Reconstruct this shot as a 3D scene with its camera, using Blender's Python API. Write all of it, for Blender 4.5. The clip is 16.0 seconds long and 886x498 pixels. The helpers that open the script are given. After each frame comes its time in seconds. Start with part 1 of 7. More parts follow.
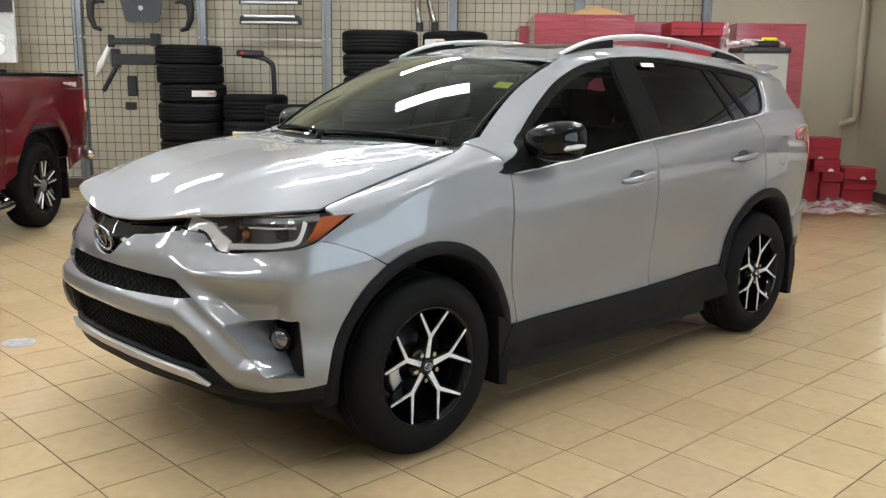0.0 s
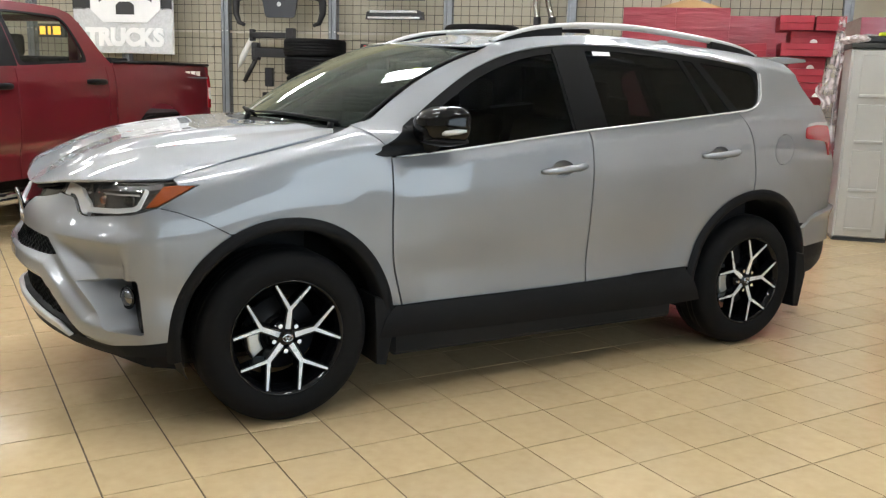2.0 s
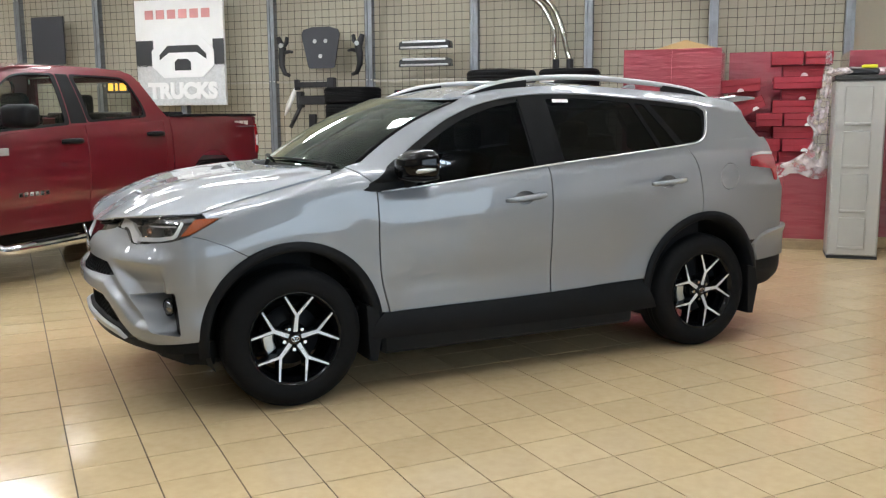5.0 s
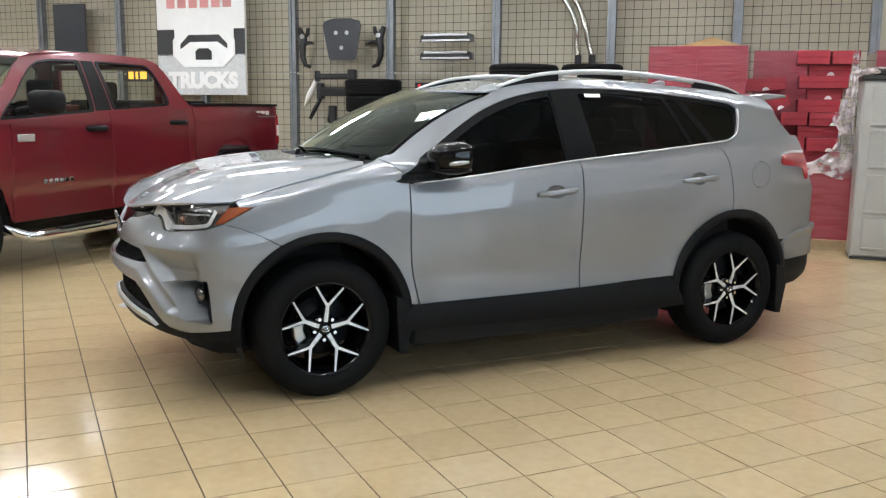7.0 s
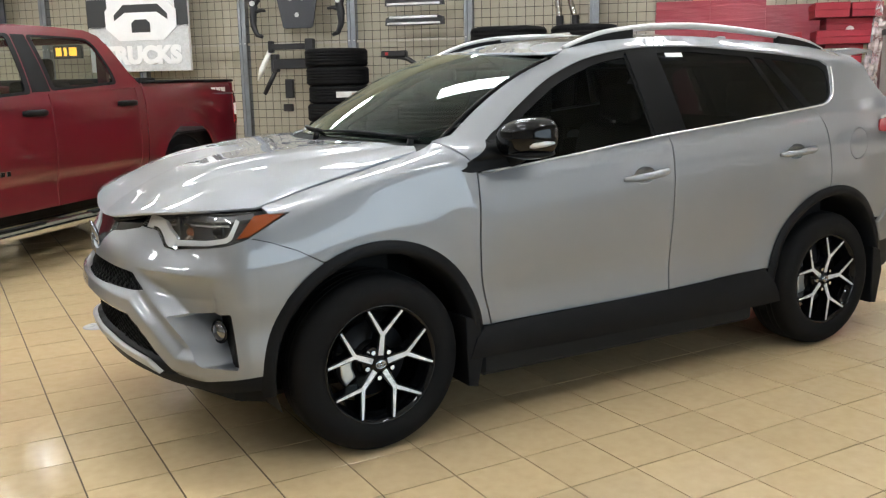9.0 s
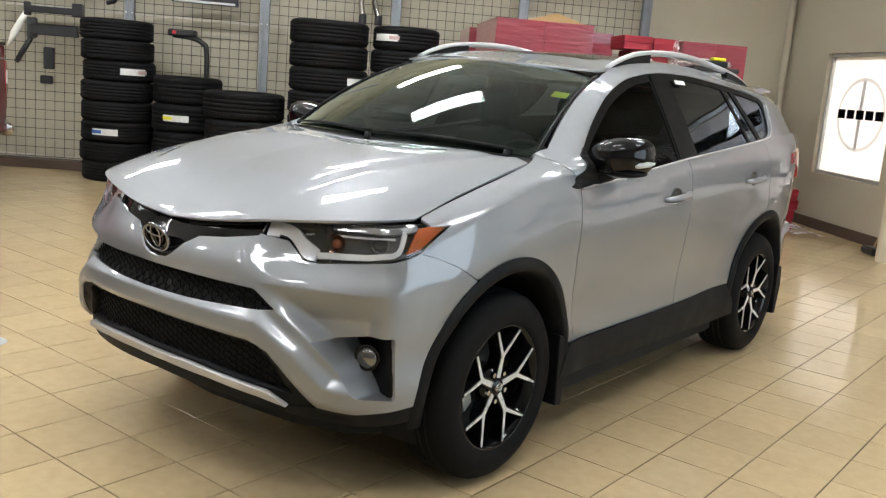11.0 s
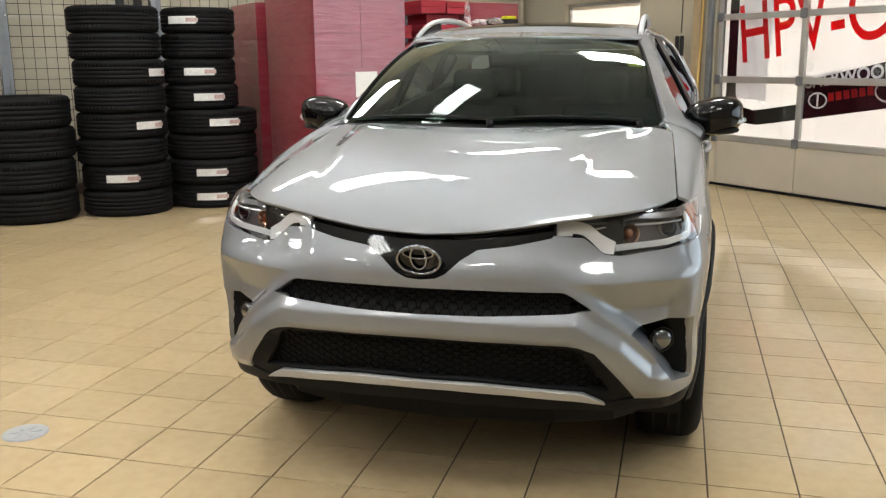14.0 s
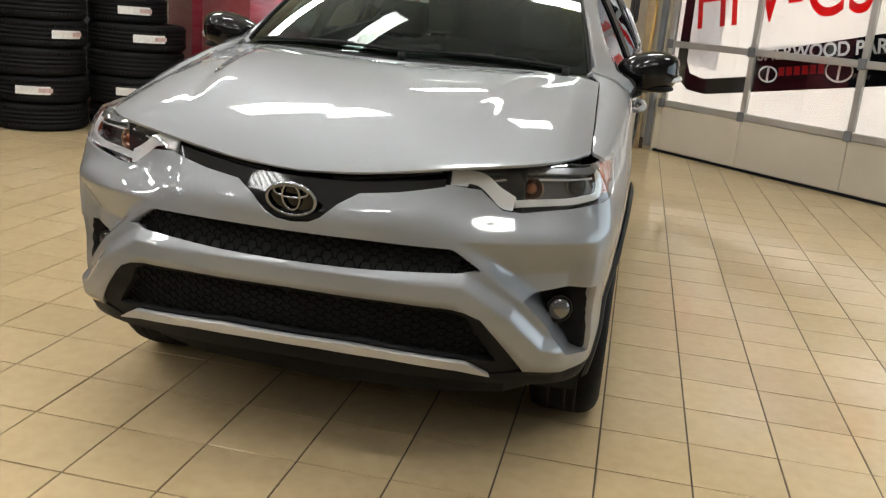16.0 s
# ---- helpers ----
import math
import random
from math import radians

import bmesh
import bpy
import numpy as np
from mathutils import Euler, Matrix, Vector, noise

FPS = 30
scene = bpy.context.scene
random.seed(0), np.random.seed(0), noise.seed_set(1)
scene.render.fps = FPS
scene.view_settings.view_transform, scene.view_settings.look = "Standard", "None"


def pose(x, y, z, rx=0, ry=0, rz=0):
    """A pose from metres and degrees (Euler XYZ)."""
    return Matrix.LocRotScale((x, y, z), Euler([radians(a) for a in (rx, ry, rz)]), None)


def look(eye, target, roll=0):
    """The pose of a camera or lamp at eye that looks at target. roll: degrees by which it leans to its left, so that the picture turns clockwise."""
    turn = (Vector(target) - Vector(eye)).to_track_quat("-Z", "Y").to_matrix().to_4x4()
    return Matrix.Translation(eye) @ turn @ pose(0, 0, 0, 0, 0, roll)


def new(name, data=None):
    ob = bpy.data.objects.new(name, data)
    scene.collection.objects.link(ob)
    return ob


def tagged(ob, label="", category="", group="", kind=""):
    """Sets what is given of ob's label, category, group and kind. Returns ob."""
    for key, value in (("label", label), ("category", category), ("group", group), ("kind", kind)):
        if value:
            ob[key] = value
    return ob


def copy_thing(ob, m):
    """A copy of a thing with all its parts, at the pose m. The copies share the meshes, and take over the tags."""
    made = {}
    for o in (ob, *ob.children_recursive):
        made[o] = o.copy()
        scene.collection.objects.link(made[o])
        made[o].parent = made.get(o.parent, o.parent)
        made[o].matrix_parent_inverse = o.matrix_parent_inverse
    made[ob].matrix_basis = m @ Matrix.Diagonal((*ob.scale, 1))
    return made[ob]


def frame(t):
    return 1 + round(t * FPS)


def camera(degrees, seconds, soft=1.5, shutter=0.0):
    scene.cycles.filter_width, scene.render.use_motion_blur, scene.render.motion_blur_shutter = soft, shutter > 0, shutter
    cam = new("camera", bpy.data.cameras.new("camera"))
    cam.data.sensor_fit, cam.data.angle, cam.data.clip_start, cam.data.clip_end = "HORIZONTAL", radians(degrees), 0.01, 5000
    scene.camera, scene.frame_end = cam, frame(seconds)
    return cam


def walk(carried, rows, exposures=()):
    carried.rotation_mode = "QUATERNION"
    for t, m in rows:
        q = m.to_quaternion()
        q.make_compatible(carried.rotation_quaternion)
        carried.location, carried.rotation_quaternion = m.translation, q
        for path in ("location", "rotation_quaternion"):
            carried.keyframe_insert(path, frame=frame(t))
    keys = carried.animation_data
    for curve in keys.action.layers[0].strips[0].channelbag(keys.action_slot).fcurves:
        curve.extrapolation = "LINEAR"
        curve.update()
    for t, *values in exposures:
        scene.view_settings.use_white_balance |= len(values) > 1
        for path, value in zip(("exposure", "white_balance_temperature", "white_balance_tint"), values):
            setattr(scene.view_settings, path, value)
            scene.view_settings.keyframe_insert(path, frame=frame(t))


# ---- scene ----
cam = camera(52.8, 16.0, soft=1.25)
PATH = [
    (0, (0.005, 0.04, 1.462), (1.367, 1.457, 1.092), 0.7),
    (0.5, (0.313, -0.155, 1.443), (1.603, 1.331, 1.083), 0.6),
    (1, (0.585, -0.346, 1.447), (1.749, 1.243, 1.099), -1.4),
    (1.5, (0.839, -0.687, 1.452), (1.877, 0.987, 1.105), -0.0),
    (2, (1.078, -0.847, 1.423), (2.06, 0.853, 1.044), 1.6),
    (2.5, (1.237, -1.027, 1.448), (2.109, 0.741, 1.108), 0.7),
    (3, (1.282, -1.328, 1.462), (2.093, 0.462, 1.089), 0.7),
    (3.5, (1.144, -1.482, 1.475), (1.993, 0.298, 1.145), 0.5),
    (6, (0.995, -1.893, 1.493), (1.859, -0.114, 1.194), -0.5),
    (6.5, (0.95, -1.747, 1.475), (1.794, 0.042, 1.181), 0.3),
    (7, (0.94, -1.745, 1.482), (1.784, 0.041, 1.167), 0.6),
    (7.5, (0.995, -1.626, 1.459), (1.824, 0.157, 1.09), 0.2),
    (8, (1.163, -1.263, 1.462), (1.977, 0.524, 1.083), 1.4),
    (8.5, (1.113, -0.922, 1.454), (1.967, 0.845, 1.066), 1.9),
    (9, (0.835, -0.565, 1.472), (1.809, 1.141, 1.093), -1.1),
    (9.2, (0.744, -0.423, 1.451), (1.742, 1.269, 1.076), -0.5),
    (11.3, (-0.538, 1.005, 1.467), (1.085, 2.113, 1.092), 3.4),
    (11.5, (-0.632, 1.196, 1.419), (1.023, 2.251, 1.037), 2.1),
    (12, (-0.935, 1.471, 1.46), (0.765, 2.453, 1.076), 0.7),
    (12.5, (-1.065, 1.878, 1.494), (0.732, 2.667, 1.108), 0.3),
    (13, (-1.238, 2.197, 1.481), (0.614, 2.847, 1.098), -0.4),
    (13.5, (-1.316, 2.428, 1.491), (0.572, 2.953, 1.088), 0.5),
    (14, (-1.24, 2.601, 1.479), (0.652, 3.098, 1.062), -0.5),
    (14.5, (-1.219, 2.687, 1.491), (0.703, 3.094, 1.114), 1.4),
    (15, (-1.234, 2.75, 1.485), (0.697, 3.076, 1.077), 0.9),
    (15.5, (-1.129, 2.711, 1.447), (0.792, 3.048, 1.003), 0.8),
    (16, (-0.886, 2.485, 1.407), (1.008, 2.858, 0.884), 5.0),
]
walk(cam, [(t, look(eye, target, roll)) for t, eye, target, roll in PATH],
     [(0, 0.0, 7000, 10), (3.5, 0.02, 7100, 10), (6, -0.16, 6620, 10), (9, -0.04, 7000, 10), (12, -0.05, 7000, 10), (14, -0.16, 7350, 10), (15.2, -0.28, 7450, 10), (16, -0.28, 7450, 10)])

# ---- light ----
UV = pose(0, 0, 0, 0, 0, -45)          # the room stands at 45 degrees to the tiles: u along the mesh wall, v towards it
U0, U1, V0, V1, CEIL = -13.5, 5.3, -7.0, 12.25, 6.2

world = bpy.data.worlds.new("sky")
scene.world = world
world.use_nodes = True
sky = world.node_tree.nodes.new("ShaderNodeTexSky")
sky.sky_type, sky.sun_disc = "NISHITA", False
sky.sun_elevation, sky.sun_rotation = radians(20), radians(120)
world.node_tree.links.new(sky.outputs[0], world.node_tree.nodes["Background"].inputs[0])
world.node_tree.nodes["Background"].inputs[1].default_value = 0.15

LAMP = 63.5
GV0, GV1, GZ0, GZ1 = -4.4, 2.75, 0.45, 3.2       # unseen glazed bay beside the sectional door, added for the car's cool reflections
bay = new("daylight", bpy.data.lights.new("daylight", "AREA"))
bay.data.shape, bay.data.size, bay.data.size_y = "RECTANGLE", GV1 - GV0, GZ1 - GZ0
bay.data.energy, bay.data.color = 225.0, (0.56, 0.78, 1.0)
bay.matrix_basis = UV @ look((U1 + 0.09, (GV0 + GV1) / 2, (GZ0 + GZ1) / 2), (U1 - 1, (GV0 + GV1) / 2, (GZ0 + GZ1) / 2))
scene.cycles.caustics_reflective = False
sun = new("sun", bpy.data.lights.new("sun", "SUN"))
sun.data.energy, sun.data.angle, sun.data.color = 5.0, radians(0.6), (1.0, 0.96, 0.90)
sun.matrix_basis = UV @ look((12, 4, 4.5), (0, 6, 0))

# ---- materials ----
def material(name):
    m = bpy.data.materials.new(name)
    m.use_nodes = True
    return m, m.node_tree.nodes, m.node_tree.links, m.node_tree.nodes["Principled BSDF"]


def setup(b, **values):
    for key, value in values.items():
        name = key.replace("_", " ")
        if isinstance(value, tuple):
            value = (*value, 1.0)
        b.inputs[name].default_value = value


def noisy(n, l, scale, detail=4.0, coords="Object", rough=0.55):
    """A noise value at a real-world scale (features per metre)."""
    tc, t = n.new("ShaderNodeTexCoord"), n.new("ShaderNodeTexNoise")
    t.inputs["Scale"].default_value, t.inputs["Detail"].default_value, t.inputs["Roughness"].default_value = scale, detail, rough
    l.new(tc.outputs[coords], t.inputs["Vector"])
    return t.outputs["Fac"]


def ramp(n, l, fac, stops):
    r = n.new("ShaderNodeValToRGB")
    while len(r.color_ramp.elements) < len(stops):
        r.color_ramp.elements.new(0.5)
    for e, (p, c) in zip(r.color_ramp.elements, stops):
        e.position, e.color = p, (*c, 1.0) if isinstance(c, tuple) else (c, c, c, 1.0)
    l.new(fac, r.inputs[0])
    return r.outputs[0]


def bumped(n, l, b, fac, strength, distance=0.002):
    bp = n.new("ShaderNodeBump")
    bp.inputs["Strength"].default_value, bp.inputs["Distance"].default_value = strength, distance
    l.new(fac, bp.inputs["Height"])
    l.new(bp.outputs[0], b.inputs["Normal"])


def shade(c, f):
    return tuple(min(1.0, x * f) for x in c)


def surface(name, colour, roughness, vary=0.15, scale=6.0, grain=60.0, bump=0.0, metallic=0.0, coat=0.0, rvary=0.1, specular=0.5):
    """Colour that drifts at two scales, roughness that drifts with it, fine relief."""
    m, n, l, b = material(name)
    setup(b, Metallic=metallic, Coat_Weight=coat)
    b.inputs["Coat Roughness"].default_value = 0.04
    b.inputs["Specular IOR Level"].default_value = specular
    big, small = noisy(n, l, scale), noisy(n, l, grain, 3.0)
    mix = n.new("ShaderNodeMath")
    mix.operation = "MULTIPLY_ADD"
    l.new(small, mix.inputs[0])
    mix.inputs[1].default_value = 0.4
    l.new(big, mix.inputs[2])
    c = ramp(n, l, mix.outputs[0], [(0.4, shade(colour, 1 - vary)), (1.0, shade(colour, 1 + vary))])
    l.new(c, b.inputs["Base Color"])
    r = ramp(n, l, mix.outputs[0], [(0.4, max(0.02, roughness - rvary)), (1.0, min(1.0, roughness + rvary))])
    l.new(r, b.inputs["Roughness"])
    if bump:
        bumped(n, l, b, small, bump)
    return m


def plain(name, colour, roughness, metallic=0.0, coat=0.0):
    m, n, l, b = material(name)
    setup(b, Base_Color=colour, Roughness=roughness, Metallic=metallic, Coat_Weight=coat)
    return m


def glowing(name, colour, strength):
    m, n, l, b = material(name)
    setup(b, Base_Color=colour, Roughness=0.5)
    b.inputs["Emission Color"].default_value = (*colour, 1)
    b.inputs["Emission Strength"].default_value = strength
    return m


def glass(name, colour, roughness=0.0, ior=1.45):
    m, n, l, b = material(name)
    setup(b, Base_Color=colour, Roughness=roughness, IOR=ior)
    b.inputs["Transmission Weight"].default_value = 1.0
    return m


def thin_glass(name, tint, ior=1.5, rise=3.2, sheen=(0.9, 0.9, 0.9), gain=0.95):
    """A single sheet: it reflects like glass and lets tinted light straight through."""
    m, n, l, b = material(name)
    n.remove(b)
    lw, tr, gl, mx = n.new("ShaderNodeLayerWeight"), n.new("ShaderNodeBsdfTransparent"), n.new("ShaderNodeBsdfGlossy"), n.new("ShaderNodeMixShader")
    tr.inputs[0].default_value = (*tint, 1)
    gl.inputs["Roughness"].default_value = 0.01
    gl.inputs["Color"].default_value = (*sheen, 1)
    low = 1.8 * ((ior - 1) / (ior + 1)) ** 2            # both faces of the sheet
    power, scale = n.new("ShaderNodeMath"), n.new("ShaderNodeMath")
    power.operation, scale.operation = "POWER", "MULTIPLY_ADD"
    power.inputs[1].default_value = rise
    scale.inputs[1].default_value, scale.inputs[2].default_value = gain - low, low
    scale.use_clamp = True
    l.new(lw.outputs["Facing"], power.inputs[0])
    l.new(power.outputs[0], scale.inputs[0])
    l.new(scale.outputs[0], mx.inputs[0])
    l.new(tr.outputs[0], mx.inputs[1])
    l.new(gl.outputs[0], mx.inputs[2])
    l.new(mx.outputs[0], n["Material Output"].inputs[0])
    return m


def tile_material():
    m, n, l, b = material("ceramic_tile")
    info = n.new("ShaderNodeObjectInfo")
    geo = n.new("ShaderNodeNewGeometry")
    tc = n.new("ShaderNodeTexCoord")
    add = n.new("ShaderNodeMath")
    l.new(info.outputs["Random"], add.inputs[0])
    l.new(geo.outputs["Random Per Island"], add.inputs[1])
    fr = n.new("ShaderNodeMath")
    fr.operation = "FRACT"
    l.new(add.outputs[0], fr.inputs[0])
    cloud = n.new("ShaderNodeTexNoise")
    cloud.noise_dimensions = "4D"
    cloud.inputs["Scale"].default_value, cloud.inputs["Detail"].default_value = 20.0, 6.0
    l.new(geo.outputs["Position"], cloud.inputs["Vector"])
    w = n.new("ShaderNodeMath")
    w.operation = "MULTIPLY"
    w.inputs[1].default_value = 37.0
    l.new(fr.outputs[0], w.inputs[0])
    l.new(w.outputs[0], cloud.inputs["W"])
    big = n.new("ShaderNodeTexNoise")
    big.inputs["Scale"].default_value = 0.7
    l.new(geo.outputs["Position"], big.inputs["Vector"])
    c1 = ramp(n, l, cloud.outputs["Fac"], [(0.28, (0.495, 0.368, 0.210)), (0.5, (0.525, 0.395, 0.230)), (0.72, (0.55, 0.418, 0.248))])
    hsv = n.new("ShaderNodeHueSaturation")
    l.new(c1, hsv.inputs["Color"])
    v = n.new("ShaderNodeMapRange")
    v.inputs[3].default_value, v.inputs[4].default_value = 0.945, 1.045
    l.new(fr.outputs[0], v.inputs[0])
    l.new(v.outputs[0], hsv.inputs["Value"])
    l.new(hsv.outputs[0], b.inputs["Base Color"])
    b.inputs["IOR"].default_value = 1.6
    l.new(ramp(n, l, big.outputs["Fac"], [(0.3, 0.085), (0.7, 0.165)]), b.inputs["Roughness"])
    fine = n.new("ShaderNodeTexNoise")
    fine.inputs["Scale"].default_value, fine.inputs["Detail"].default_value = 14.0, 3.0
    l.new(geo.outputs["Position"], fine.inputs["Vector"])
    bumped(n, l, b, fine.outputs["Fac"], 0.05, 0.004)
    return m


def paint(name, colour, metallic, roughness, flake=0.0, coat=1.5):
    m, n, l, b = material(name)
    setup(b, Base_Color=colour, Metallic=metallic, Roughness=roughness, Coat_Weight=1.0)
    b.inputs["Coat Roughness"].default_value = 0.015
    b.inputs["Coat IOR"].default_value = coat
    dirt = noisy(n, l, 3.0, 6.0)
    c = ramp(n, l, dirt, [(0.3, shade(colour, 1 - flake)), (0.7, shade(colour, 1 + flake))])
    l.new(c, b.inputs["Base Color"])
    l.new(ramp(n, l, dirt, [(0.35, roughness - 0.03), (0.75, roughness + 0.06)]), b.inputs["Roughness"])
    wave = noisy(n, l, 5.0, 1.0)
    bp = n.new("ShaderNodeBump")
    bp.inputs["Strength"].default_value, bp.inputs["Distance"].default_value = 0.012, 0.004
    l.new(wave, bp.inputs["Height"])
    l.new(bp.outputs[0], b.inputs["Coat Normal"])
    return m


def wrapped(name, colour):
    """Cardboard under stretch film: creases catch the light."""
    m, n, l, b = material(name)
    tc, mp, t = n.new("ShaderNodeTexCoord"), n.new("ShaderNodeMapping"), n.new("ShaderNodeTexNoise")
    mp.inputs["Scale"].default_value = (1.2, 1.2, 9.0)
    mp.inputs["Rotation"].default_value = (0.12, 0.08, 0)
    t.inputs["Scale"].default_value, t.inputs["Detail"].default_value, t.inputs["Distortion"].default_value = 2.2, 7.0, 0.6
    l.new(tc.outputs["Object"], mp.inputs[0])
    l.new(mp.outputs[0], t.inputs["Vector"])
    # pale streaks: the film's sheen and haze, put into the card's colour
    film = ramp(n, l, t.outputs["Fac"], [(0.36, shade(colour, 0.92)), (0.52, tuple(0.95 * c + 0.015 for c in colour)), (0.76, tuple(0.95 * c + 0.025 for c in colour))])
    l.new(film, b.inputs["Base Color"])
    setup(b, Roughness=0.34, Coat_Weight=1.0)
    b.inputs["Coat Roughness"].default_value = 0.09
    bumped(n, l, b, t.outputs["Fac"], 0.6, 0.02)
    return m


def film_material():
    """Loose clear stretch film."""
    m, n, l, b = material("stretch_film")
    n.remove(b)
    tr, gl, df, m1, m2 = (n.new("ShaderNode" + k) for k in ("BsdfTransparent", "BsdfGlossy", "BsdfDiffuse", "MixShader", "MixShader"))
    gl.inputs["Roughness"].default_value = 0.25
    df.inputs[0].default_value = (0.74, 0.65, 0.66, 1)
    fac = ramp(n, l, noisy(n, l, 9.0, 6.0), [(0.38, 0.15), (0.62, 0.8)])
    m1.inputs[0].default_value = 0.78
    l.new(gl.outputs[0], m1.inputs[1])
    l.new(df.outputs[0], m1.inputs[2])
    l.new(fac, m2.inputs[0])
    l.new(tr.outputs[0], m2.inputs[1])
    l.new(m1.outputs[0], m2.inputs[2])
    l.new(m2.outputs[0], n["Material Output"].inputs[0])
    return m


def banner_material(name, colour):
    """Thin vinyl sheet with daylight behind it."""
    m, n, l, b = material(name)
    n.remove(b)
    tl, df, mx = n.new("ShaderNodeBsdfTranslucent"), n.new("ShaderNodeBsdfDiffuse"), n.new("ShaderNodeMixShader")
    mx.inputs[0].default_value = 0.8
    c = ramp(n, l, noisy(n, l, 1.5), [(0.3, shade(colour, 0.93)), (0.7, colour)])
    for s, k in ((df, 1), (tl, 2)):
        l.new(c, s.inputs[0])
        l.new(s.outputs[0], mx.inputs[k])
    l.new(mx.outputs[0], n["Material Output"].inputs[0])
    return m


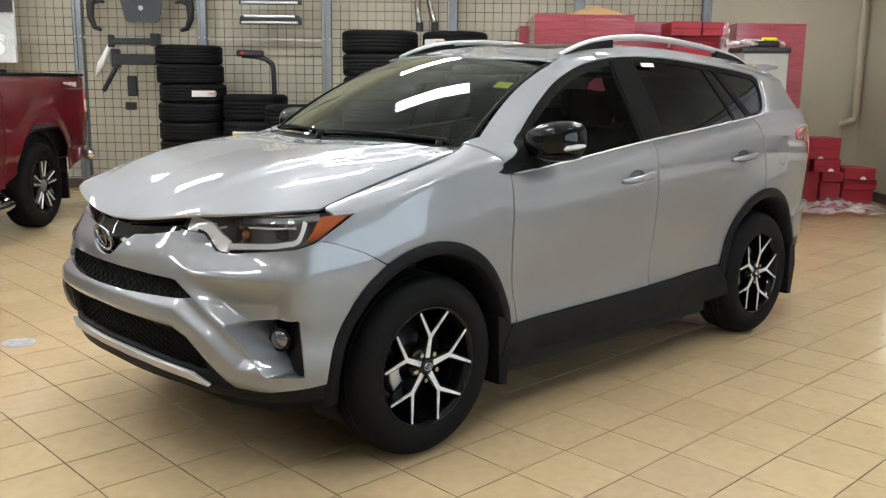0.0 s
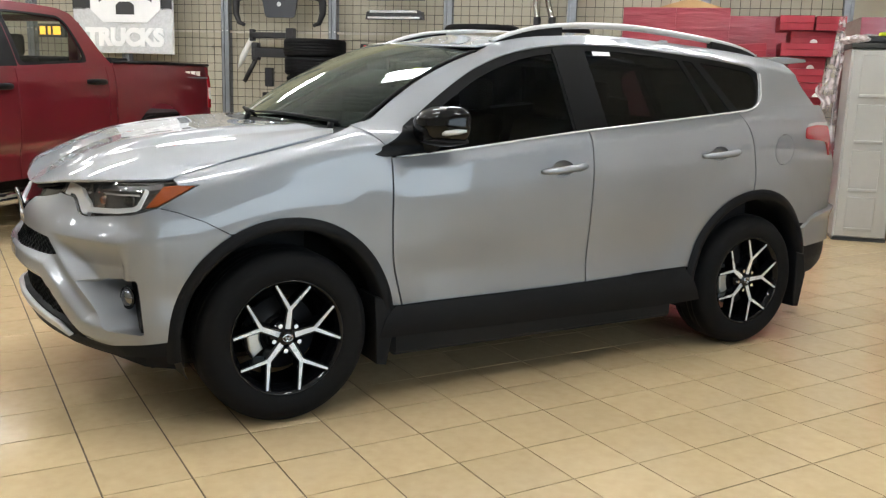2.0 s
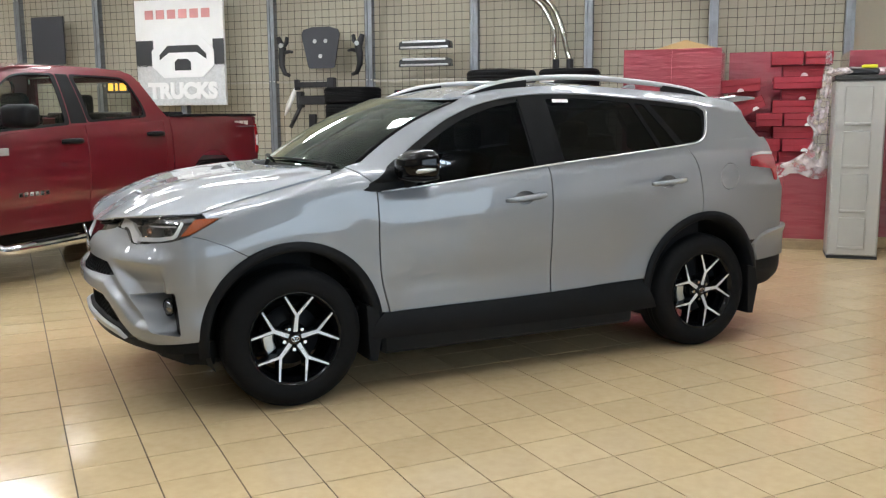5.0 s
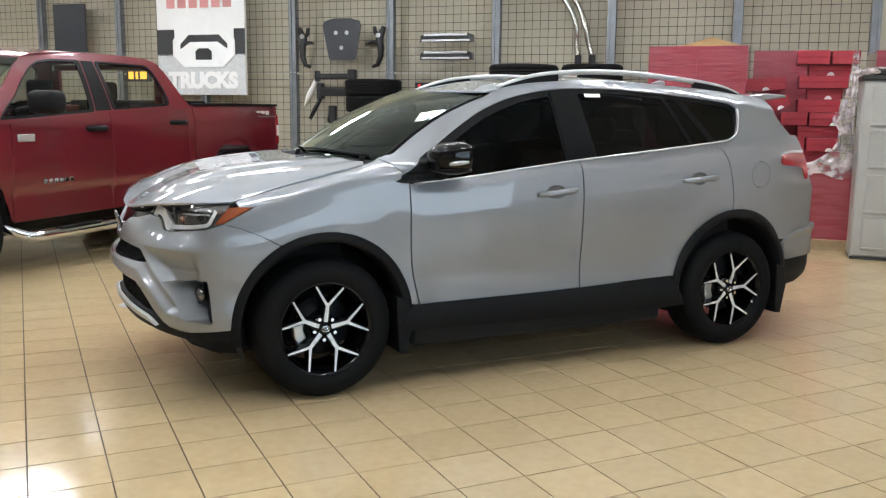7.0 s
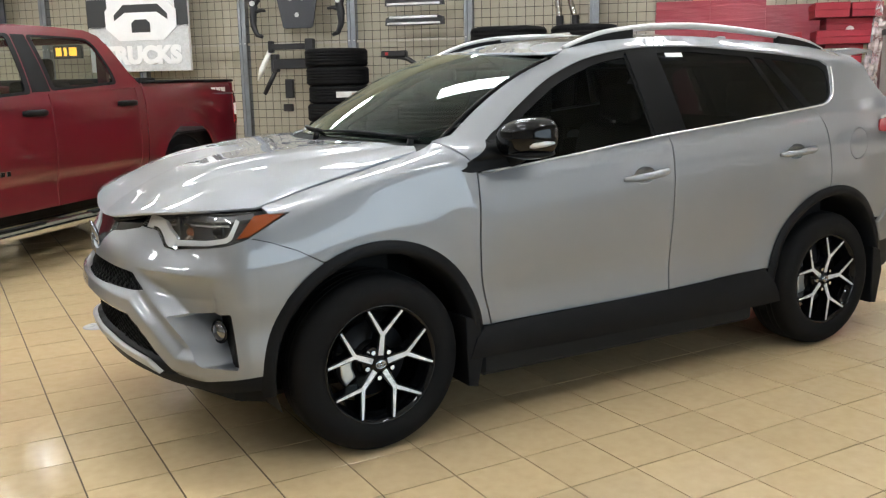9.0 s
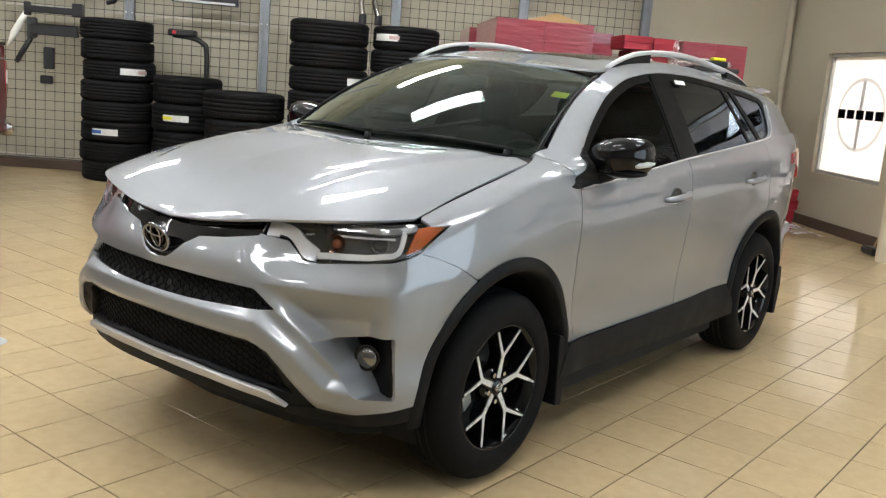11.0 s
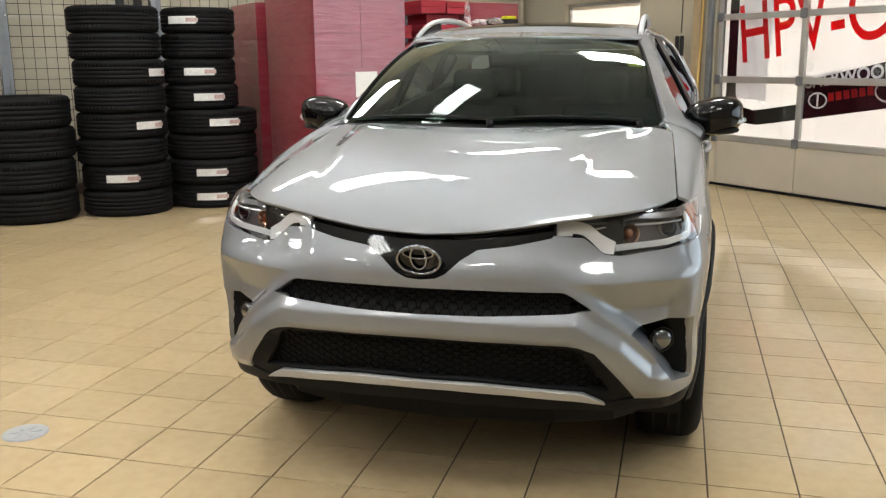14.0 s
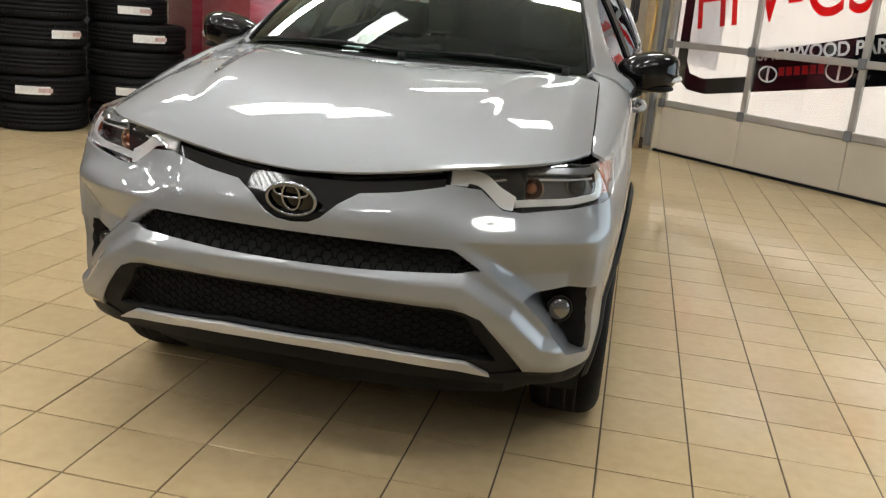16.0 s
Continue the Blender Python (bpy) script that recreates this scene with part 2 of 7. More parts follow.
M = {
    "tile": tile_material(),
    "grout": surface("grout", (0.085, 0.058, 0.034), 0.9, 0.3, 3.0),
    "wall": surface("wall_paint", (0.43, 0.39, 0.30), 0.6, 0.05, 0.8, 120.0, 0.12),
    "ceiling": surface("ceiling_paint", (0.46, 0.46, 0.449), 0.8, 0.10, 0.5, 40.0),
    "bouncewall": surface("greige_bounce_paint", (0.54, 0.515, 0.46), 0.6, 0.10, 0.7, 90.0, 0.08),
    "base": surface("dark_baseboard", (0.07, 0.045, 0.035), 0.5, 0.2, 3.0),
    "steel": surface("galvanised_steel", (0.20, 0.215, 0.235), 0.45, 0.22, 7.0, 70.0, 0.05, 0.55),
    "wire": plain("dark_wire", (0.05, 0.045, 0.04), 0.5, 0.4),
    "alu": surface("aluminium", (0.50, 0.51, 0.50), 0.38, 0.12, 5.0, 80.0, 0.03, 0.7),
    "doorpanel": surface("door_panel", (0.46, 0.42, 0.35), 0.55, 0.07, 2.0, 70.0, 0.06),
    "banner": banner_material("white_vinyl", (0.93, 0.93, 0.94)),
    "vinyl_dark": banner_material("dark_vinyl", (0.012, 0.013, 0.018)),
    "vinyl_grey": banner_material("grey_vinyl", (0.68, 0.68, 0.70)),
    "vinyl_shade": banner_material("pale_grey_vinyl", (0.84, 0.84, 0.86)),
    "vinyl_red": banner_material("red_vinyl", (0.88, 0.05, 0.055)),
    "tube": glowing("lamp_tube", (0.86, 0.925, 1.0), LAMP),
    "whitemetal": surface("white_enamel", (0.75, 0.74, 0.70), 0.4, 0.05),
    "silver": paint("silver_paint", (0.244, 0.254, 0.276), 0.78, 0.55, 0.03, 1.55),
    "red": paint("red_paint", (0.120, 0.0012, 0.009), 0.10, 0.42, 0.04, 1.5),
    "gap": plain("dark_gap", (0.004, 0.004, 0.004), 0.9),
    "clad": surface("black_plastic", (0.0065, 0.0067, 0.0077), 0.55, 0.15, 9.0, 400.0, 0.15, specular=0.12),
    "trim": surface("satin_black_trim", (0.0040, 0.0040, 0.0045), 0.40, 0.1, 9.0, specular=0.08),
    "gloss": surface("gloss_black", (0.0035, 0.0035, 0.004), 0.05, 0.1, rvary=0.02, specular=0.3),
    "chrome": plain("chrome", (0.62, 0.63, 0.66), 0.06, 1.0),
    "stainless": surface("brushed_stainless", (0.50, 0.48, 0.45), 0.2, 0.2, 9.0, 120.0, 0.0, 1.0, rvary=0.08),
    "badge": plain("dark_chrome", (0.24, 0.25, 0.28), 0.05, 1.0),
    "bucket": plain("dark_lamp_housing", (0.13, 0.13, 0.133), 0.25, 0.5),
    "headbezel": plain("bright_lamp_bezel", (0.84, 0.84, 0.85), 0.25, 0.25),
    "amberglow": glowing("amber_glow", (1.0, 0.50, 0.06), 1.6),
    "palered": plain("faded_red_print", (0.62, 0.27, 0.27), 0.5),
    "foglens": plain("fog_lamp_glass", (0.20, 0.20, 0.205), 0.12, 0.85),
    "skid": surface("dull_silver_trim", (0.38, 0.38, 0.385), 0.38, 0.05, 8.0, 300.0, 0.0, 0.5, rvary=0.03),
    "bezel": plain("silver_bezel", (0.80, 0.81, 0.82), 0.22, 0.55),
    "satin": surface("satin_metal", (0.52, 0.53, 0.54), 0.36, 0.03, 8.0, 300.0, 0.0, 0.55, rvary=0.03),
    "rim": surface("machined_alloy", (0.66, 0.68, 0.72), 0.28, 0.03, 10.0, 300.0, 0.0, 0.4, rvary=0.03),
    "rubber": surface("tyre_rubber", (0.0068, 0.0068, 0.0073), 0.66, 0.25, 12.0, 90.0, 0.1, specular=0.085),
    "windscreen": thin_glass("windscreen_glass", (0.33, 0.43, 0.39), 1.30, 7.0, (0.84, 0.94, 0.88), 4.4),
    "window": thin_glass("side_glass", (0.20, 0.22, 0.24), 1.22, 6.0, (0.74, 0.82, 0.95)),
    "privacy": thin_glass("privacy_glass", (0.022, 0.025, 0.030), 1.30, 4.0, (0.74, 0.82, 0.95)),
    "truckglass": thin_glass("truck_glass", (0.62, 0.65, 0.63), 1.30),
    "paperlabel": surface("tyre_label", (0.60, 0.60, 0.59), 0.6, 0.15, 30.0),
    "labelprint": surface("label_print", (0.44, 0.31, 0.29), 0.6, 0.3, 60.0),
    "lens": thin_glass("lamp_lens", (0.92, 0.93, 0.95)),
    "amber_back": plain("amber_reflector", (0.36, 0.065, 0.008), 0.22, 0.2),
    "grillemesh": surface("grille_plastic", (0.004, 0.004, 0.0042), 0.7, 0.1, 20.0, specular=0.07),
    "dullamber": plain("dull_amber_bulb", (0.16, 0.038, 0.008), 0.25),
    "guide": plain("white_light_guide", (0.64, 0.65, 0.65), 0.2, 0.0, 0.6),
    "redlens": plain("red_lens", (0.32, 0.012, 0.018), 0.08, 0.0, 1.0),
    "reflector": plain("lamp_reflector", (0.46, 0.30, 0.22), 0.18, 0.9),
    "cloth": surface("seat_cloth", (0.010, 0.010, 0.0115), 0.85, 0.2, 20.0, 300.0, 0.3, specular=0.06),
    "dash": surface("dashboard_plastic", (0.008, 0.0085, 0.0085), 0.6, 0.15, 15.0, 400.0, 0.2, specular=0.1),
    "lining": surface("roof_lining", (0.022, 0.023, 0.022), 0.9, 0.06, 10.0, specular=0.1),
    "redbox": surface("red_card", (0.27, 0.009, 0.022), 0.55, 0.12, 4.0, 50.0, 0.05),
    "redwrap": wrapped("red_card_in_film", (0.25, 0.014, 0.032)),
    "film": film_material(),
    "white": surface("white_paper", (0.78, 0.77, 0.75), 0.6, 0.05, 30.0),
    "card": surface("brown_card", (0.42, 0.28, 0.12), 0.7, 0.1, 8.0),
    "wood": surface("pallet_wood", (0.36, 0.27, 0.16), 0.75, 0.25, 9.0, 60.0, 0.2),
    "cabinet": surface("grey_resin", (0.35, 0.348, 0.33), 0.5, 0.05, 6.0, 300.0, 0.08),
    "blacklid": surface("black_resin", (0.02, 0.02, 0.02), 0.5, 0.15),
    "darkpart": surface("black_coated_steel", (0.013, 0.013, 0.015), 0.42, 0.25, 14.0, 120.0, 0.1, 0.2),
    "slate": surface("dark_slate_plate", (0.020, 0.0215, 0.028), 0.5, 0.15, 8.0),
    "yellow": plain("yellow_paper", (0.66, 0.62, 0.02), 0.6),
    "yellowcable": plain("orange_hose", (0.55, 0.36, 0.12), 0.5),
    "cream": surface("cream_post_paint", (0.56, 0.50, 0.38), 0.5, 0.08, 5.0, 60.0, 0.05),
    "mattewhite": surface("sign_white", (0.80, 0.80, 0.80), 0.45, 0.03),
    "signblack": plain("sign_black", (0.02, 0.02, 0.022), 0.45),
    "signred": plain("sign_red", (0.55, 0.02, 0.03), 0.45),
    "checker": surface("bright_tread_plate", (0.56, 0.57, 0.58), 0.4, 0.18, 30.0, 90.0, 0.12, 0.2),
    "blue": plain("blue_print", (0.02, 0.09, 0.35), 0.5),
    "drainmetal": surface("drain_cover", (0.30, 0.30, 0.31), 0.5, 0.15, 20.0, 90.0, 0.1, 0.0),
    "drainslot": surface("drain_slot", (0.30, 0.31, 0.35), 0.6, 0.2, 20.0),
}

# ---- building helpers ----
def mesh_of(name, bm, mat, smooth=False):
    me = bpy.data.meshes.new(name)
    bm.normal_update()
    bm.to_mesh(me)
    bm.free()
    for m in (mat if isinstance(mat, (list, tuple)) else [mat]):
        me.materials.append(m)
    if smooth:
        me.polygons.foreach_set("use_smooth", [True] * len(me.polygons))
    return me


def part(name, bm, mat, parent, label="", smooth=False, m=None):
    ob = new(name, mesh_of(name, bm, mat, smooth))
    ob.parent = parent
    if m is not None:
        ob.matrix_basis = m
    if label:
        ob["label"] = label
    return ob


def piece(name, data, parent, m):
    ob = new(name, data)
    ob.parent = parent
    ob.matrix_basis = m
    return ob


def empty(name, m, label, category, group="", kind=""):
    ob = new(name)
    ob.empty_display_size = 0.1
    ob.matrix_basis = m
    return tagged(ob, label, category, group, kind)


def single(name, bm, mat, m, label, category, group="", kind="", smooth=False):
    ob = new(name, mesh_of(name, bm, mat, smooth))
    ob.matrix_basis = m
    return tagged(ob, label, category, group, kind)


def box(bm, x0, x1, y0, y1, z0, z1, bevel=0.0, seg=1, m=None, mat=0):
    r = bmesh.ops.create_cube(bm, size=1.0, matrix=Matrix.Translation(((x0 + x1) / 2, (y0 + y1) / 2, (z0 + z1) / 2)) @ Matrix.Diagonal((abs(x1 - x0), abs(y1 - y0), abs(z1 - z0), 1)))
    verts = r["verts"]
    if bevel:
        edges = list({e for v in verts for e in v.link_edges})
        r = bmesh.ops.bevel(bm, geom=edges, offset=bevel, segments=seg, affect="EDGES", profile=0.5)
        verts = list({v for f in r["faces"] for v in f.verts} | {v for v in verts if v.is_valid})
    if m is not None:
        bmesh.ops.transform(bm, matrix=m, verts=verts)
    if mat:
        for f in {f for v in verts for f in v.link_faces}:
            f.material_index = mat
    return verts


def boxed(*a, **k):
    bm = bmesh.new()
    box(bm, *a, **k)
    return bm


def rod(bm, a, b, r, n=8, r2=None):
    a, b = Vector(a), Vector(b)
    d = b - a
    m = Matrix.Translation((a + b) / 2) @ d.to_track_quat("Z", "Y").to_matrix().to_4x4()
    return bmesh.ops.create_cone(bm, cap_ends=True, segments=n, radius1=r, radius2=r if r2 is None else r2, depth=d.length, matrix=m)["verts"]


def tube(bm, pts, r, n=8, closed=False):
    """A round pipe along points."""
    pts = [Vector(p) for p in pts]
    rings, up = [], None
    k = len(pts)
    for i, p in enumerate(pts):
        if closed:
            d = pts[(i + 1) % k] - pts[i - 1]
        else:
            d = pts[min(i + 1, k - 1)] - pts[max(i - 1, 0)]
        d.normalize()
        if up is None:
            up = Vector((0, 0, 1)) if abs(d.z) < 0.9 else Vector((1, 0, 0))
        side = d.cross(up).normalized()
        up = side.cross(d).normalized()
        rr = r[i] if isinstance(r, (list, tuple)) else r
        rings.append([bm.verts.new(p + rr * (math.cos(2 * math.pi * j / n) * side + math.sin(2 * math.pi * j / n) * up)) for j in range(n)])
    for i in range(k if closed else k - 1):
        a, b = rings[i], rings[(i + 1) % k]
        for j in range(n):
            bm.faces.new((a[j], a[(j + 1) % n], b[(j + 1) % n], b[j]))
    if not closed:
        bm.faces.new(rings[0][::-1])
        bm.faces.new(rings[-1])


def lathe(bm, profile, n=48, axis="Y", mat=0, closed=False):
    """Turn a profile of (radius, along) round an axis."""
    rings = []
    for r, h in profile:
        ring = []
        for j in range(n):
            a = 2 * math.pi * j / n
            c, s = r * math.cos(a), r * math.sin(a)
            ring.append(bm.verts.new({"Y": (c, h, s), "Z": (c, s, h), "X": (h, c, s)}[axis]))
        rings.append(ring)
    for i in range(len(rings) - (0 if closed else 1)):
        a, b = rings[i], rings[(i + 1) % len(rings)]
        for j in range(n):
            f = bm.faces.new((a[j], a[(j + 1) % n], b[(j + 1) % n], b[j]))
            f.material_index = mat
            f.smooth = True
    return rings


def prism(bm, pts, h0, h1, axis="Z", bevel=0.0):
    """A flat outline given depth."""
    def at(p, h):
        return {"Z": (p[0], p[1], h), "Y": (p[0], h, p[1]), "X": (h, p[0], p[1])}[axis]
    a = [bm.verts.new(at(p, h0)) for p in pts]
    b = [bm.verts.new(at(p, h1)) for p in pts]
    fs = [bm.faces.new(a), bm.faces.new(b)]
    k = len(pts)
    for i in range(k):
        fs.append(bm.faces.new((a[i], a[(i + 1) % k], b[(i + 1) % k], b[i])))
    bmesh.ops.recalc_face_normals(bm, faces=fs)
    if bevel:
        bmesh.ops.bevel(bm, geom=list({e for f in fs[:2] for e in f.edges}), offset=bevel, segments=2, affect="EDGES", profile=0.5)
    return a + b


def lettering(name, text, size, mat, parent, m, depth=0.004, squeeze=1.0, bold=0.0):
    """Raised lettering as a mesh under its thing."""
    cu = bpy.data.curves.new(name, "FONT")
    cu.body, cu.size, cu.extrude, cu.align_x, cu.align_y = text, size, depth, "CENTER", "CENTER"
    cu.offset = bold
    tmp = bpy.data.objects.new(name, cu)
    scene.collection.objects.link(tmp)
    me = bpy.data.meshes.new_from_object(tmp.evaluated_get(bpy.context.evaluated_depsgraph_get()))
    bpy.data.objects.remove(tmp)
    me.materials.clear()
    me.materials.append(mat)
    ob = new(name, me)
    ob.parent = parent
    ob.matrix_basis = m @ Matrix.Diagonal((squeeze, 1, 1, 1))
    return ob

# ---- the room ----
def slab(name, label, category, *a, mat="wall"):
    return single(name, boxed(*a), M[mat], UV, label, category, kind="structure")


slab("wall_north", "beige painted wall behind the steel mesh panels", "wall", U0, U1 + 0.3, V1, V1 + 0.3, 0, CEIL)
# unseen walls, kept paler than the beige one to bounce light onto the car
slab("wall_west", "unseen greige side wall of the showroom, pale to bounce light", "wall", U0 - 0.3, U0, V0, V1, 0, CEIL, mat="bouncewall")
slab("wall_south", "unseen greige wall of the showroom, pale to bounce light", "wall", U0, U1, V0 - 0.3, V0, 0, CEIL, mat="bouncewall")
slab("ceiling", "pale painted showroom ceiling with hanging lamps", "ceiling", U0 - 0.3, U1 + 0.3, V0 - 0.3, V1 + 0.3, CEIL, CEIL + 0.2, mat="ceiling")
slab("floor", "tan ceramic tile floor with dark recessed joints", "floor", U0 - 0.3, U1 + 0.3, V0 - 0.3, V1 + 0.3, -0.2, -0.004, mat="grout")

# the east wall stands in pieces round the poster window and the sectional door
DV0, DV1, DZ1 = 3.55, 8.45, 3.25       # sectional door opening
PV0, PV1, PZ0, PZ1 = 9.72, 11.22, 0.70, 2.2
bm = bmesh.new()
for a in ((V0, GV0, 0, CEIL), (GV0, GV1, 0, GZ0), (GV0, GV1, GZ1, CEIL), (GV1, DV0, 0, CEIL), (DV0, DV1, DZ1, CEIL), (DV1, PV0, 0, CEIL), (PV0, PV1, 0, PZ0), (PV0, PV1, PZ1, CEIL), (PV1, V1, 0, CEIL)):
    box(bm, U1, U1 + 0.3, *a)
single("wall_east", bm, M["wall"], UV, "beige painted wall with glazing and a sectional door", "wall", kind="structure")

# ---- the silver car: X runs back from the nose, Y to its right, Z up; its own origin at the nose on the floor ----
CAR = empty("car", pose(1.36, 3.375, 0), "silver compact sport utility car with black cladding parked on the tiles", "car")


def lerp(a, b, t):
    return a + (b - a) * t


def smooth(a, b, x):
    t = min(1.0, max(0.0, (x - a) / (b - a)))
    return t * t * (3 - 2 * t)


def table(x, pairs):
    """Smooth (monotone cubic) reading of a short table."""
    xs, ys = [p[0] for p in pairs], [p[1] for p in pairs]
    if x <= xs[0]:
        return ys[0]
    if x >= xs[-1]:
        return ys[-1]
    n = len(xs)
    d = [(ys[i + 1] - ys[i]) / (xs[i + 1] - xs[i]) for i in range(n - 1)]
    m = [d[0]] + [0.0 if d[i - 1] * d[i] <= 0 else 2 * d[i - 1] * d[i] / (d[i - 1] + d[i]) for i in range(1, n - 1)] + [d[-1]]
    i = max(k for k in range(n - 1) if xs[k] <= x)
    h = xs[i + 1] - xs[i]
    t = (x - xs[i]) / h
    return (2 * t ** 3 - 3 * t ** 2 + 1) * ys[i] + (t ** 3 - 2 * t ** 2 + t) * h * m[i] + (3 * t ** 2 - 2 * t ** 3) * ys[i + 1] + (t ** 3 - t ** 2) * h * m[i + 1]


def curve(pts, n=6, closed=False):
    """Points along a smooth line through the given ones."""
    k, out = len(pts), []
    last = k if closed else k - 1
    for i in range(last):
        p = [pts[(i + j) % k] if closed else pts[min(max(i + j, 0), k - 1)] for j in (-1, 0, 1, 2)]
        for s in range(n):
            t = s / n
            out.append(tuple(0.5 * (2 * b + (c - a) * t + (2 * a - 5 * b + 4 * c - d) * t * t + (3 * b - a - 3 * c + d) * t ** 3) for a, b, c, d in zip(*p)))
    return out if closed else out + [tuple(pts[-1])]


def dense(pts, step=0.03, closed=True):
    out, k = [], len(pts)
    for i in range(k if closed else k - 1):
        a, b = pts[i], pts[(i + 1) % k]
        m = max(1, int(math.dist(a, b) / step))
        out += [tuple(lerp(p, q, j / m) for p, q in zip(a, b)) for j in range(m)]
    return out if closed else out + [pts[-1]]


def rounded(pts, r=0.02, n=4):
    """An outline with its corners rounded."""
    out, k = [], len(pts)
    for i in range(k):
        p, a, b = Vector(pts[i]), Vector(pts[i - 1]), Vector(pts[(i + 1) % k])
        da, db = (a - p), (b - p)
        ra, rb = min(r, da.length * 0.45), min(r, db.length * 0.45)
        s, e = p + da.normalized() * ra, p + db.normalized() * rb
        out += [tuple((1 - t) ** 2 * s + 2 * t * (1 - t) * p + t * t * e) for t in [j / n for j in range(n + 1)]]
    return out


def inside(p, poly):
    r, k = False, len(poly)
    for i in range(k):
        (x1, y1), (x2, y2) = poly[i], poly[i - 1]
        if (y1 > p[1]) != (y2 > p[1]) and p[0] < (x2 - x1) * (p[1] - y1) / (y2 - y1) + x1:
            r = not r
    return r


from mathutils.geometry import delaunay_2d_cdt


HEART = Vector((2.3, 0, 0.75))


def sheet(outline, surf, step=0.035, holes=(), lip=0.012, off=0.0, stretch=1.0, e=1e-3):
    """A curved panel: an outline with holes, triangulated flat and laid on a surface, its rim turned inwards by lip."""
    outline = dense(outline, step)
    holes = [dense(h, step) for h in holes]
    verts, edges = [], []
    for loop in [outline] + holes:
        b = len(verts)
        verts += [Vector(p) for p in loop]
        edges += [(b + i, b + (i + 1) % len(loop)) for i in range(len(loop))]
    rim = len(verts)
    xs, ys = [p[0] for p in outline], [p[1] for p in outline]
    bound = np.array([p[:] for p in verts])
    y, odd = min(ys), 0
    while y < max(ys):
        x = min(xs) + (odd % 2) * step * stretch / 2
        while x < max(xs):
            if inside((x, y), outline) and not any(inside((x, y), h) for h in holes):
                if np.min((bound[:, 0] - x) ** 2 + (bound[:, 1] - y) ** 2) > (0.45 * step) ** 2:
                    verts.append(Vector((x, y)))
            x += step * stretch
        y += step * 0.87
        odd += 1
    v2, _, faces, _, _, _ = delaunay_2d_cdt(verts, edges, [], 0, 1e-6)
    keep = []
    for f in faces:
        c = sum((v2[i] for i in f), Vector((0, 0))) / len(f)
        if inside(c, outline) and not any(inside(c, h) for h in holes):
            a, b, d = (v2[i] for i in f[:3])
            if abs((b - a).cross(d - a)) > 1e-9:
                keep.append(list(f) if (b - a).cross(d - a) > 0 else list(f)[::-1])
    pts, nor = [], []
    for p in v2:
        c = Vector(surf(p.x, p.y))
        du, dv = Vector(surf(p.x + e, p.y)) - Vector(surf(p.x - e, p.y)), Vector(surf(p.x, p.y + e)) - Vector(surf(p.x, p.y - e))
        n = du.cross(dv)
        n = n.normalized() if n.length > 1e-12 else Vector((0, 0, 1))
        pts.append(c)
        nor.append(n)
    if sum(n.dot(p - HEART) for n, p in zip(nor, pts)) < 0:      # normals point away from the body's middle
        nor, keep = [-n for n in nor], [f[::-1] for f in keep]
    pts = [p + n * off for p, n in zip(pts, nor)]
    if lip:
        count = {}
        for f in keep:
            for i in range(len(f)):
                count[(f[i], f[(i + 1) % len(f)])] = 1
        border = [(a, b) for a, b in count if (b, a) not in count]
        for a, b in border:
            d = (pts[b] - pts[a])
            if d.length < 1e-9:
                continue
            o = d.cross(nor[a]).normalized()
            k = len(pts)
            pts += [pts[a], pts[b], pts[b] - nor[b] * lip, pts[a] - nor[a] * lip]
            nor += [(nor[a] + o).normalized(), (nor[b] + o).normalized(), o, o]
            keep.append([k + 1, k, k + 3, k + 2])
    return pts, keep, nor


def lay(name, data, mat, parent, label="", flip=False):
    """Link a sheet as a part; flip: on the car's other side."""
    pts, faces, nor = data
    if flip:
        pts, nor, faces = [Vector((p.x, -p.y, p.z)) for p in pts], [Vector((n.x, -n.y, n.z)) for n in nor], [f[::-1] for f in faces]
    me = bpy.data.meshes.new(name)
    me.from_pydata([p[:] for p in pts], [], faces)
    me.materials.append(mat)
    me.polygons.foreach_set("use_smooth", [True] * len(me.polygons))
    me.normals_split_custom_set_from_vertices([n[:] for n in nor])
    ob = new(name, me)
    ob.parent = parent
    if label:
        ob["label"] = label
    return ob


def pair(name, outline, surf, mat, parent=None, label="", **k):
    """The same panel on the left and on the right side."""
    d = sheet(outline, surf, **k)
    a = lay(name, d, mat, parent[0] if isinstance(parent, (list, tuple)) else parent or CAR, label)
    b = lay(name, d, mat, parent[1] if isinstance(parent, (list, tuple)) else parent or CAR, label, True)
    return a, b


# -- the forms --
BELT = [(0.55, 0.965), (0.81, 1.045), (1.13, 1.085), (1.31, 1.082), (1.45, 1.088), (2.44, 1.191), (2.92, 1.236), (3.43, 1.285), (3.7, 1.31), (4.4, 1.33)]
SHOULDER = [(0.45, 0.94), (0.6, 0.975), (0.81, 1.045), (1.13, 1.12), (1.42, 1.155)]
WIDE = [(0.40, 0.860), (0.52, 0.888), (0.64, 0.898), (0.78, 0.902), (0.93, 0.904), (1.5, 0.902), (2.4, 0.905), (3.2, 0.908), (3.6, 0.912), (4.0, 0.885), (4.25, 0.835), (4.4, 0.77), (4.52, 0.62)]
TUCK = [(-0.45, 0.06), (0.0, 0.018), (0.2, 0.026), (0.45, 0.012), (0.72, 0.0), (0.8, 0.004), (0.9, 0.014), (1.0, 0.030), (1.3, 0.13)]


def belt(x):
    return table(x, BELT)


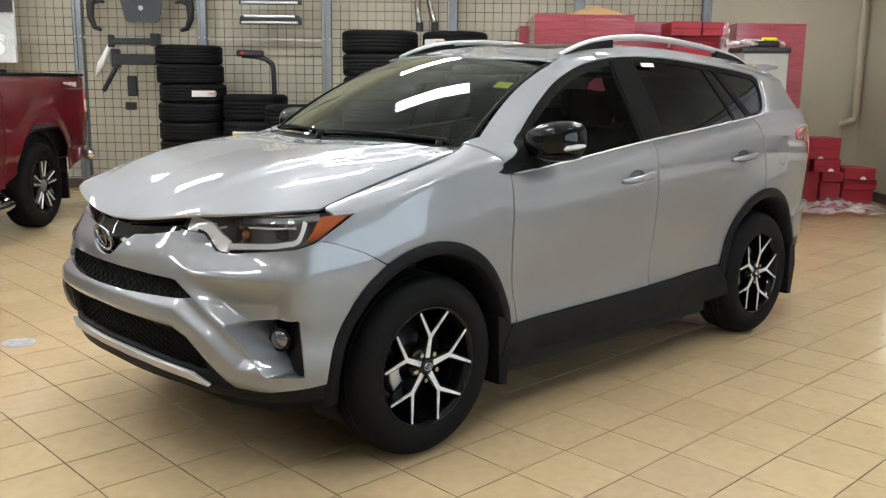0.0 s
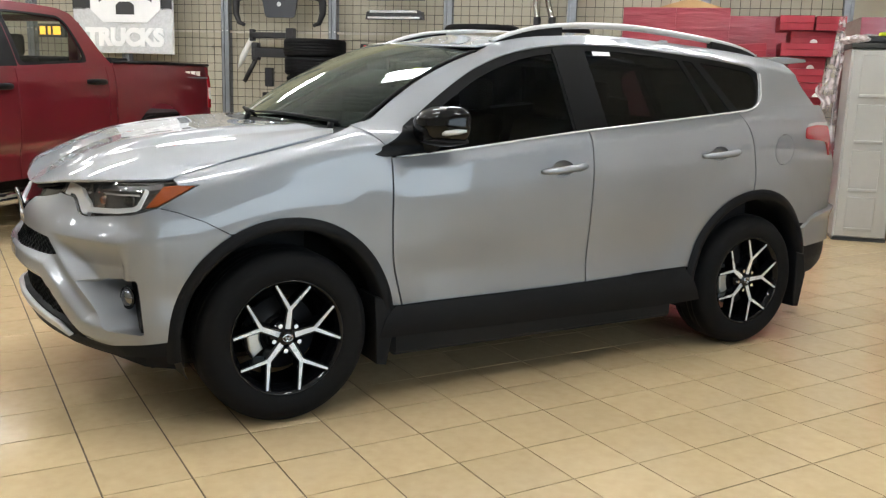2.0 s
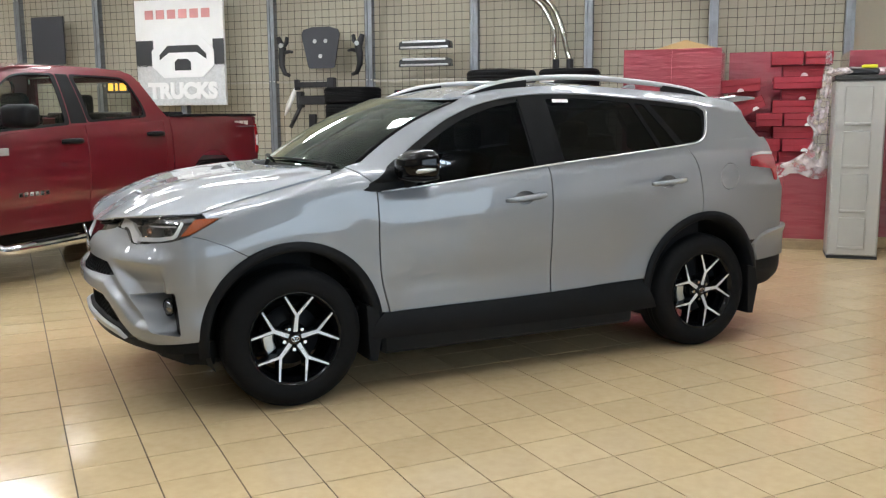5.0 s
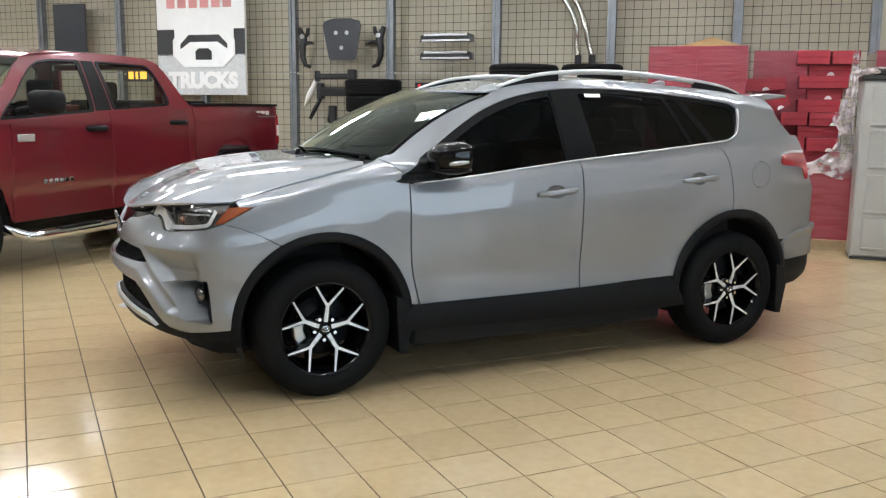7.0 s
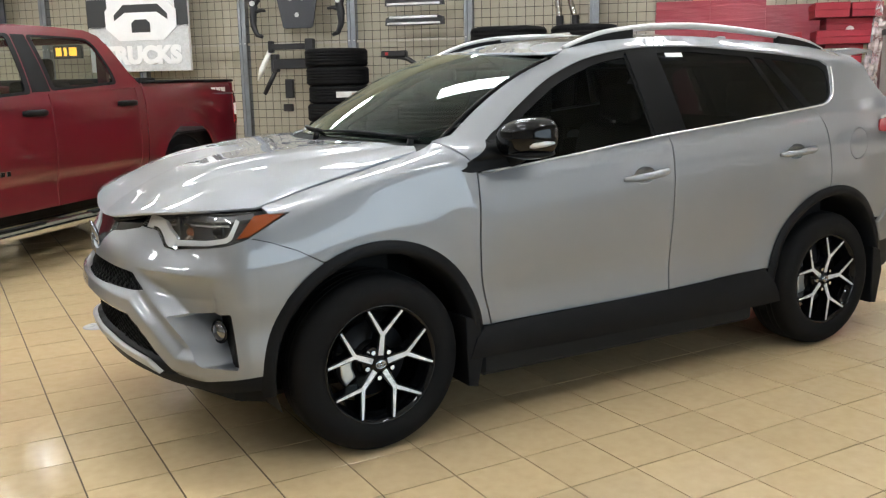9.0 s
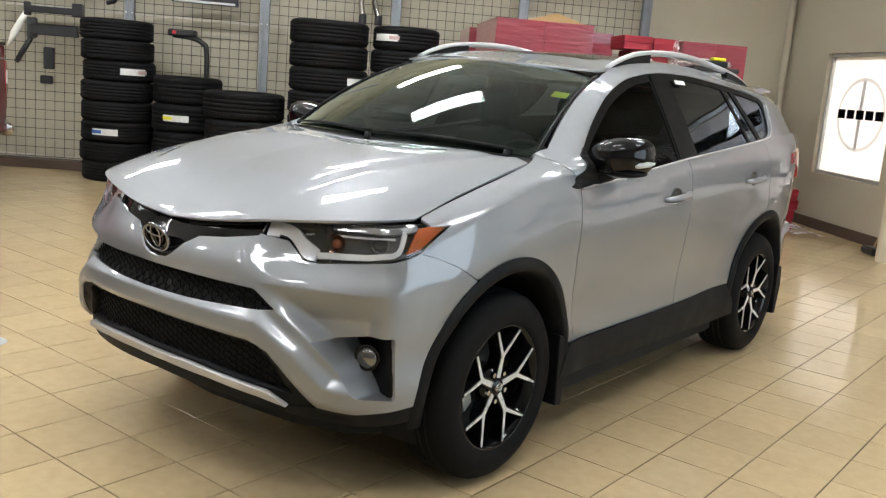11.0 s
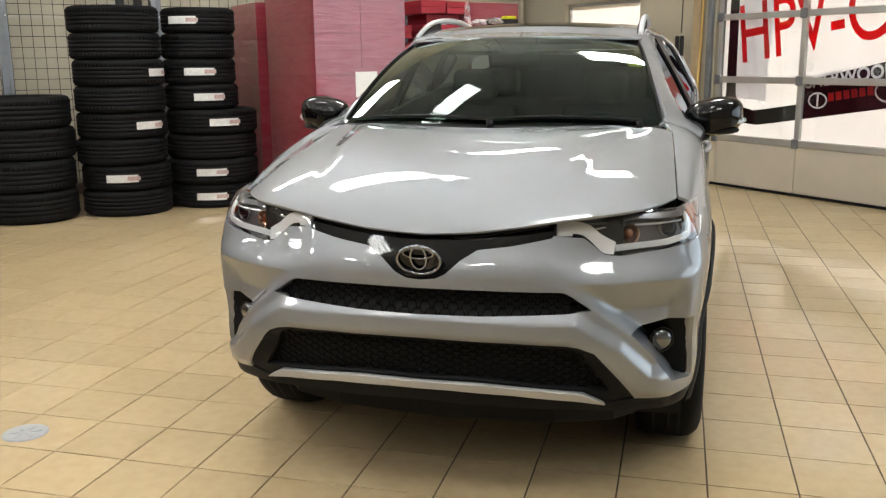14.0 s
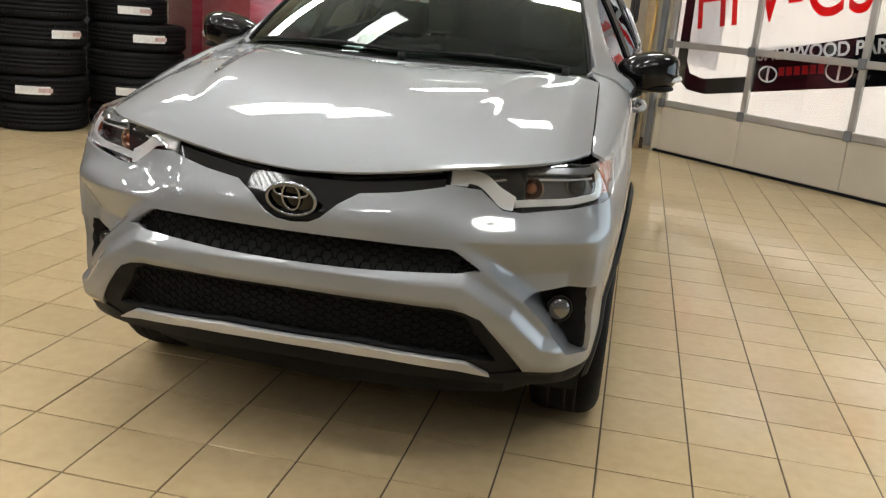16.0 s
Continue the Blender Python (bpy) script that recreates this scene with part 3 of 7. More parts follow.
def side_in(x, z):
    top = table(x, SHOULDER) if x < 1.3 else lerp(table(x, SHOULDER), belt(x), smooth(1.3, 1.5, x))
    crease = 0.016 * min(1.0, max(0.0, (z - top + 0.058) / 0.058)) * smooth(1.25, 1.6, x)          # shoulder line under the windows
    flare = 0.0
    for c, r in ((0.928, 0.385), (3.592, 0.395)):
        flare += 0.010 * (1 - smooth(0.48, 0.66, math.hypot(x - c, z - r))) * smooth(0.40, 0.55, z)
    waist = 0.014 * math.exp(-((z - lerp(0.46, 0.50, smooth(1.4, 3.2, x))) / 0.14) ** 2) * smooth(1.35, 1.6, x) * (1 - smooth(2.9, 3.2, x))
    return table((z - 0.45) / (top - 0.45), TUCK) + crease - flare + waist


def flank(x, z):
    """The left side of the body below the windows."""
    return (x, -(table(x, WIDE) - side_in(x, z)), z)


PLAN = [(0, 0.02), (0.2, 0.03), (0.4, 0.062), (0.575, 0.116), (0.70, 0.180), (0.807, 0.264), (0.868, 0.362), (0.892, 0.49), (0.900, 0.64), (0.903, 0.78)]
_p = curve(PLAN, 24)
_s = [0.0]
for _a, _b in zip(_p, _p[1:]):
    _s.append(_s[-1] + math.dist(_a, _b))


def s_at_y(y):
    return float(np.interp(abs(y), [p[0] for p in _p], _s)) * (1 if y >= 0 else -1)


def s_at_x(x):
    return -float(np.interp(x, [p[1] for p in _p], _s))


NOSE = [(0.2, 0.12), (0.3, 0.062), (0.4, 0.026), (0.5, 0.008), (0.6, 0.004), (0.7, 0.012), (0.8, 0.028), (0.9, 0.070), (1.0, 0.126), (1.08, 0.19)]
BAR = [(0.0, 0.655), (0.48, 0.642), (0.60, 0.56), (0.70, 0.455), (0.80, 0.43)]


def to_line(p, line):
    best = 9.0
    for a, b in zip(line, line[1:]):
        ax, az, bx, bz = *a, *b
        t = min(1.0, max(0.0, ((p[0] - ax) * (bx - ax) + (p[1] - az) * (bz - az)) / ((bx - ax) ** 2 + (bz - az) ** 2)))
        best = min(best, math.hypot(p[0] - lerp(ax, bx, t), p[1] - lerp(az, bz, t)))
    return best


def fascia(s, z):
    """The front bumper's skin: s runs along the plan from the nose (left is below zero)."""
    q = abs(s)
    y, x = float(np.interp(q, _s, [p[0] for p in _p])), float(np.interp(q, _s, [p[1] for p in _p]))
    e = 0.004
    y2, x2 = float(np.interp(q + e, _s, [p[0] for p in _p])), float(np.interp(q + e, _s, [p[1] for p in _p]))
    y1, x1 = float(np.interp(max(0, q - e), _s, [p[0] for p in _p])), float(np.interp(max(0, q - e), _s, [p[1] for p in _p]))
    ty, tx = y2 - y1, x2 - x1
    n = math.hypot(tx, ty)
    ny, nx = tx / n * smooth(0.0, 0.08, y), -ty / n               # outwards
    w = smooth(s_at_y(0.66), s_at_y(0.875), q)
    g = lerp(table(z, NOSE), side_in(max(x, 0.45), z), w)
    d = to_line((y, z), BAR)
    g -= 0.030 * (1 - smooth(0.020, 0.066, d)) * (1 - smooth(0.74, 0.85, y))
    g -= 0.012 * math.exp(-((z - 0.84) / 0.06) ** 2 - (y / 0.40) ** 4)
    side = (y - 0.545) * 0.616 + (z - 0.715) * 0.788                      # beyond the fold that runs from the slot to the fog lamp
    g += 0.020 * smooth(0.775, 0.865, z) * (1 - smooth(0.88, 0.985, z)) * smooth(0.38, 0.56, y) * (1 - smooth(0.84, 0.89, y))
    g += 0.056 * min(1.0, max(0.0, (0.782 - z) / 0.095)) * smooth(-0.008, 0.046, side) * (1 - smooth(0.815, 0.852, y))
    return (x - nx * g, (y - ny * g) * (1 if s >= 0 else -1), z)


def cabin(x, z):
    """The left side from the belt up."""
    h = z - belt(x)
    w = table(x, [(1.0, 0.862), (1.4, 0.859), (1.7, 0.852), (2.0, 0.855), (2.8, 0.870), (3.2, 0.874), (3.7, 0.862), (4.0, 0.825), (4.3, 0.77)])
    return (x, -(w - 0.50 * h - 0.14 * h * abs(h)), z)


LEAD = [(0, 0.082, 0.935), (0.15, 0.088, 0.944), (0.30, 0.108, 0.962), (0.45, 0.143, 0.984), (0.60, 0.205, 1.0), (0.70, 0.30, 1.008), (0.76, 0.42, 1.012), (0.785, 0.50, 1.015)]


def hood_form(a, t):
    """a: -1 to 1 across, t: 0 at the leading edge to 1 at the cowl."""
    q = min(abs(a), 1.02)
    yf = 0.785 * q
    xf, zf = table(yf, [(p[0], p[1]) for p in LEAD]), table(yf, [(p[0], p[2]) for p in LEAD])
    xr, yr, zr = 0.99 + 0.27 * q * q - 0.08 * smooth(0.90, 1.0, q), 0.755 * q, 1.200 - 0.009 * q * q - 0.014 * smooth(0.88, 1.0, q)
    b = 0.072 * (1 - q ** 3) * math.sin(math.pi * min(1.0, max(0.0, t)) ** 0.72)
    edge = lerp(0.48, 0.74, t)                                            # fold between the raised middle and the gullies beside it
    grow = smooth(0.02, 0.40, t) * (1 - 0.35 * smooth(0.8, 1.0, t))
    ridge = 0.017 * (1 - smooth(edge - 0.035, edge + 0.075, q)) * grow + 0.008 * smooth(edge + 0.06, 1.0, q) * grow
    dish = -0.010 * math.exp(-(q / 0.42) ** 2) * smooth(0.15, 0.7, t)
    return (lerp(xf, xr, t), lerp(yf, yr, t) * (1 if a >= 0 else -1), lerp(zf, zr, t) + b + ridge + dish)


def wing_top(x, q):
    """The fender's rounded top, from the shoulder (q 0) to the hood gap (q 1)."""
    zs = table(x, SHOULDER)
    y0 = -flank(x, zs)[1]
    y1 = table(x, [(0.50, 0.786), (1.10, 0.758), (1.18, 0.753), (1.22, 0.744), (1.27, 0.722)])
    z1 = table(x, [(0.50, 1.013), (0.66, 1.056), (1.18, 1.178), (1.22, 1.190), (1.27, 1.207)])
    w = smooth(0.95, 1.30, x)                  # boxy over the wheel, sloping towards the pillar
    my, mz = lerp(y0 - 0.025, 0.62 * y0 + 0.38 * y1 + 0.010, w), lerp(max(zs + 0.03, z1 - 0.012), 0.5 * (zs + z1) + 0.016, w)
    return (x, -((1 - q) ** 2 * y0 + 2 * q * (1 - q) * my + q * q * y1), (1 - q) ** 2 * zs + 2 * q * (1 - q) * mz + q * q * z1)


def wing(x, v):
    """Fender: v is the height up to the shoulder and 0.13 m of path over it."""
    zs = table(x, SHOULDER)
    return flank(x, v) if v <= zs else wing_top(x, (v - zs) / 0.13)


def screen(a, b):
    """Windscreen: a across (-1..1), b up (0..1)."""
    f = (1.07 + 0.23 * a * a, 0.71 * a, 1.214 - 0.016 * a * a)
    t = (1.752 + 0.21 * a * a, 0.575 * a, 1.579 - 0.036 * a * a)
    k = 0.14 * b * (1 - b)
    return (lerp(f[0], t[0], b) - 0.45 * k, lerp(f[1], t[1], b), lerp(f[2], t[2], b) + 0.9 * k)


ROOFZ = [(1.70, 1.538), (1.75, 1.546), (1.94, 1.567), (2.3, 1.626), (2.74, 1.648), (3.25, 1.626), (3.75, 1.592), (4.05, 1.556), (4.3, 1.53)]


def roof(x, y):
    z = table(x, ROOFZ)
    return (x, y, z + 0.034 * (1 - (y / 0.60) ** 2))


ARCHES = ((0.928, 0.385), (3.592, 0.395))


def arc(c, r, a0, a1, n=24, sq=1.0):
    return [(c[0] + r * math.cos(radians(lerp(a0, a1, i / n))), c[1] + sq * r * math.sin(radians(lerp(a0, a1, i / n)))) for i in range(n + 1)]


# -- body panels --
G = 0.0042
R_OUT = 0.474
silver = M["silver"]
gap1 = curve([(1.388, 1.10), (1.390, 0.95), (1.393, 0.80), (1.406, 0.63), (1.45, 0.445)])
gap2 = curve([(2.434, 1.193), (2.448, 1.141), (2.457, 0.82), (2.464, 0.452)])
gap3 = curve([(3.425, 1.282), (3.506, 1.169), (3.550, 0.98), (3.552, 0.868)])


def shifted(line, d):
    return [(p[0] + d, p[1]) for p in line]


def along_belt(x0, x1, n=12, drop=0.0):
    return [(lerp(x0, x1, i / n), belt(lerp(x0, x1, i / n)) - drop) for i in range(n + 1)]


def cup_outline(x, z, k=1.0):
    return [(x + k * 0.062 * math.cos(i * math.pi / 16), z + k * 0.038 * math.sin(i * math.pi / 16)) for i in range(32)]


CUPS = (cup_outline(2.270, 1.018), cup_outline(3.278, 1.068))
front_door = shifted(gap1, G)[::-1] + along_belt(1.392, 2.430, 14) + shifted(gap2, -G)
FD = pair("front_door", front_door, flank, silver, holes=[CUPS[0]], step=0.028)
rear_arch = [p for p in arc(ARCHES[1], R_OUT, 170, 95, 16) if p[0] < 3.549]
rear_door = shifted(gap2, G)[::-1] + along_belt(2.438, 3.42, 14) + shifted(gap3, -G) + rear_arch[::-1] + [(3.118, 0.484), (2.8, 0.465)]
RD = pair("rear_door", rear_door, flank, silver, holes=[CUPS[1]], step=0.028)
seam = [(0.437, 0.913), (0.50, 0.897), (0.60, 0.858), (0.695, 0.806)]          # between bumper and fender
fender = ([(p[0] + 0.001, p[1] + 0.0025) for p in seam] + arc(ARCHES[0], R_OUT, 117, 8, 24) + shifted(gap1, -G)[::-1][:20]
          + [(1.385, 1.11), (1.345, 1.155), (1.315, 1.195)] + [(x, table(x, SHOULDER) + 0.1295) for x in (1.27, 1.22, 1.1, 1.0, 0.9, 0.8, 0.7, 0.64, 0.60, 0.56, 0.52)] + [(0.510, table(0.515, SHOULDER) + 0.12), (0.520, table(0.515, SHOULDER) + 0.058), (0.596, 1.004), (0.507, 0.952)])
pair("fender", fender, wing, silver, step=0.018, e=0.010)
quarter = (shifted(gap3, G)[:1] + along_belt(3.432, 4.13, 8) + [(4.175, 1.23), (4.225, 1.10), (4.33, 0.98), (4.36, 0.72), (4.20, 0.70), (4.06, 0.655)]
           + arc(ARCHES[1], R_OUT, 34, 94, 16) + shifted(gap3, G)[::-1][:-1])
fuel_hole = [(3.775 + 0.082 * math.cos(i * math.pi / 16), 1.082 + 0.084 * math.sin(i * math.pi / 16)) for i in range(32)]
QP = lay("quarter_panel", sheet(quarter, flank, holes=[fuel_hole]), silver, CAR), lay("quarter_panel", sheet(quarter, flank), silver, CAR, "", True)
lay("fuel_door", sheet([(3.775 + (p[0] - 3.775) * 0.955, 1.082 + (p[1] - 1.082) * 0.955) for p in fuel_hole], flank), silver, QP[0])

under = [(0.50, 0.90), (0.56, 0.99), (0.81, 1.04), (1.13, 1.115), (1.40, 1.075), (2.44, 1.18), (3.43, 1.27), (4.15, 1.30), (4.20, 1.1), (4.3, 0.9), (4.32, 0.72), (4.05, 0.64)] + arc(ARCHES[1], 0.47, 28, 172, 20) + [(2.6, 0.44), (1.42, 0.44)] + arc(ARCHES[0], 0.47, 8, 130, 20)
pair("inner_shell", under, flank, M["gap"], off=-0.011, lip=0.0, holes=[cup_outline(2.270, 1.018, 1.05), cup_outline(3.278, 1.068, 1.05)])

# hood, roof, pillars
hood_edge = [(-0.9955, 0.0)] + [(-1 + 2 * i / 40, 0.0) for i in range(1, 40)] + [(0.9955, 0.0), (0.9955, 0.5), (0.9955, 1.0)] + [(1 - 2 * i / 40, 1.0) for i in range(1, 40)] + [(-0.9955, 1.0), (-0.9955, 0.5)]
HOOD = lay("hood", sheet([(p[1], p[0]) for p in hood_edge][::-1], lambda t, a: hood_form(a, t), step=0.028), silver, CAR, "long curved silver hood with two soft ridges")
bm = bmesh.new()
box(bm, 0.25, 1.1, -0.62, 0.62, 0.55, 0.98)
part("engine_bay", bm, M["gap"], CAR)
roof_out = [(1.752 + 0.21 * (y / 0.575) ** 2 + 0.004, y) for y in [0.575 - 1.15 * i / 24 for i in range(25)]] + [(2.1, -0.598), (3.0, -0.604), (4.0, -0.585)] + [(4.06, -0.3), (4.07, 0), (4.06, 0.3)] + [(4.0, 0.585), (3.0, 0.604), (2.1, 0.598)]
moon = rounded([(2.16, -0.44), (2.80, -0.44), (2.80, 0.44), (2.16, 0.44)], 0.05)
ROOF = lay("roof", sheet(roof_out, roof, step=0.06, holes=[moon]), silver, CAR)
lay("sunroof", sheet(rounded([(2.166, -0.434), (2.794, -0.434), (2.794, 0.434), (2.166, 0.434)], 0.05), roof, step=0.06, off=-0.003), M["gloss"], ROOF, "dark glass sunroof")
bm = bmesh.new()
box(bm, 2.0, 4.0, -0.55, 0.55, 1.50, 1.515)
part("roof_lining", bm, M["lining"], CAR)

dlo = [(1.30, 1.088)] + curve([(1.40, 1.150), (1.535, 1.245), (1.76, 1.385), (1.93, 1.476), (2.16, 1.553), (2.46, 1.596), (2.75, 1.600), (3.07, 1.580), (3.38, 1.553), (3.62, 1.522)], 4) + curve([(3.665, 1.495), (3.645, 1.43), (3.60, 1.345), (3.545, 1.308)], 4) + along_belt(3.47, 1.32, 20)
scr = [screen(-1, b) for b in [i / 12 for i in range(13)]]
upper = ([(1.405, belt(1.405)), (1.388, 1.111), (1.348, 1.1565), (1.318, 1.190), (1.272, 1.213)] + [(p[0] + 0.006, p[2] - 0.003) for p in scr[1:13]] + [(x, table(x, ROOFZ) - 0.002) for x in (2.05, 2.3, 2.6, 3.0, 3.4, 3.75, 4.0)]
         + curve([(4.045, 1.548), (4.005, 1.46), (4.075, 1.345), (4.125, 1.30)], 4) + along_belt(4.0, 1.45, 24))


DLO_TOP = [(1.20, 1.06), (1.30, 1.088), (1.40, 1.15), (1.535, 1.245), (1.76, 1.385), (1.93, 1.476), (2.16, 1.553), (2.46, 1.596), (2.75, 1.60), (3.07, 1.58), (3.38, 1.553), (3.66, 1.52), (4.1, 1.47)]
EDGE = [(p[0], p[2]) for p in scr] + [(x, table(x, ROOFZ)) for x in (2.1, 2.4, 2.8, 3.2, 3.6, 4.0)]
EDGE_Y = [(p[0], -p[1]) for p in scr] + [(x, 0.600) for x in (2.1, 2.4, 3.0, 3.6)] + [(4.0, 0.585)]


def frame_form(x, z):
    """Pillars and roof rail; they roll in to the windscreen's and the roof's edge."""
    p = cabin(x, z)
    lo, hi = table(x, DLO_TOP), table(x, EDGE)
    k = min(1.2, max(0.0, (z - lo) / (hi - lo)))
    return (x, lerp(p[1], -table(x, EDGE_Y), k ** 1.6), z)


FOOT = [(1.385, 1.11), (1.345, 1.1555), (1.315, 1.195), (1.27, table(1.27, SHOULDER) + 0.1295)]      # the fender's end, below the pillar
FOOT = [Vector(wing(*p)) for p in dense(FOOT, 0.01, False)]
SWELL = [(p.z, max(0.0, frame_form(p.x, p.z)[1] - p.y)) for p in FOOT]


def pillar_form(x, z):
    """The frame, swollen at the foot of the pillar to run on from the fender."""
    p = frame_form(x, z)
    away = x - float(np.interp(z, [f.z for f in FOOT], [f.x for f in FOOT]))
    return (x, p[1] - float(np.interp(z, [s[0] for s in SWELL], [s[1] for s in SWELL])) * (1 - smooth(0.0, 0.50, away)), z)


US = pair("body_side_frame", upper, pillar_form, silver, holes=[dlo], lip=0.025, step=0.03)
# dark pillar trims and glass
inner = lambda x, z: cabin(x, z)
a_w = curve([(1.535, 1.245), (1.76, 1.385), (1.93, 1.476), (2.16, 1.553), (2.40, 1.590)], 5)
glass_front = [(1.515, belt(1.515) + 0.004)] + [(p[0] + 0.035, p[1] - 0.028) for p in a_w] + [(2.355, 1.570), (2.362, belt(2.36) + 0.004)] + along_belt(2.3, 1.55, 8, -0.004)
glass_rear = [(2.565, belt(2.565) + 0.004), (2.548, 1.572), (2.75, 1.576), (3.0, 1.56), (3.12, 1.548), (3.235, belt(3.235) + 0.004)] + along_belt(3.2, 2.6, 8, -0.004)
glass_mid = [(3.262, belt(3.262) + 0.005), (3.148, 1.546), (3.215, 1.540), (3.385, belt(3.385) + 0.005)]
glass_back = [(3.43, 1.298), (3.265, 1.537), (3.45, 1.518), (3.60, 1.498)] + curve([(3.632, 1.465), (3.618, 1.40), (3.58, 1.335), (3.53, 1.310)], 3)
panes = [rounded(g, 0.012, 3) for g in (glass_front, glass_rear, glass_mid, glass_back)]
trim_out = [(p[0], p[1]) for p in dlo]
for k, flip in ((0, False), (1, True)):
    tr = lay("window_surround", sheet(trim_out, inner, holes=panes, off=-0.010, lip=0.012, step=0.03), M["trim"], US[k], "black window surround and pillar trim", flip)
    for g, mt in zip(panes, ("window", "privacy", "privacy", "privacy")):
        lay("window_pane", sheet(g, inner, off=-0.015, lip=0.0, step=0.06), M[mt], tr, "dark tinted glass" if mt == "privacy" else "clear door glass", flip)
    pillar = rounded([(2.372, belt(2.372) + 0.01), (2.365, 1.580), (2.54, 1.582), (2.556, belt(2.556) + 0.01)], 0.01, 3)
    lay("pillar_cover", sheet(pillar, inner, off=-0.004, lip=0.006, step=0.05), M["trim"], US[k], "", flip)
    line = along_belt(1.42, 3.50, 40, -0.001) + curve([(3.545, 1.304), (3.606, 1.345), (3.650, 1.43), (3.668, 1.485)], 5)
    bm = bmesh.new()
    tube(bm, [(p[0], (p[1] - 0.006) * (-1 if flip else 1), p[2]) for p in [cabin(x, max(z, belt(x) + 0.001)) for x, z in line]], 0.0052, 8)
    part("belt_moulding", bm, M["bezel"], US[k], "bright chrome belt moulding", smooth=True)

SCREEN = lay("windscreen", sheet(rounded([(-1.0, 0.0), (1.0, 0.0), (1.0, 1.0), (-1.0, 1.0)], 0.06), screen, step=0.08, lip=0.0), M["windscreen"], CAR, "raked clear windscreen glass")
for sg in (-1, 1):
    bm = bmesh.new()
    tube(bm, [(p[0] - 0.002, p[1], p[2] + 0.002) for p in [screen(sg * 1.0, i / 16) for i in range(-1, 17)]], 0.0075, 8)
    part("edge_seal", bm, M["trim"], SCREEN, "black rubber edge seal", smooth=True)
rim_o = rounded([(-1.0, 0.0), (1.0, 0.0), (1.0, 1.0), (-1.0, 1.0)], 0.06)
rim_i = rounded([(-0.972, 0.055), (0.972, 0.055), (0.972, 0.965), (-0.972, 0.965)], 0.07)
lay("glass_border", sheet(rim_o, screen, step=0.05, holes=[rim_i], off=-0.004, lip=0.0), M["gloss"], SCREEN, "black ceramic border of the windscreen")
mirror_base = [(0.10, 0.80), (0.10, 0.97), (-0.10, 0.97), (-0.10, 0.80)]
lay("sensor_cover", sheet(rounded(mirror_base, 0.03), screen, step=0.05, off=-0.03, lip=0.0), M["dash"], SCREEN)
lay("yellow_sticker", sheet([(-0.958, 0.595), (-0.865, 0.595), (-0.865, 0.67), (-0.958, 0.67)], screen, step=0.05, off=-0.002, lip=0.0), M["yellow"], SCREEN, "small yellow paper tag inside the glass")
cowl = [(1.0 - 2 * i / 30, 0) for i in range(31)] + [(-1 + 2 * i / 30, 1) for i in range(31)]


def cowl_form(a, b):
    r, f = hood_form(a, 1.0), screen(a, 0.02)
    return (lerp(r[0] - 0.01, f[0] + 0.01, b), lerp(r[1], f[1], b), lerp(r[2] - 0.022, f[2] - 0.010, b))


lay("cowl", sheet([(p[1], p[0]) for p in cowl][::-1], lambda b, a: cowl_form(a, b), step=0.08, lip=0.0), M["clad"], CAR, "black plastic cowl panel")
# wipers
for pts in (((1.13, -0.62), (0.02, 0.10)), ((1.10, -0.02), (0.66, 0.16))):
    bm = bmesh.new()
    (x0, y0), (y1, b1) = pts
    a0 = screen(y0 / 0.71, 0.0)
    line = []
    for i in range(9):
        t = i / 8
        a = lerp(y0, y1, t) / 0.70
        p = screen(a, lerp(0.02, 0.04, math.sin(math.pi * t)))
        line.append((p[0] - 0.006, p[1], p[2] + 0.009))
    tube(bm, line, [0.008, 0.008, 0.007, 0.008, 0.009, 0.008, 0.006, 0.005, 0.004], 6)
    rod(bm, (a0[0] - 0.03, a0[1], a0[2] - 0.02), (a0[0] - 0.02, a0[1], a0[2] + 0.015), 0.014, 10)
    part("wiper", bm, M["clad"], CAR, "black windscreen wiper", smooth=True)

# -- nose --
def sz(points):
    return [(s_at_y(y), z) for y, z in points]


low_hole = [(-0.69, 0.397), (-0.545, 0.575), (-0.50, 0.594), (-0.30, 0.607), (0.0, 0.612), (0.30, 0.607), (0.50, 0.594), (0.545, 0.575), (0.69, 0.397)]
mid_hole = [(-0.548, 0.703), (-0.462, 0.762), (-0.2, 0.767), (0.2, 0.767), (0.462, 0.762), (0.548, 0.703), (0.47, 0.697), (0.2, 0.690), (-0.2, 0.690), (-0.47, 0.697)]
head_low = [(-0.432, 0.930), (-0.535, 0.920), (-0.60, 0.868), (-0.66, 0.862)]
head_tail = [(0.335, 0.892), (0.43, 0.918), (0.50, 0.957)]
vee = [(-0.43, 0.924), (-0.30, 0.901), (-0.185, 0.888), (-0.130, 0.856), (-0.085, 0.815), (-0.05, 0.797), (0.0, 0.792)]
vee = vee + [(-y, z) for y, z in vee[-2::-1]]
fog_l = [(s_at_y(-0.66), 0.622), (s_at_y(-0.76), 0.634), (s_at_x(0.348), 0.646), (s_at_x(0.356), 0.56), (s_at_x(0.366), 0.428), (s_at_y(-0.79), 0.446), (s_at_y(-0.73), 0.545)]
fog_r = [(-p[0], p[1]) for p in fog_l[::-1]]
left_top = sz(head_low) + [(s_at_x(x), z - 0.004) for x, z in head_tail]
rear_edge = [(s_at_x(p[0]), p[1]) for p in arc(ARCHES[0], R_OUT + 0.002, 176, 119, 14)] + [(s_at_x(x), z) for x, z in seam[::-1][1:]]
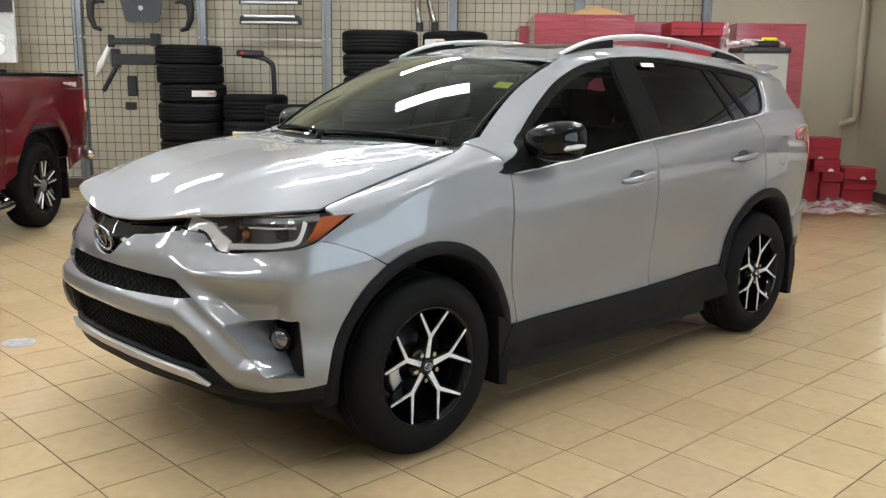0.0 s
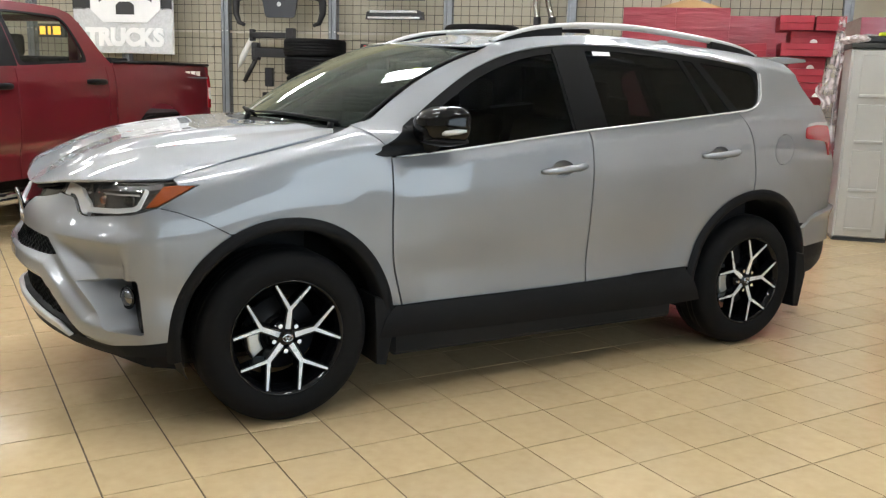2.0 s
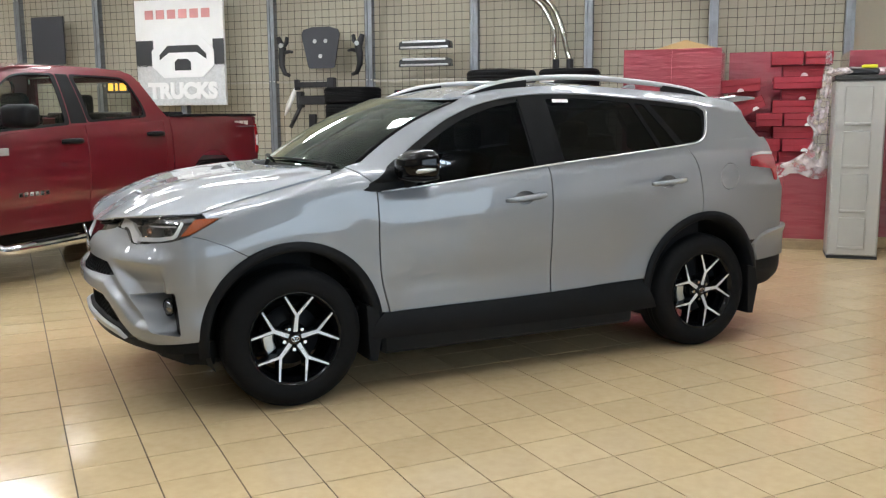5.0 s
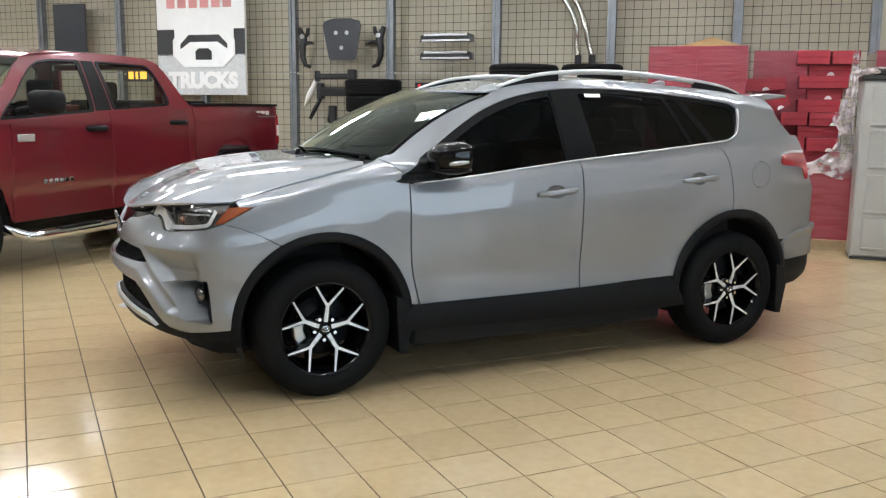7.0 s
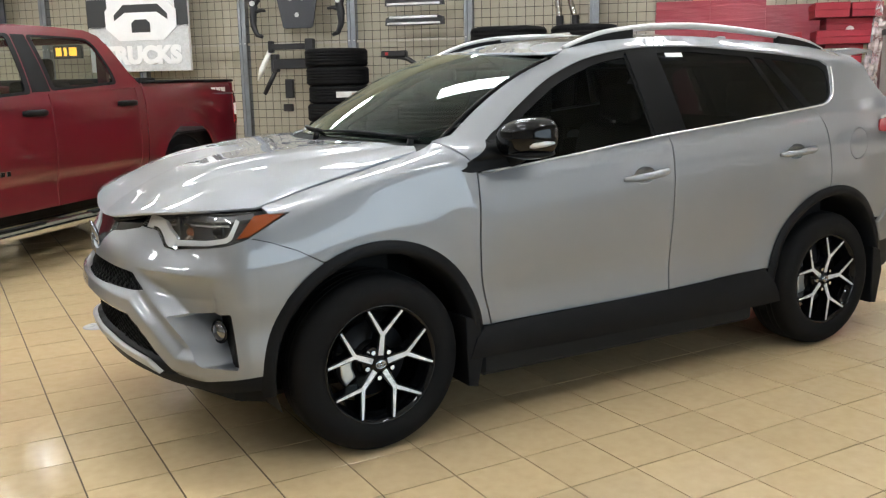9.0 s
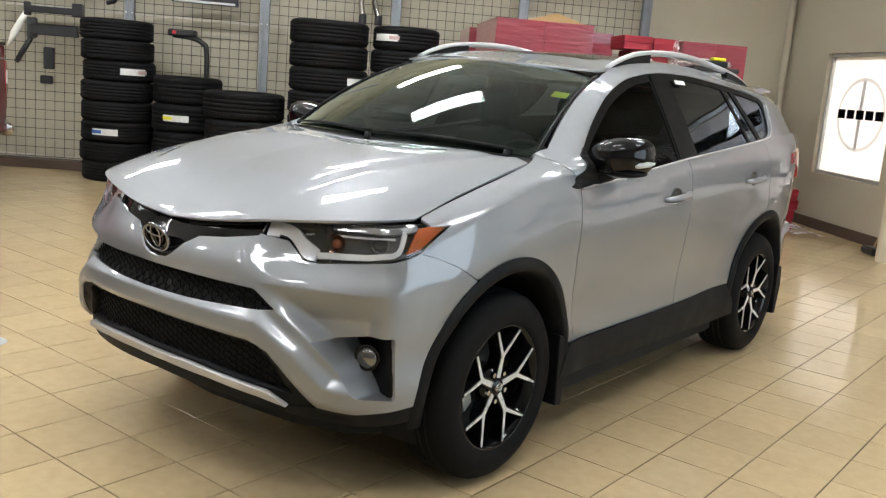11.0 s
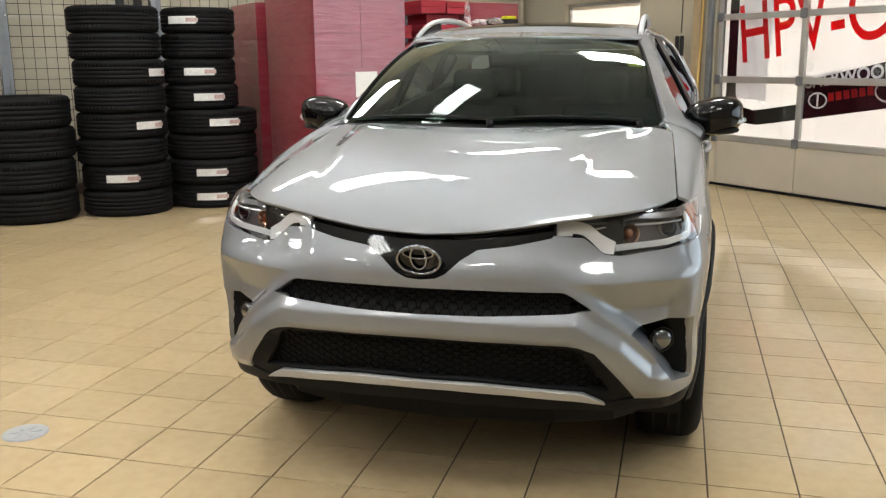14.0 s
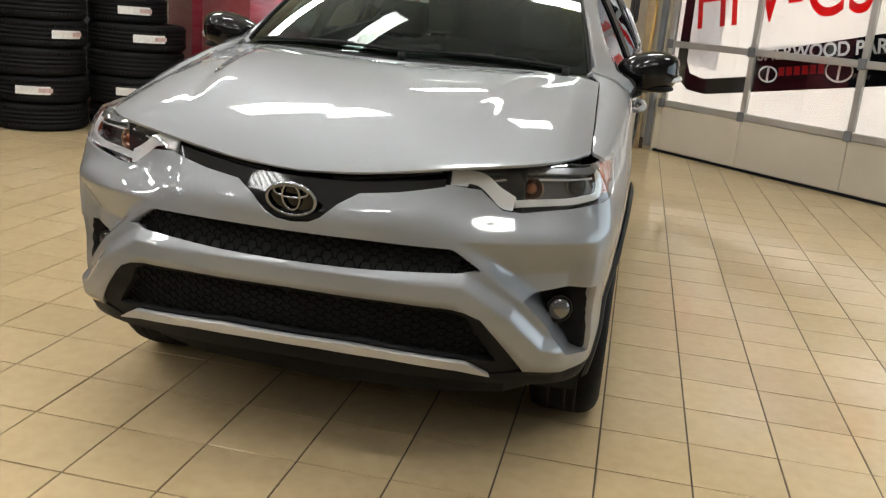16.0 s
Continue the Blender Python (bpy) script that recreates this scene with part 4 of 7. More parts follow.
skin = (sz(low_hole) + [(-p[0], p[1]) for p in [(s_at_y(-0.80), 0.386), (s_at_x(0.45), 0.396)]]
        + [(-p[0], p[1]) for p in rear_edge]
        + [(-p[0], p[1]) for p in left_top[::-1]] + sz(vee)[::-1] + left_top
        + rear_edge[::-1] + [(s_at_x(0.45), 0.396), (s_at_y(-0.80), 0.386)])
FRONT = lay("front_bumper", sheet(skin, fascia, holes=[rounded(sz(mid_hole), 0.015), rounded(fog_l, 0.015), rounded(fog_r, 0.015)], step=0.0105, lip=0.035), silver, CAR, "sculpted silver front bumper")


def sunk(d):
    """The bumper's skin moved inwards by d."""
    def f(s, z):
        p, e = Vector(fascia(s, z)), 2e-3
        n = (Vector(fascia(s + e, z)) - Vector(fascia(s - e, z))).cross(Vector(fascia(s, z + e)) - Vector(fascia(s, z - e))).normalized()
        return tuple(p + n * d)
    return f


def honeycomb(name, outline, depth, w, h, parent, label):
    """A dark backing with a raised mesh of flat hexagons."""
    back = lay(name, sheet(outline, sunk(depth), step=0.04, lip=0.0), M["gap"], parent, label)
    bm = bmesh.new()
    f = sunk(depth - 0.012)
    s0, s1, z0, z1 = min(p[0] for p in outline), max(p[0] for p in outline), min(p[1] for p in outline), max(p[1] for p in outline)
    done = set()
    row, z = 0, z0
    while z < z1 + h:
        s = s0 + (row % 2) * w / 2
        while s < s1 + w:
            ring = [(s - 0.50 * w, z), (s - 0.32 * w, z + 0.5 * h), (s + 0.18 * w, z + 0.5 * h), (s + 0.36 * w, z)]
            for a, b in zip(ring, ring[1:]):
                if inside(a, outline) and inside(b, outline):
                    rod(bm, f(*a), f(*b), 0.0026, 4)
            a, b = (s + 0.36 * w, z), (s + 0.5 * w, z)
            if inside(a, outline) and inside(b, outline):
                rod(bm, f(*a), f(*b), 0.0026, 4)
            s += w
        z += h / 2
        row += 1
    part("grille_mesh", bm, M["grillemesh"], back, "black honeycomb mesh", smooth=True)
    return back


def grown(pts, k):
    cx, cz = sum(p[0] for p in pts) / len(pts), sum(p[1] for p in pts) / len(pts)
    return [(cx + (p[0] - cx) * k, cz + (p[1] - cz) * k) for p in pts]


honeycomb("middle_grille", grown(sz(mid_hole), 1.015), 0.034, 0.046, 0.022, FRONT, "black slot grille")
mesh_low = [(-0.615, 0.425), (-0.51, 0.562), (-0.48, 0.575), (-0.30, 0.588), (0.0, 0.594), (0.30, 0.588), (0.48, 0.575), (0.51, 0.562), (0.615, 0.425), (0.5, 0.437), (0.2, 0.468), (-0.2, 0.468), (-0.5, 0.437)]
LOWF = lay("lower_grille_frame", sheet(sz(low_hole) + sz([(0.60, 0.388), (0.53, 0.420), (0.2, 0.452), (-0.2, 0.452), (-0.53, 0.420), (-0.60, 0.388)]), sunk(0.010), holes=[rounded(sz(mesh_low), 0.012)], step=0.025, lip=0.04), M["clad"], CAR, "matt black frame round the lower grille")
honeycomb("lower_grille", grown(sz(mesh_low), 1.01), 0.045, 0.052, 0.024, LOWF, "black lower intake")
strip_low = [(-0.60, 0.388), (-0.525, 0.430), (-0.40, 0.444), (-0.2, 0.461), (0.2, 0.461), (0.40, 0.444), (0.525, 0.430), (0.60, 0.388), (0.50, 0.408), (0.3, 0.429), (0.1, 0.437), (-0.1, 0.437), (-0.3, 0.429), (-0.50, 0.408)]
lay("skid_trim", sheet(rounded(sz(strip_low), 0.01, 3), sunk(-0.012), step=0.02, lip=0.02), M["skid"], CAR, "satin silver lower trim strip")


def chin_form(s, z):
    p = Vector(sunk(0.004)(s, max(z, 0.33)))
    k = max(0.0, 0.36 - z)
    n = Vector((p.x - 0.9, p.y * 0.55, 0)).normalized()
    return tuple(p - n * (1.1 * k * k / 0.13) - Vector((0, 0, max(0.0, 0.33 - z))))


chin_top = [(s_at_x(0.50), 0.402), (s_at_x(0.45), 0.391), (s_at_y(-0.80), 0.381), (s_at_y(-0.69), 0.392), (s_at_y(-0.60), 0.384)]
chin_top = chin_top + [(s_at_y(y), lerp(0.434, 0.403, (y / 0.5) ** 2)) for y in (-0.5, -0.3, -0.1, 0.1, 0.3, 0.5)] + [(-p[0], p[1]) for p in chin_top[::-1]]
chin = chin_top + [(-s_at_x(0.50), 0.335), (s_at_y(0.80), 0.335), (s_at_y(0.5), 0.365), (0, 0.385), (s_at_y(-0.5), 0.365), (s_at_y(-0.80), 0.335), (s_at_x(0.50), 0.335)]
lay("lower_bumper", sheet(chin, chin_form, step=0.04, lip=0.02), M["clad"], CAR, "black plastic lower bumper")

# gloss band, badge
band = [(y, table(abs(y), [(p[0], p[2]) for p in LEAD]) - 0.007) for y in [-0.44 + 0.88 * i / 30 for i in range(31)]]
band_poly = [(s_at_y(y), z) for y, z in band] + [(s_at_y(0.432), 0.933)] + sz(vee)[::-1] + [(s_at_y(-0.432), 0.933)]
GRILLE = lay("upper_grille", sheet(band_poly, sunk(0.010), step=0.025, lip=0.03), M["gloss"], CAR, "gloss black upper grille band with a dropped centre")
bm = bmesh.new()
for sg in (-1, 1):
    bm = bmesh.new()
    tube(bm, [sunk(0.004)(s_at_y(sg * y), table(y, [(p[0], p[2]) for p in LEAD]) - 0.018) for y in (0.10, 0.18, 0.26, 0.34, 0.42)], 0.0045, 6)
    part("grille_trim", bm, M["clad"], GRILLE, "thin raised line", smooth=True)
bp = Vector(fascia(0, 0.86)) + Vector((-0.008, 0, 0))
bm = bmesh.new()
tilt = Matrix.Translation(bp) @ Matrix.Rotation(radians(-14), 4, "Y")


def oval(bm, cy, cz, ry, rz, r, n=36, x=-0.012):
    tube(bm, [tilt @ Vector((x, cy + ry * math.cos(2 * math.pi * i / n), cz + rz * math.sin(2 * math.pi * i / n))) for i in range(n)], r, 8, True)


oval(bm, 0, 0, 0.071, 0.048, 0.0055)
oval(bm, 0, 0.008, 0.026, 0.040, 0.0042, 28)
oval(bm, 0, 0.024, 0.050, 0.018, 0.0042, 30)
BADGE = part("badge", bm, M["badge"], CAR, "chrome oval emblem", smooth=True)
bm = bmesh.new()
bmesh.ops.create_circle(bm, cap_ends=True, segments=32, radius=1.0, matrix=tilt @ Matrix.Translation((-0.004, 0, 0)) @ Matrix.Rotation(radians(-90), 4, "Y") @ Matrix.Diagonal((0.048, 0.071, 1, 1)))
part("badge_plate", bm, M["gloss"], BADGE)

# fog lamps
def pocket_form(s, z):
    """The floor of the fog lamp recess faces forwards and lies deep beside the bumper's blade."""
    p = fascia(s, z)
    return (max(p[0] + 0.040, 0.365), p[1], p[2])


def lerp_point(a, b, t):
    return tuple(lerp(p, q, t) for p, q in zip(a, b))


for sg, poly in ((-1, fog_l), (1, fog_r)):
    pocket = lay("fog_pocket", sheet(poly, pocket_form, step=0.03, lip=0.0), M["clad"], FRONT, "black fog lamp pocket")
    bm = bmesh.new()
    ring = dense(rounded(poly, 0.015), 0.02)
    rows = [[bm.verts.new(lerp_point(fascia(*p), pocket_form(*p), t)) for p in ring] for t in (0.0, 0.5, 1.0)]
    for a, b in zip(rows, rows[1:]):
        for i in range(len(ring)):
            bm.faces.new((a[i], a[(i + 1) % len(ring)], b[(i + 1) % len(ring)], b[i]))
    part("pocket_wall", bm, silver, pocket, "silver wall of the fog lamp recess", smooth=True)
    c = Vector(pocket_form(s_at_y(sg * 0.785), 0.560)) - Vector((0.030, 0, 0))
    m = look(c, c + Vector((-1, sg * 0.42, 0.02)))
    bm = bmesh.new()
    bmesh.ops.create_uvsphere(bm, u_segments=24, v_segments=12, radius=0.036, matrix=m @ Matrix.Diagonal((1, 1, 0.5, 1)))
    part("fog_lamp", bm, M["foglens"], pocket, "round clear fog lamp", smooth=True)
    bm = bmesh.new()
    tube(bm, [m @ Vector((0.040 * math.cos(i * math.pi / 12), 0.040 * math.sin(i * math.pi / 12), 0)) for i in range(24)], 0.006, 8, True)
    part("fog_ring", bm, M["gloss"], pocket, smooth=True)

# headlights
def head_poly(sg):
    top = [(y, table(y, [(p[0], p[2]) for p in LEAD]) - 0.009) for y in (0.445, 0.52, 0.60, 0.66, 0.72)]
    pts = [(s_at_y(-0.432), 0.938)] + [(s_at_y(-y), z) for y, z in top] + [(s_at_x(0.42), 1.006), (s_at_x(0.52), 1.008), (s_at_x(0.60), 1.010)]
    pts += [(s_at_x(0.50), 0.957), (s_at_x(0.43), 0.918), (s_at_x(0.335), 0.892), (s_at_y(-0.66), 0.862), (s_at_y(-0.60), 0.868), (s_at_y(-0.535), 0.920)]
    return [(p[0] * -sg, p[1]) for p in pts][::1 if sg < 0 else -1]


def strip_poly(line, w):
    a, b = [], []
    for i, p in enumerate(line):
        q, r = Vector(line[max(0, i - 1)]), Vector(line[min(len(line) - 1, i + 1)])
        d = (r - q).normalized()
        n = Vector((-d.y, d.x)) * w / 2
        a.append(tuple(Vector(p) + n))
        b.append(tuple(Vector(p) - n))
    return a + b[::-1]


for sg in (-1, 1):
    hp = head_poly(sg)
    fl = lambda pts: [(p[0] * -sg, p[1]) for p in pts]
    bucket = lay("headlight", sheet(hp, sunk(0.050), step=0.03, lip=0.0), M["bucket"], CAR, "wraparound projector headlight with a light guide")
    lay("lamp_lens", sheet(grown(hp, 0.992), sunk(0.002), step=0.03, lip=0.012), M["lens"], bucket, "clear outer lens")
    # hockey-stick silver bezel, light guide, projector, side marker
    bez = fl([(s_at_y(-0.450), 0.955), (s_at_y(-0.535), 0.948), (s_at_y(-0.585), 0.912), (s_at_y(-0.640), 0.884)])
    lay("bezel", sheet(strip_poly(curve(bez, 5), 0.046), sunk(0.014), step=0.012, lip=0.02), M["headbezel"], bucket, "bright silver bezel")
    guide = fl([(s_at_y(-0.645), 0.889), (s_at_x(0.26), 0.898), (s_at_x(0.330), 0.908), (s_at_x(0.352), 0.920), (s_at_x(0.372), 0.950), (s_at_x(0.395), 0.985)])
    lay("light_guide", sheet(strip_poly(dense(guide, 0.02, False), 0.017), sunk(0.014), step=0.01, lip=0.012), M["guide"], bucket, "white light guide strip")
    topg = fl([(s_at_y(-0.50), 0.972), (s_at_y(-0.62), 0.982), (s_at_x(0.32), 0.990), (s_at_x(0.46), 0.998)])
    lay("brow", sheet(strip_poly(curve(topg, 5), 0.018), sunk(0.018), step=0.01, lip=0.03), M["bucket"], bucket, "dark brow panel")
    inner_frame = fl([(s_at_y(-0.585), 0.950), (s_at_y(-0.62), 0.955), (s_at_x(0.27), 0.964), (s_at_x(0.35), 0.970)])
    lay("inner_frame", sheet(strip_poly(dense(inner_frame, 0.02, False), 0.006), sunk(0.026), step=0.008, lip=0.012), M["skid"], bucket)
    ribs = fl([(s_at_y(-0.500), 0.931), (s_at_y(-0.536), 0.921), (s_at_y(-0.594), 0.872), (s_at_y(-0.64), 0.864)])
    lay("rib_strip", sheet(strip_poly(curve(ribs, 5), 0.012), sunk(0.010), step=0.008, lip=0.01), M["gloss"], bucket, "black ribbed edge")
    for q, zc, r, lb in ((0.285, 0.945, 0.027, "dark projector lens"), (0.178, 0.934, 0.026, "bright bowl with an amber bulb")):
        c = Vector(sunk(0.046)(s_at_x(q) * -sg, zc))
        m = look(c, c + Vector((-1, sg * 0.45, 0.02)))
        bm = bmesh.new()
        if r > 0.026:
            bmesh.ops.create_uvsphere(bm, u_segments=20, v_segments=12, radius=r, matrix=m @ Matrix.Diagonal((1, 1, 0.7, 1)))
            part("projector", bm, M["gloss"], bucket, lb, smooth=True)
            bm = bmesh.new()
            tube(bm, [m @ Vector((1.12 * r * math.cos(i * math.pi / 10), 1.12 * r * math.sin(i * math.pi / 10), -0.004)) for i in range(20)], 0.004, 6, True)
            part("lamp_ring", bm, M["bucket"], bucket, smooth=True)
            continue
        rings = lathe(bm, [(0.006, 0.0), (0.016, -0.006), (0.026, -0.016), (0.032, -0.026), (0.035, -0.028)], 10, "Z")
        for f in bm.faces:
            f.smooth = False
        bmesh.ops.transform(bm, matrix=m, verts=bm.verts)
        bowl = part("turn_lamp", bm, M["reflector"], bucket, lb)
        bm = bmesh.new()
        bmesh.ops.create_uvsphere(bm, u_segments=14, v_segments=10, radius=0.0165, matrix=m @ Matrix.Translation((0, 0, -0.016)))
        part("bulb", bm, M["dullamber"], bowl, "amber bulb", smooth=True)
    am = fl([(s_at_x(0.385), 0.918), (s_at_x(0.46), 0.996), (s_at_x(0.592), 1.007), (s_at_x(0.50), 0.962), (s_at_x(0.43), 0.924)])
    lay("side_marker", sheet(am, sunk(0.012), step=0.02, lip=0.015), M["amber_back"], bucket, "amber side marker")

# -- wheel arch cladding, sills, mud flaps --
def arch_form(c, k):
    """r across (0..1 from the outer to the inner edge), a round in degrees."""
    def f(a, r):
        rr = lerp(R_OUT + 0.004, 0.418, r)
        x, z = c[0] + rr * math.cos(radians(a)), c[1] + rr * math.sin(radians(a))
        y = (flank(x, z) if x > 0.56 or k else (x, -max(abs(flank(0.6, z)[1]), 0.80) + 0.0, z))[1]
        if not k and x < 0.62:
            y = -(float(np.interp(x, [p[1] for p in _p], [p[0] for p in _p])) - side_in(max(x, 0.45), z)) + 0.010 * smooth(0.62, 0.50, x)
        return (x, y - 0.006 - 0.013 * math.sin(math.pi * min(1, r * 0.9)) + 0.02 * max(0.0, r - 0.85), z)
    return f


for k, (c, a0, a1) in enumerate(((ARCHES[0], -9, 190), (ARCHES[1], -20, 180))):
    f = arch_form(c, k)
    pts, faces = [], []
    n, m = 48, 7
    for i in range(n + 1):
        for j in range(m + 1):
            pts.append(Vector(f(lerp(a0, a1, i / n), j / m)) if j < m else Vector(f(lerp(a0, a1, i / n), 1.0)) + Vector((0, 0.10, 0)))
    for i in range(n):
        for j in range(m):
            faces.append([i * (m + 1) + j, (i + 1) * (m + 1) + j, (i + 1) * (m + 1) + j + 1, i * (m + 1) + j + 1])
    for sg in (1, -1):
        bm = bmesh.new()
        vs = [bm.verts.new((p.x, p.y * sg, p.z)) for p in pts]
        for fc in faces:
            bm.faces.new([vs[i] for i in (fc if sg < 0 else fc[::-1])])
        part("wheel_arch_trim", bm, M["clad"], CAR, "black plastic wheel arch trim", smooth=True)
        bm = bmesh.new()
        rings = lathe(bm, [(0.425, -0.83), (0.44, -0.60), (0.44, -0.48), (0.05, -0.48)], 32)
        bmesh.ops.transform(bm, matrix=Matrix.Translation((c[0], 0, c[1])), verts=bm.verts)
        if sg < 0:
            for v in bm.verts:
                v.co.y = -v.co.y
        bmesh.ops.delete(bm, geom=[v for v in bm.verts if v.co.z < 0.20], context="VERTS")
        part("wheel_well", bm, M["gap"], CAR, "dark inner wheel well")
    for sg in (-1, 1):
        x = c[0] + (0.425 if k == 0 else 0.41)
        bm = bmesh.new()
        prism(bm, [(x - 0.045, 0.50), (x + 0.025, 0.48), (x + 0.05, 0.36), (x + 0.015, 0.175 if k else 0.19), (x - 0.03, 0.18 if k else 0.20)], sg * 0.70, sg * 0.905, "Y", 0.006)
        part("mud_flap", bm, M["clad"], CAR, "black mud flap")
sill = [(1.33, 0.315), (1.36, 0.40), (1.41, 0.447)] + [(lerp(1.45, 3.1, i / 12), lerp(0.446, 0.482, (i / 12) ** 2)) for i in range(13)] + [(3.16, 0.40), (3.21, 0.30), (2.9, 0.285), (1.8, 0.30)]
pair("sill_cladding", sill, lambda x, z: (x, flank(x, 0.45)[1] - 0.008 - 0.020 * math.sin(math.pi * min(1, max(0, (0.47 - z) / 0.20))), z), M["clad"], label="black plastic sill cladding", lip=0.12, step=0.05)

# underside
bm = bmesh.new()
box(bm, 0.42, 4.3, -0.60, 0.60, 0.205, 0.52, 0.03)
prism(bm, [(0.30, 0), (0.34, 0.40), (0.42, 0.60), (0.52, 0.68), (0.56, 0.68), (0.56, -0.68), (0.52, -0.68), (0.42, -0.60), (0.34, -0.40)], 0.225, 0.345, "Z")
box(bm, 1.42, 3.08, -0.85, 0.85, 0.205, 0.44, 0.02)
part("underbody", bm, M["gap"], CAR, "dark underbody")
for sg in (-1, 1):
    for c in ARCHES:
        bm = bmesh.new()
        rod(bm, (c[0], sg * 0.5, 0.362), (c[0], sg * 0.8, 0.362), 0.05, 12)
        part("hub_carrier", bm, M["darkpart"], CAR)

# -- rear end --
bump = [(4.03, 0.63), (4.10, 0.672), (4.22, 0.700), (4.36, 0.722), (4.48, 0.73), (4.50, 0.56), (4.40, 0.53), (4.07, 0.52)]
pair("rear_bumper", bump, lambda x, z: (x, flank(x, 0.75)[1] - 0.012 - 0.02 * smooth(0.66, 0.72, z), z), silver, lip=0.03)
bumpl = [(4.065, 0.515), (4.40, 0.525), (4.50, 0.55), (4.46, 0.42), (4.25, 0.345), (4.06, 0.33)]
pair("rear_lower_bumper", bumpl, lambda x, z: (x, flank(x, 0.75)[1] + 0.01 + 0.25 * max(0.0, 0.45 - z), z), M["clad"], lip=0.05)
bm = bmesh.new()
box(bm, 4.30, 4.53, -0.62, 0.62, 0.36, 0.73, 0.04, 2)
part("bumper_beam", bm, silver, CAR, smooth=False)
GATE = new("tailgate")
GATE.empty_display_size = 0.1
GATE.parent = CAR
GATE["label"] = "silver tailgate with a dark rear window"
bm = bmesh.new()
prism(bm, [(4.40, 0.72), (4.36, 1.0), (4.305, 1.10), (4.20, 1.10), (4.2, 0.72)], -0.60, 0.60, "Y", 0.02)
part("gate_panel", bm, silver, GATE)
for y0, y1 in ((-0.60, -0.53), (0.53, 0.60)):
    bm = bmesh.new()
    prism(bm, [(4.30, 1.10), (4.19, 1.28), (4.03, 1.535), (3.96, 1.535), (4.12, 1.28), (4.22, 1.10)], y0, y1, "Y", 0.006)
    part("gate_frame", bm, M["gloss"], GATE, "black window frame")
bm = bmesh.new()
prism(bm, [(4.265, 1.10), (4.01, 1.52), (4.006, 1.52), (4.261, 1.10)], -0.53, 0.53, "Y")
part("rear_window", bm, M["privacy"], GATE, "dark tinted rear glass")
bm = bmesh.new()
prism(bm, [(3.96, 1.575), (4.10, 1.592), (4.27, 1.582), (4.275, 1.566), (4.10, 1.548), (3.98, 1.535)], -0.585, 0.585, "Y", 0.008)
part("roof_spoiler", bm, silver, CAR, "silver roof spoiler")
tl = [(3.955, 1.140), (3.960, 1.200), (4.05, 1.212), (4.175, 1.208), (4.215, 1.12), (4.235, 1.04), (4.21, 1.04), (4.17, 1.115), (4.08, 1.128)]
pair("tail_light", rounded(tl, 0.02), flank, M["redlens"], off=0.010, lip=0.02, label="red tail light", step=0.03)
tlw = [(3.965, 1.205), (4.05, 1.216), (4.17, 1.212), (4.165, 1.226), (4.05, 1.230), (3.97, 1.219)]
pair("tail_light_strip", tlw, flank, M["bezel"], label="clear strip over the red lens", off=0.011, lip=0.0, step=0.03)

# -- handles, mirrors, rails --
for xh, zh, dz, doors in ((2.275, 1.018, 0.012, FD), (3.283, 1.068, 0.010, RD)):
    for sg, door in zip((-1, 1), doors):
        y = lambda x, z: flank(x, z)[1] * -sg
        bm = bmesh.new()
        n = 20
        prof = []
        for i in range(n + 1):
            t = i / n
            x = xh - 0.128 + 0.256 * t
            out = 0.034 * math.sin(math.pi * min(1, max(0, (t - 0.02) / 0.96))) ** 0.45
            prof.append(((x, y(x, zh) + sg * out, zh - dz + 2 * dz * t), 0.0180 * (0.55 + 0.45 * math.sin(math.pi * t) ** 0.5) + (0.003 if t > 0.7 else 0)))
        tube(bm, [p for p, r in prof], [r for p, r in prof], 10)
        h = part("door_handle", bm, silver, door, "silver pull handle", smooth=True)
        bm = bmesh.new()
        rr = lathe(bm, [(0.0005, -0.030), (0.45, -0.028), (0.8, -0.020), (0.95, -0.008), (1.0, 0.0)], 32)
        bmesh.ops.transform(bm, matrix=Matrix.Translation((xh - 0.005, y(xh, zh) + sg * 0.0005, zh)) @ Matrix.Diagonal((0.0625, sg * 1.0, 0.0385, 1)), verts=bm.verts)
        part("handle_cup", bm, silver, door, "recessed cup behind the handle", smooth=True)
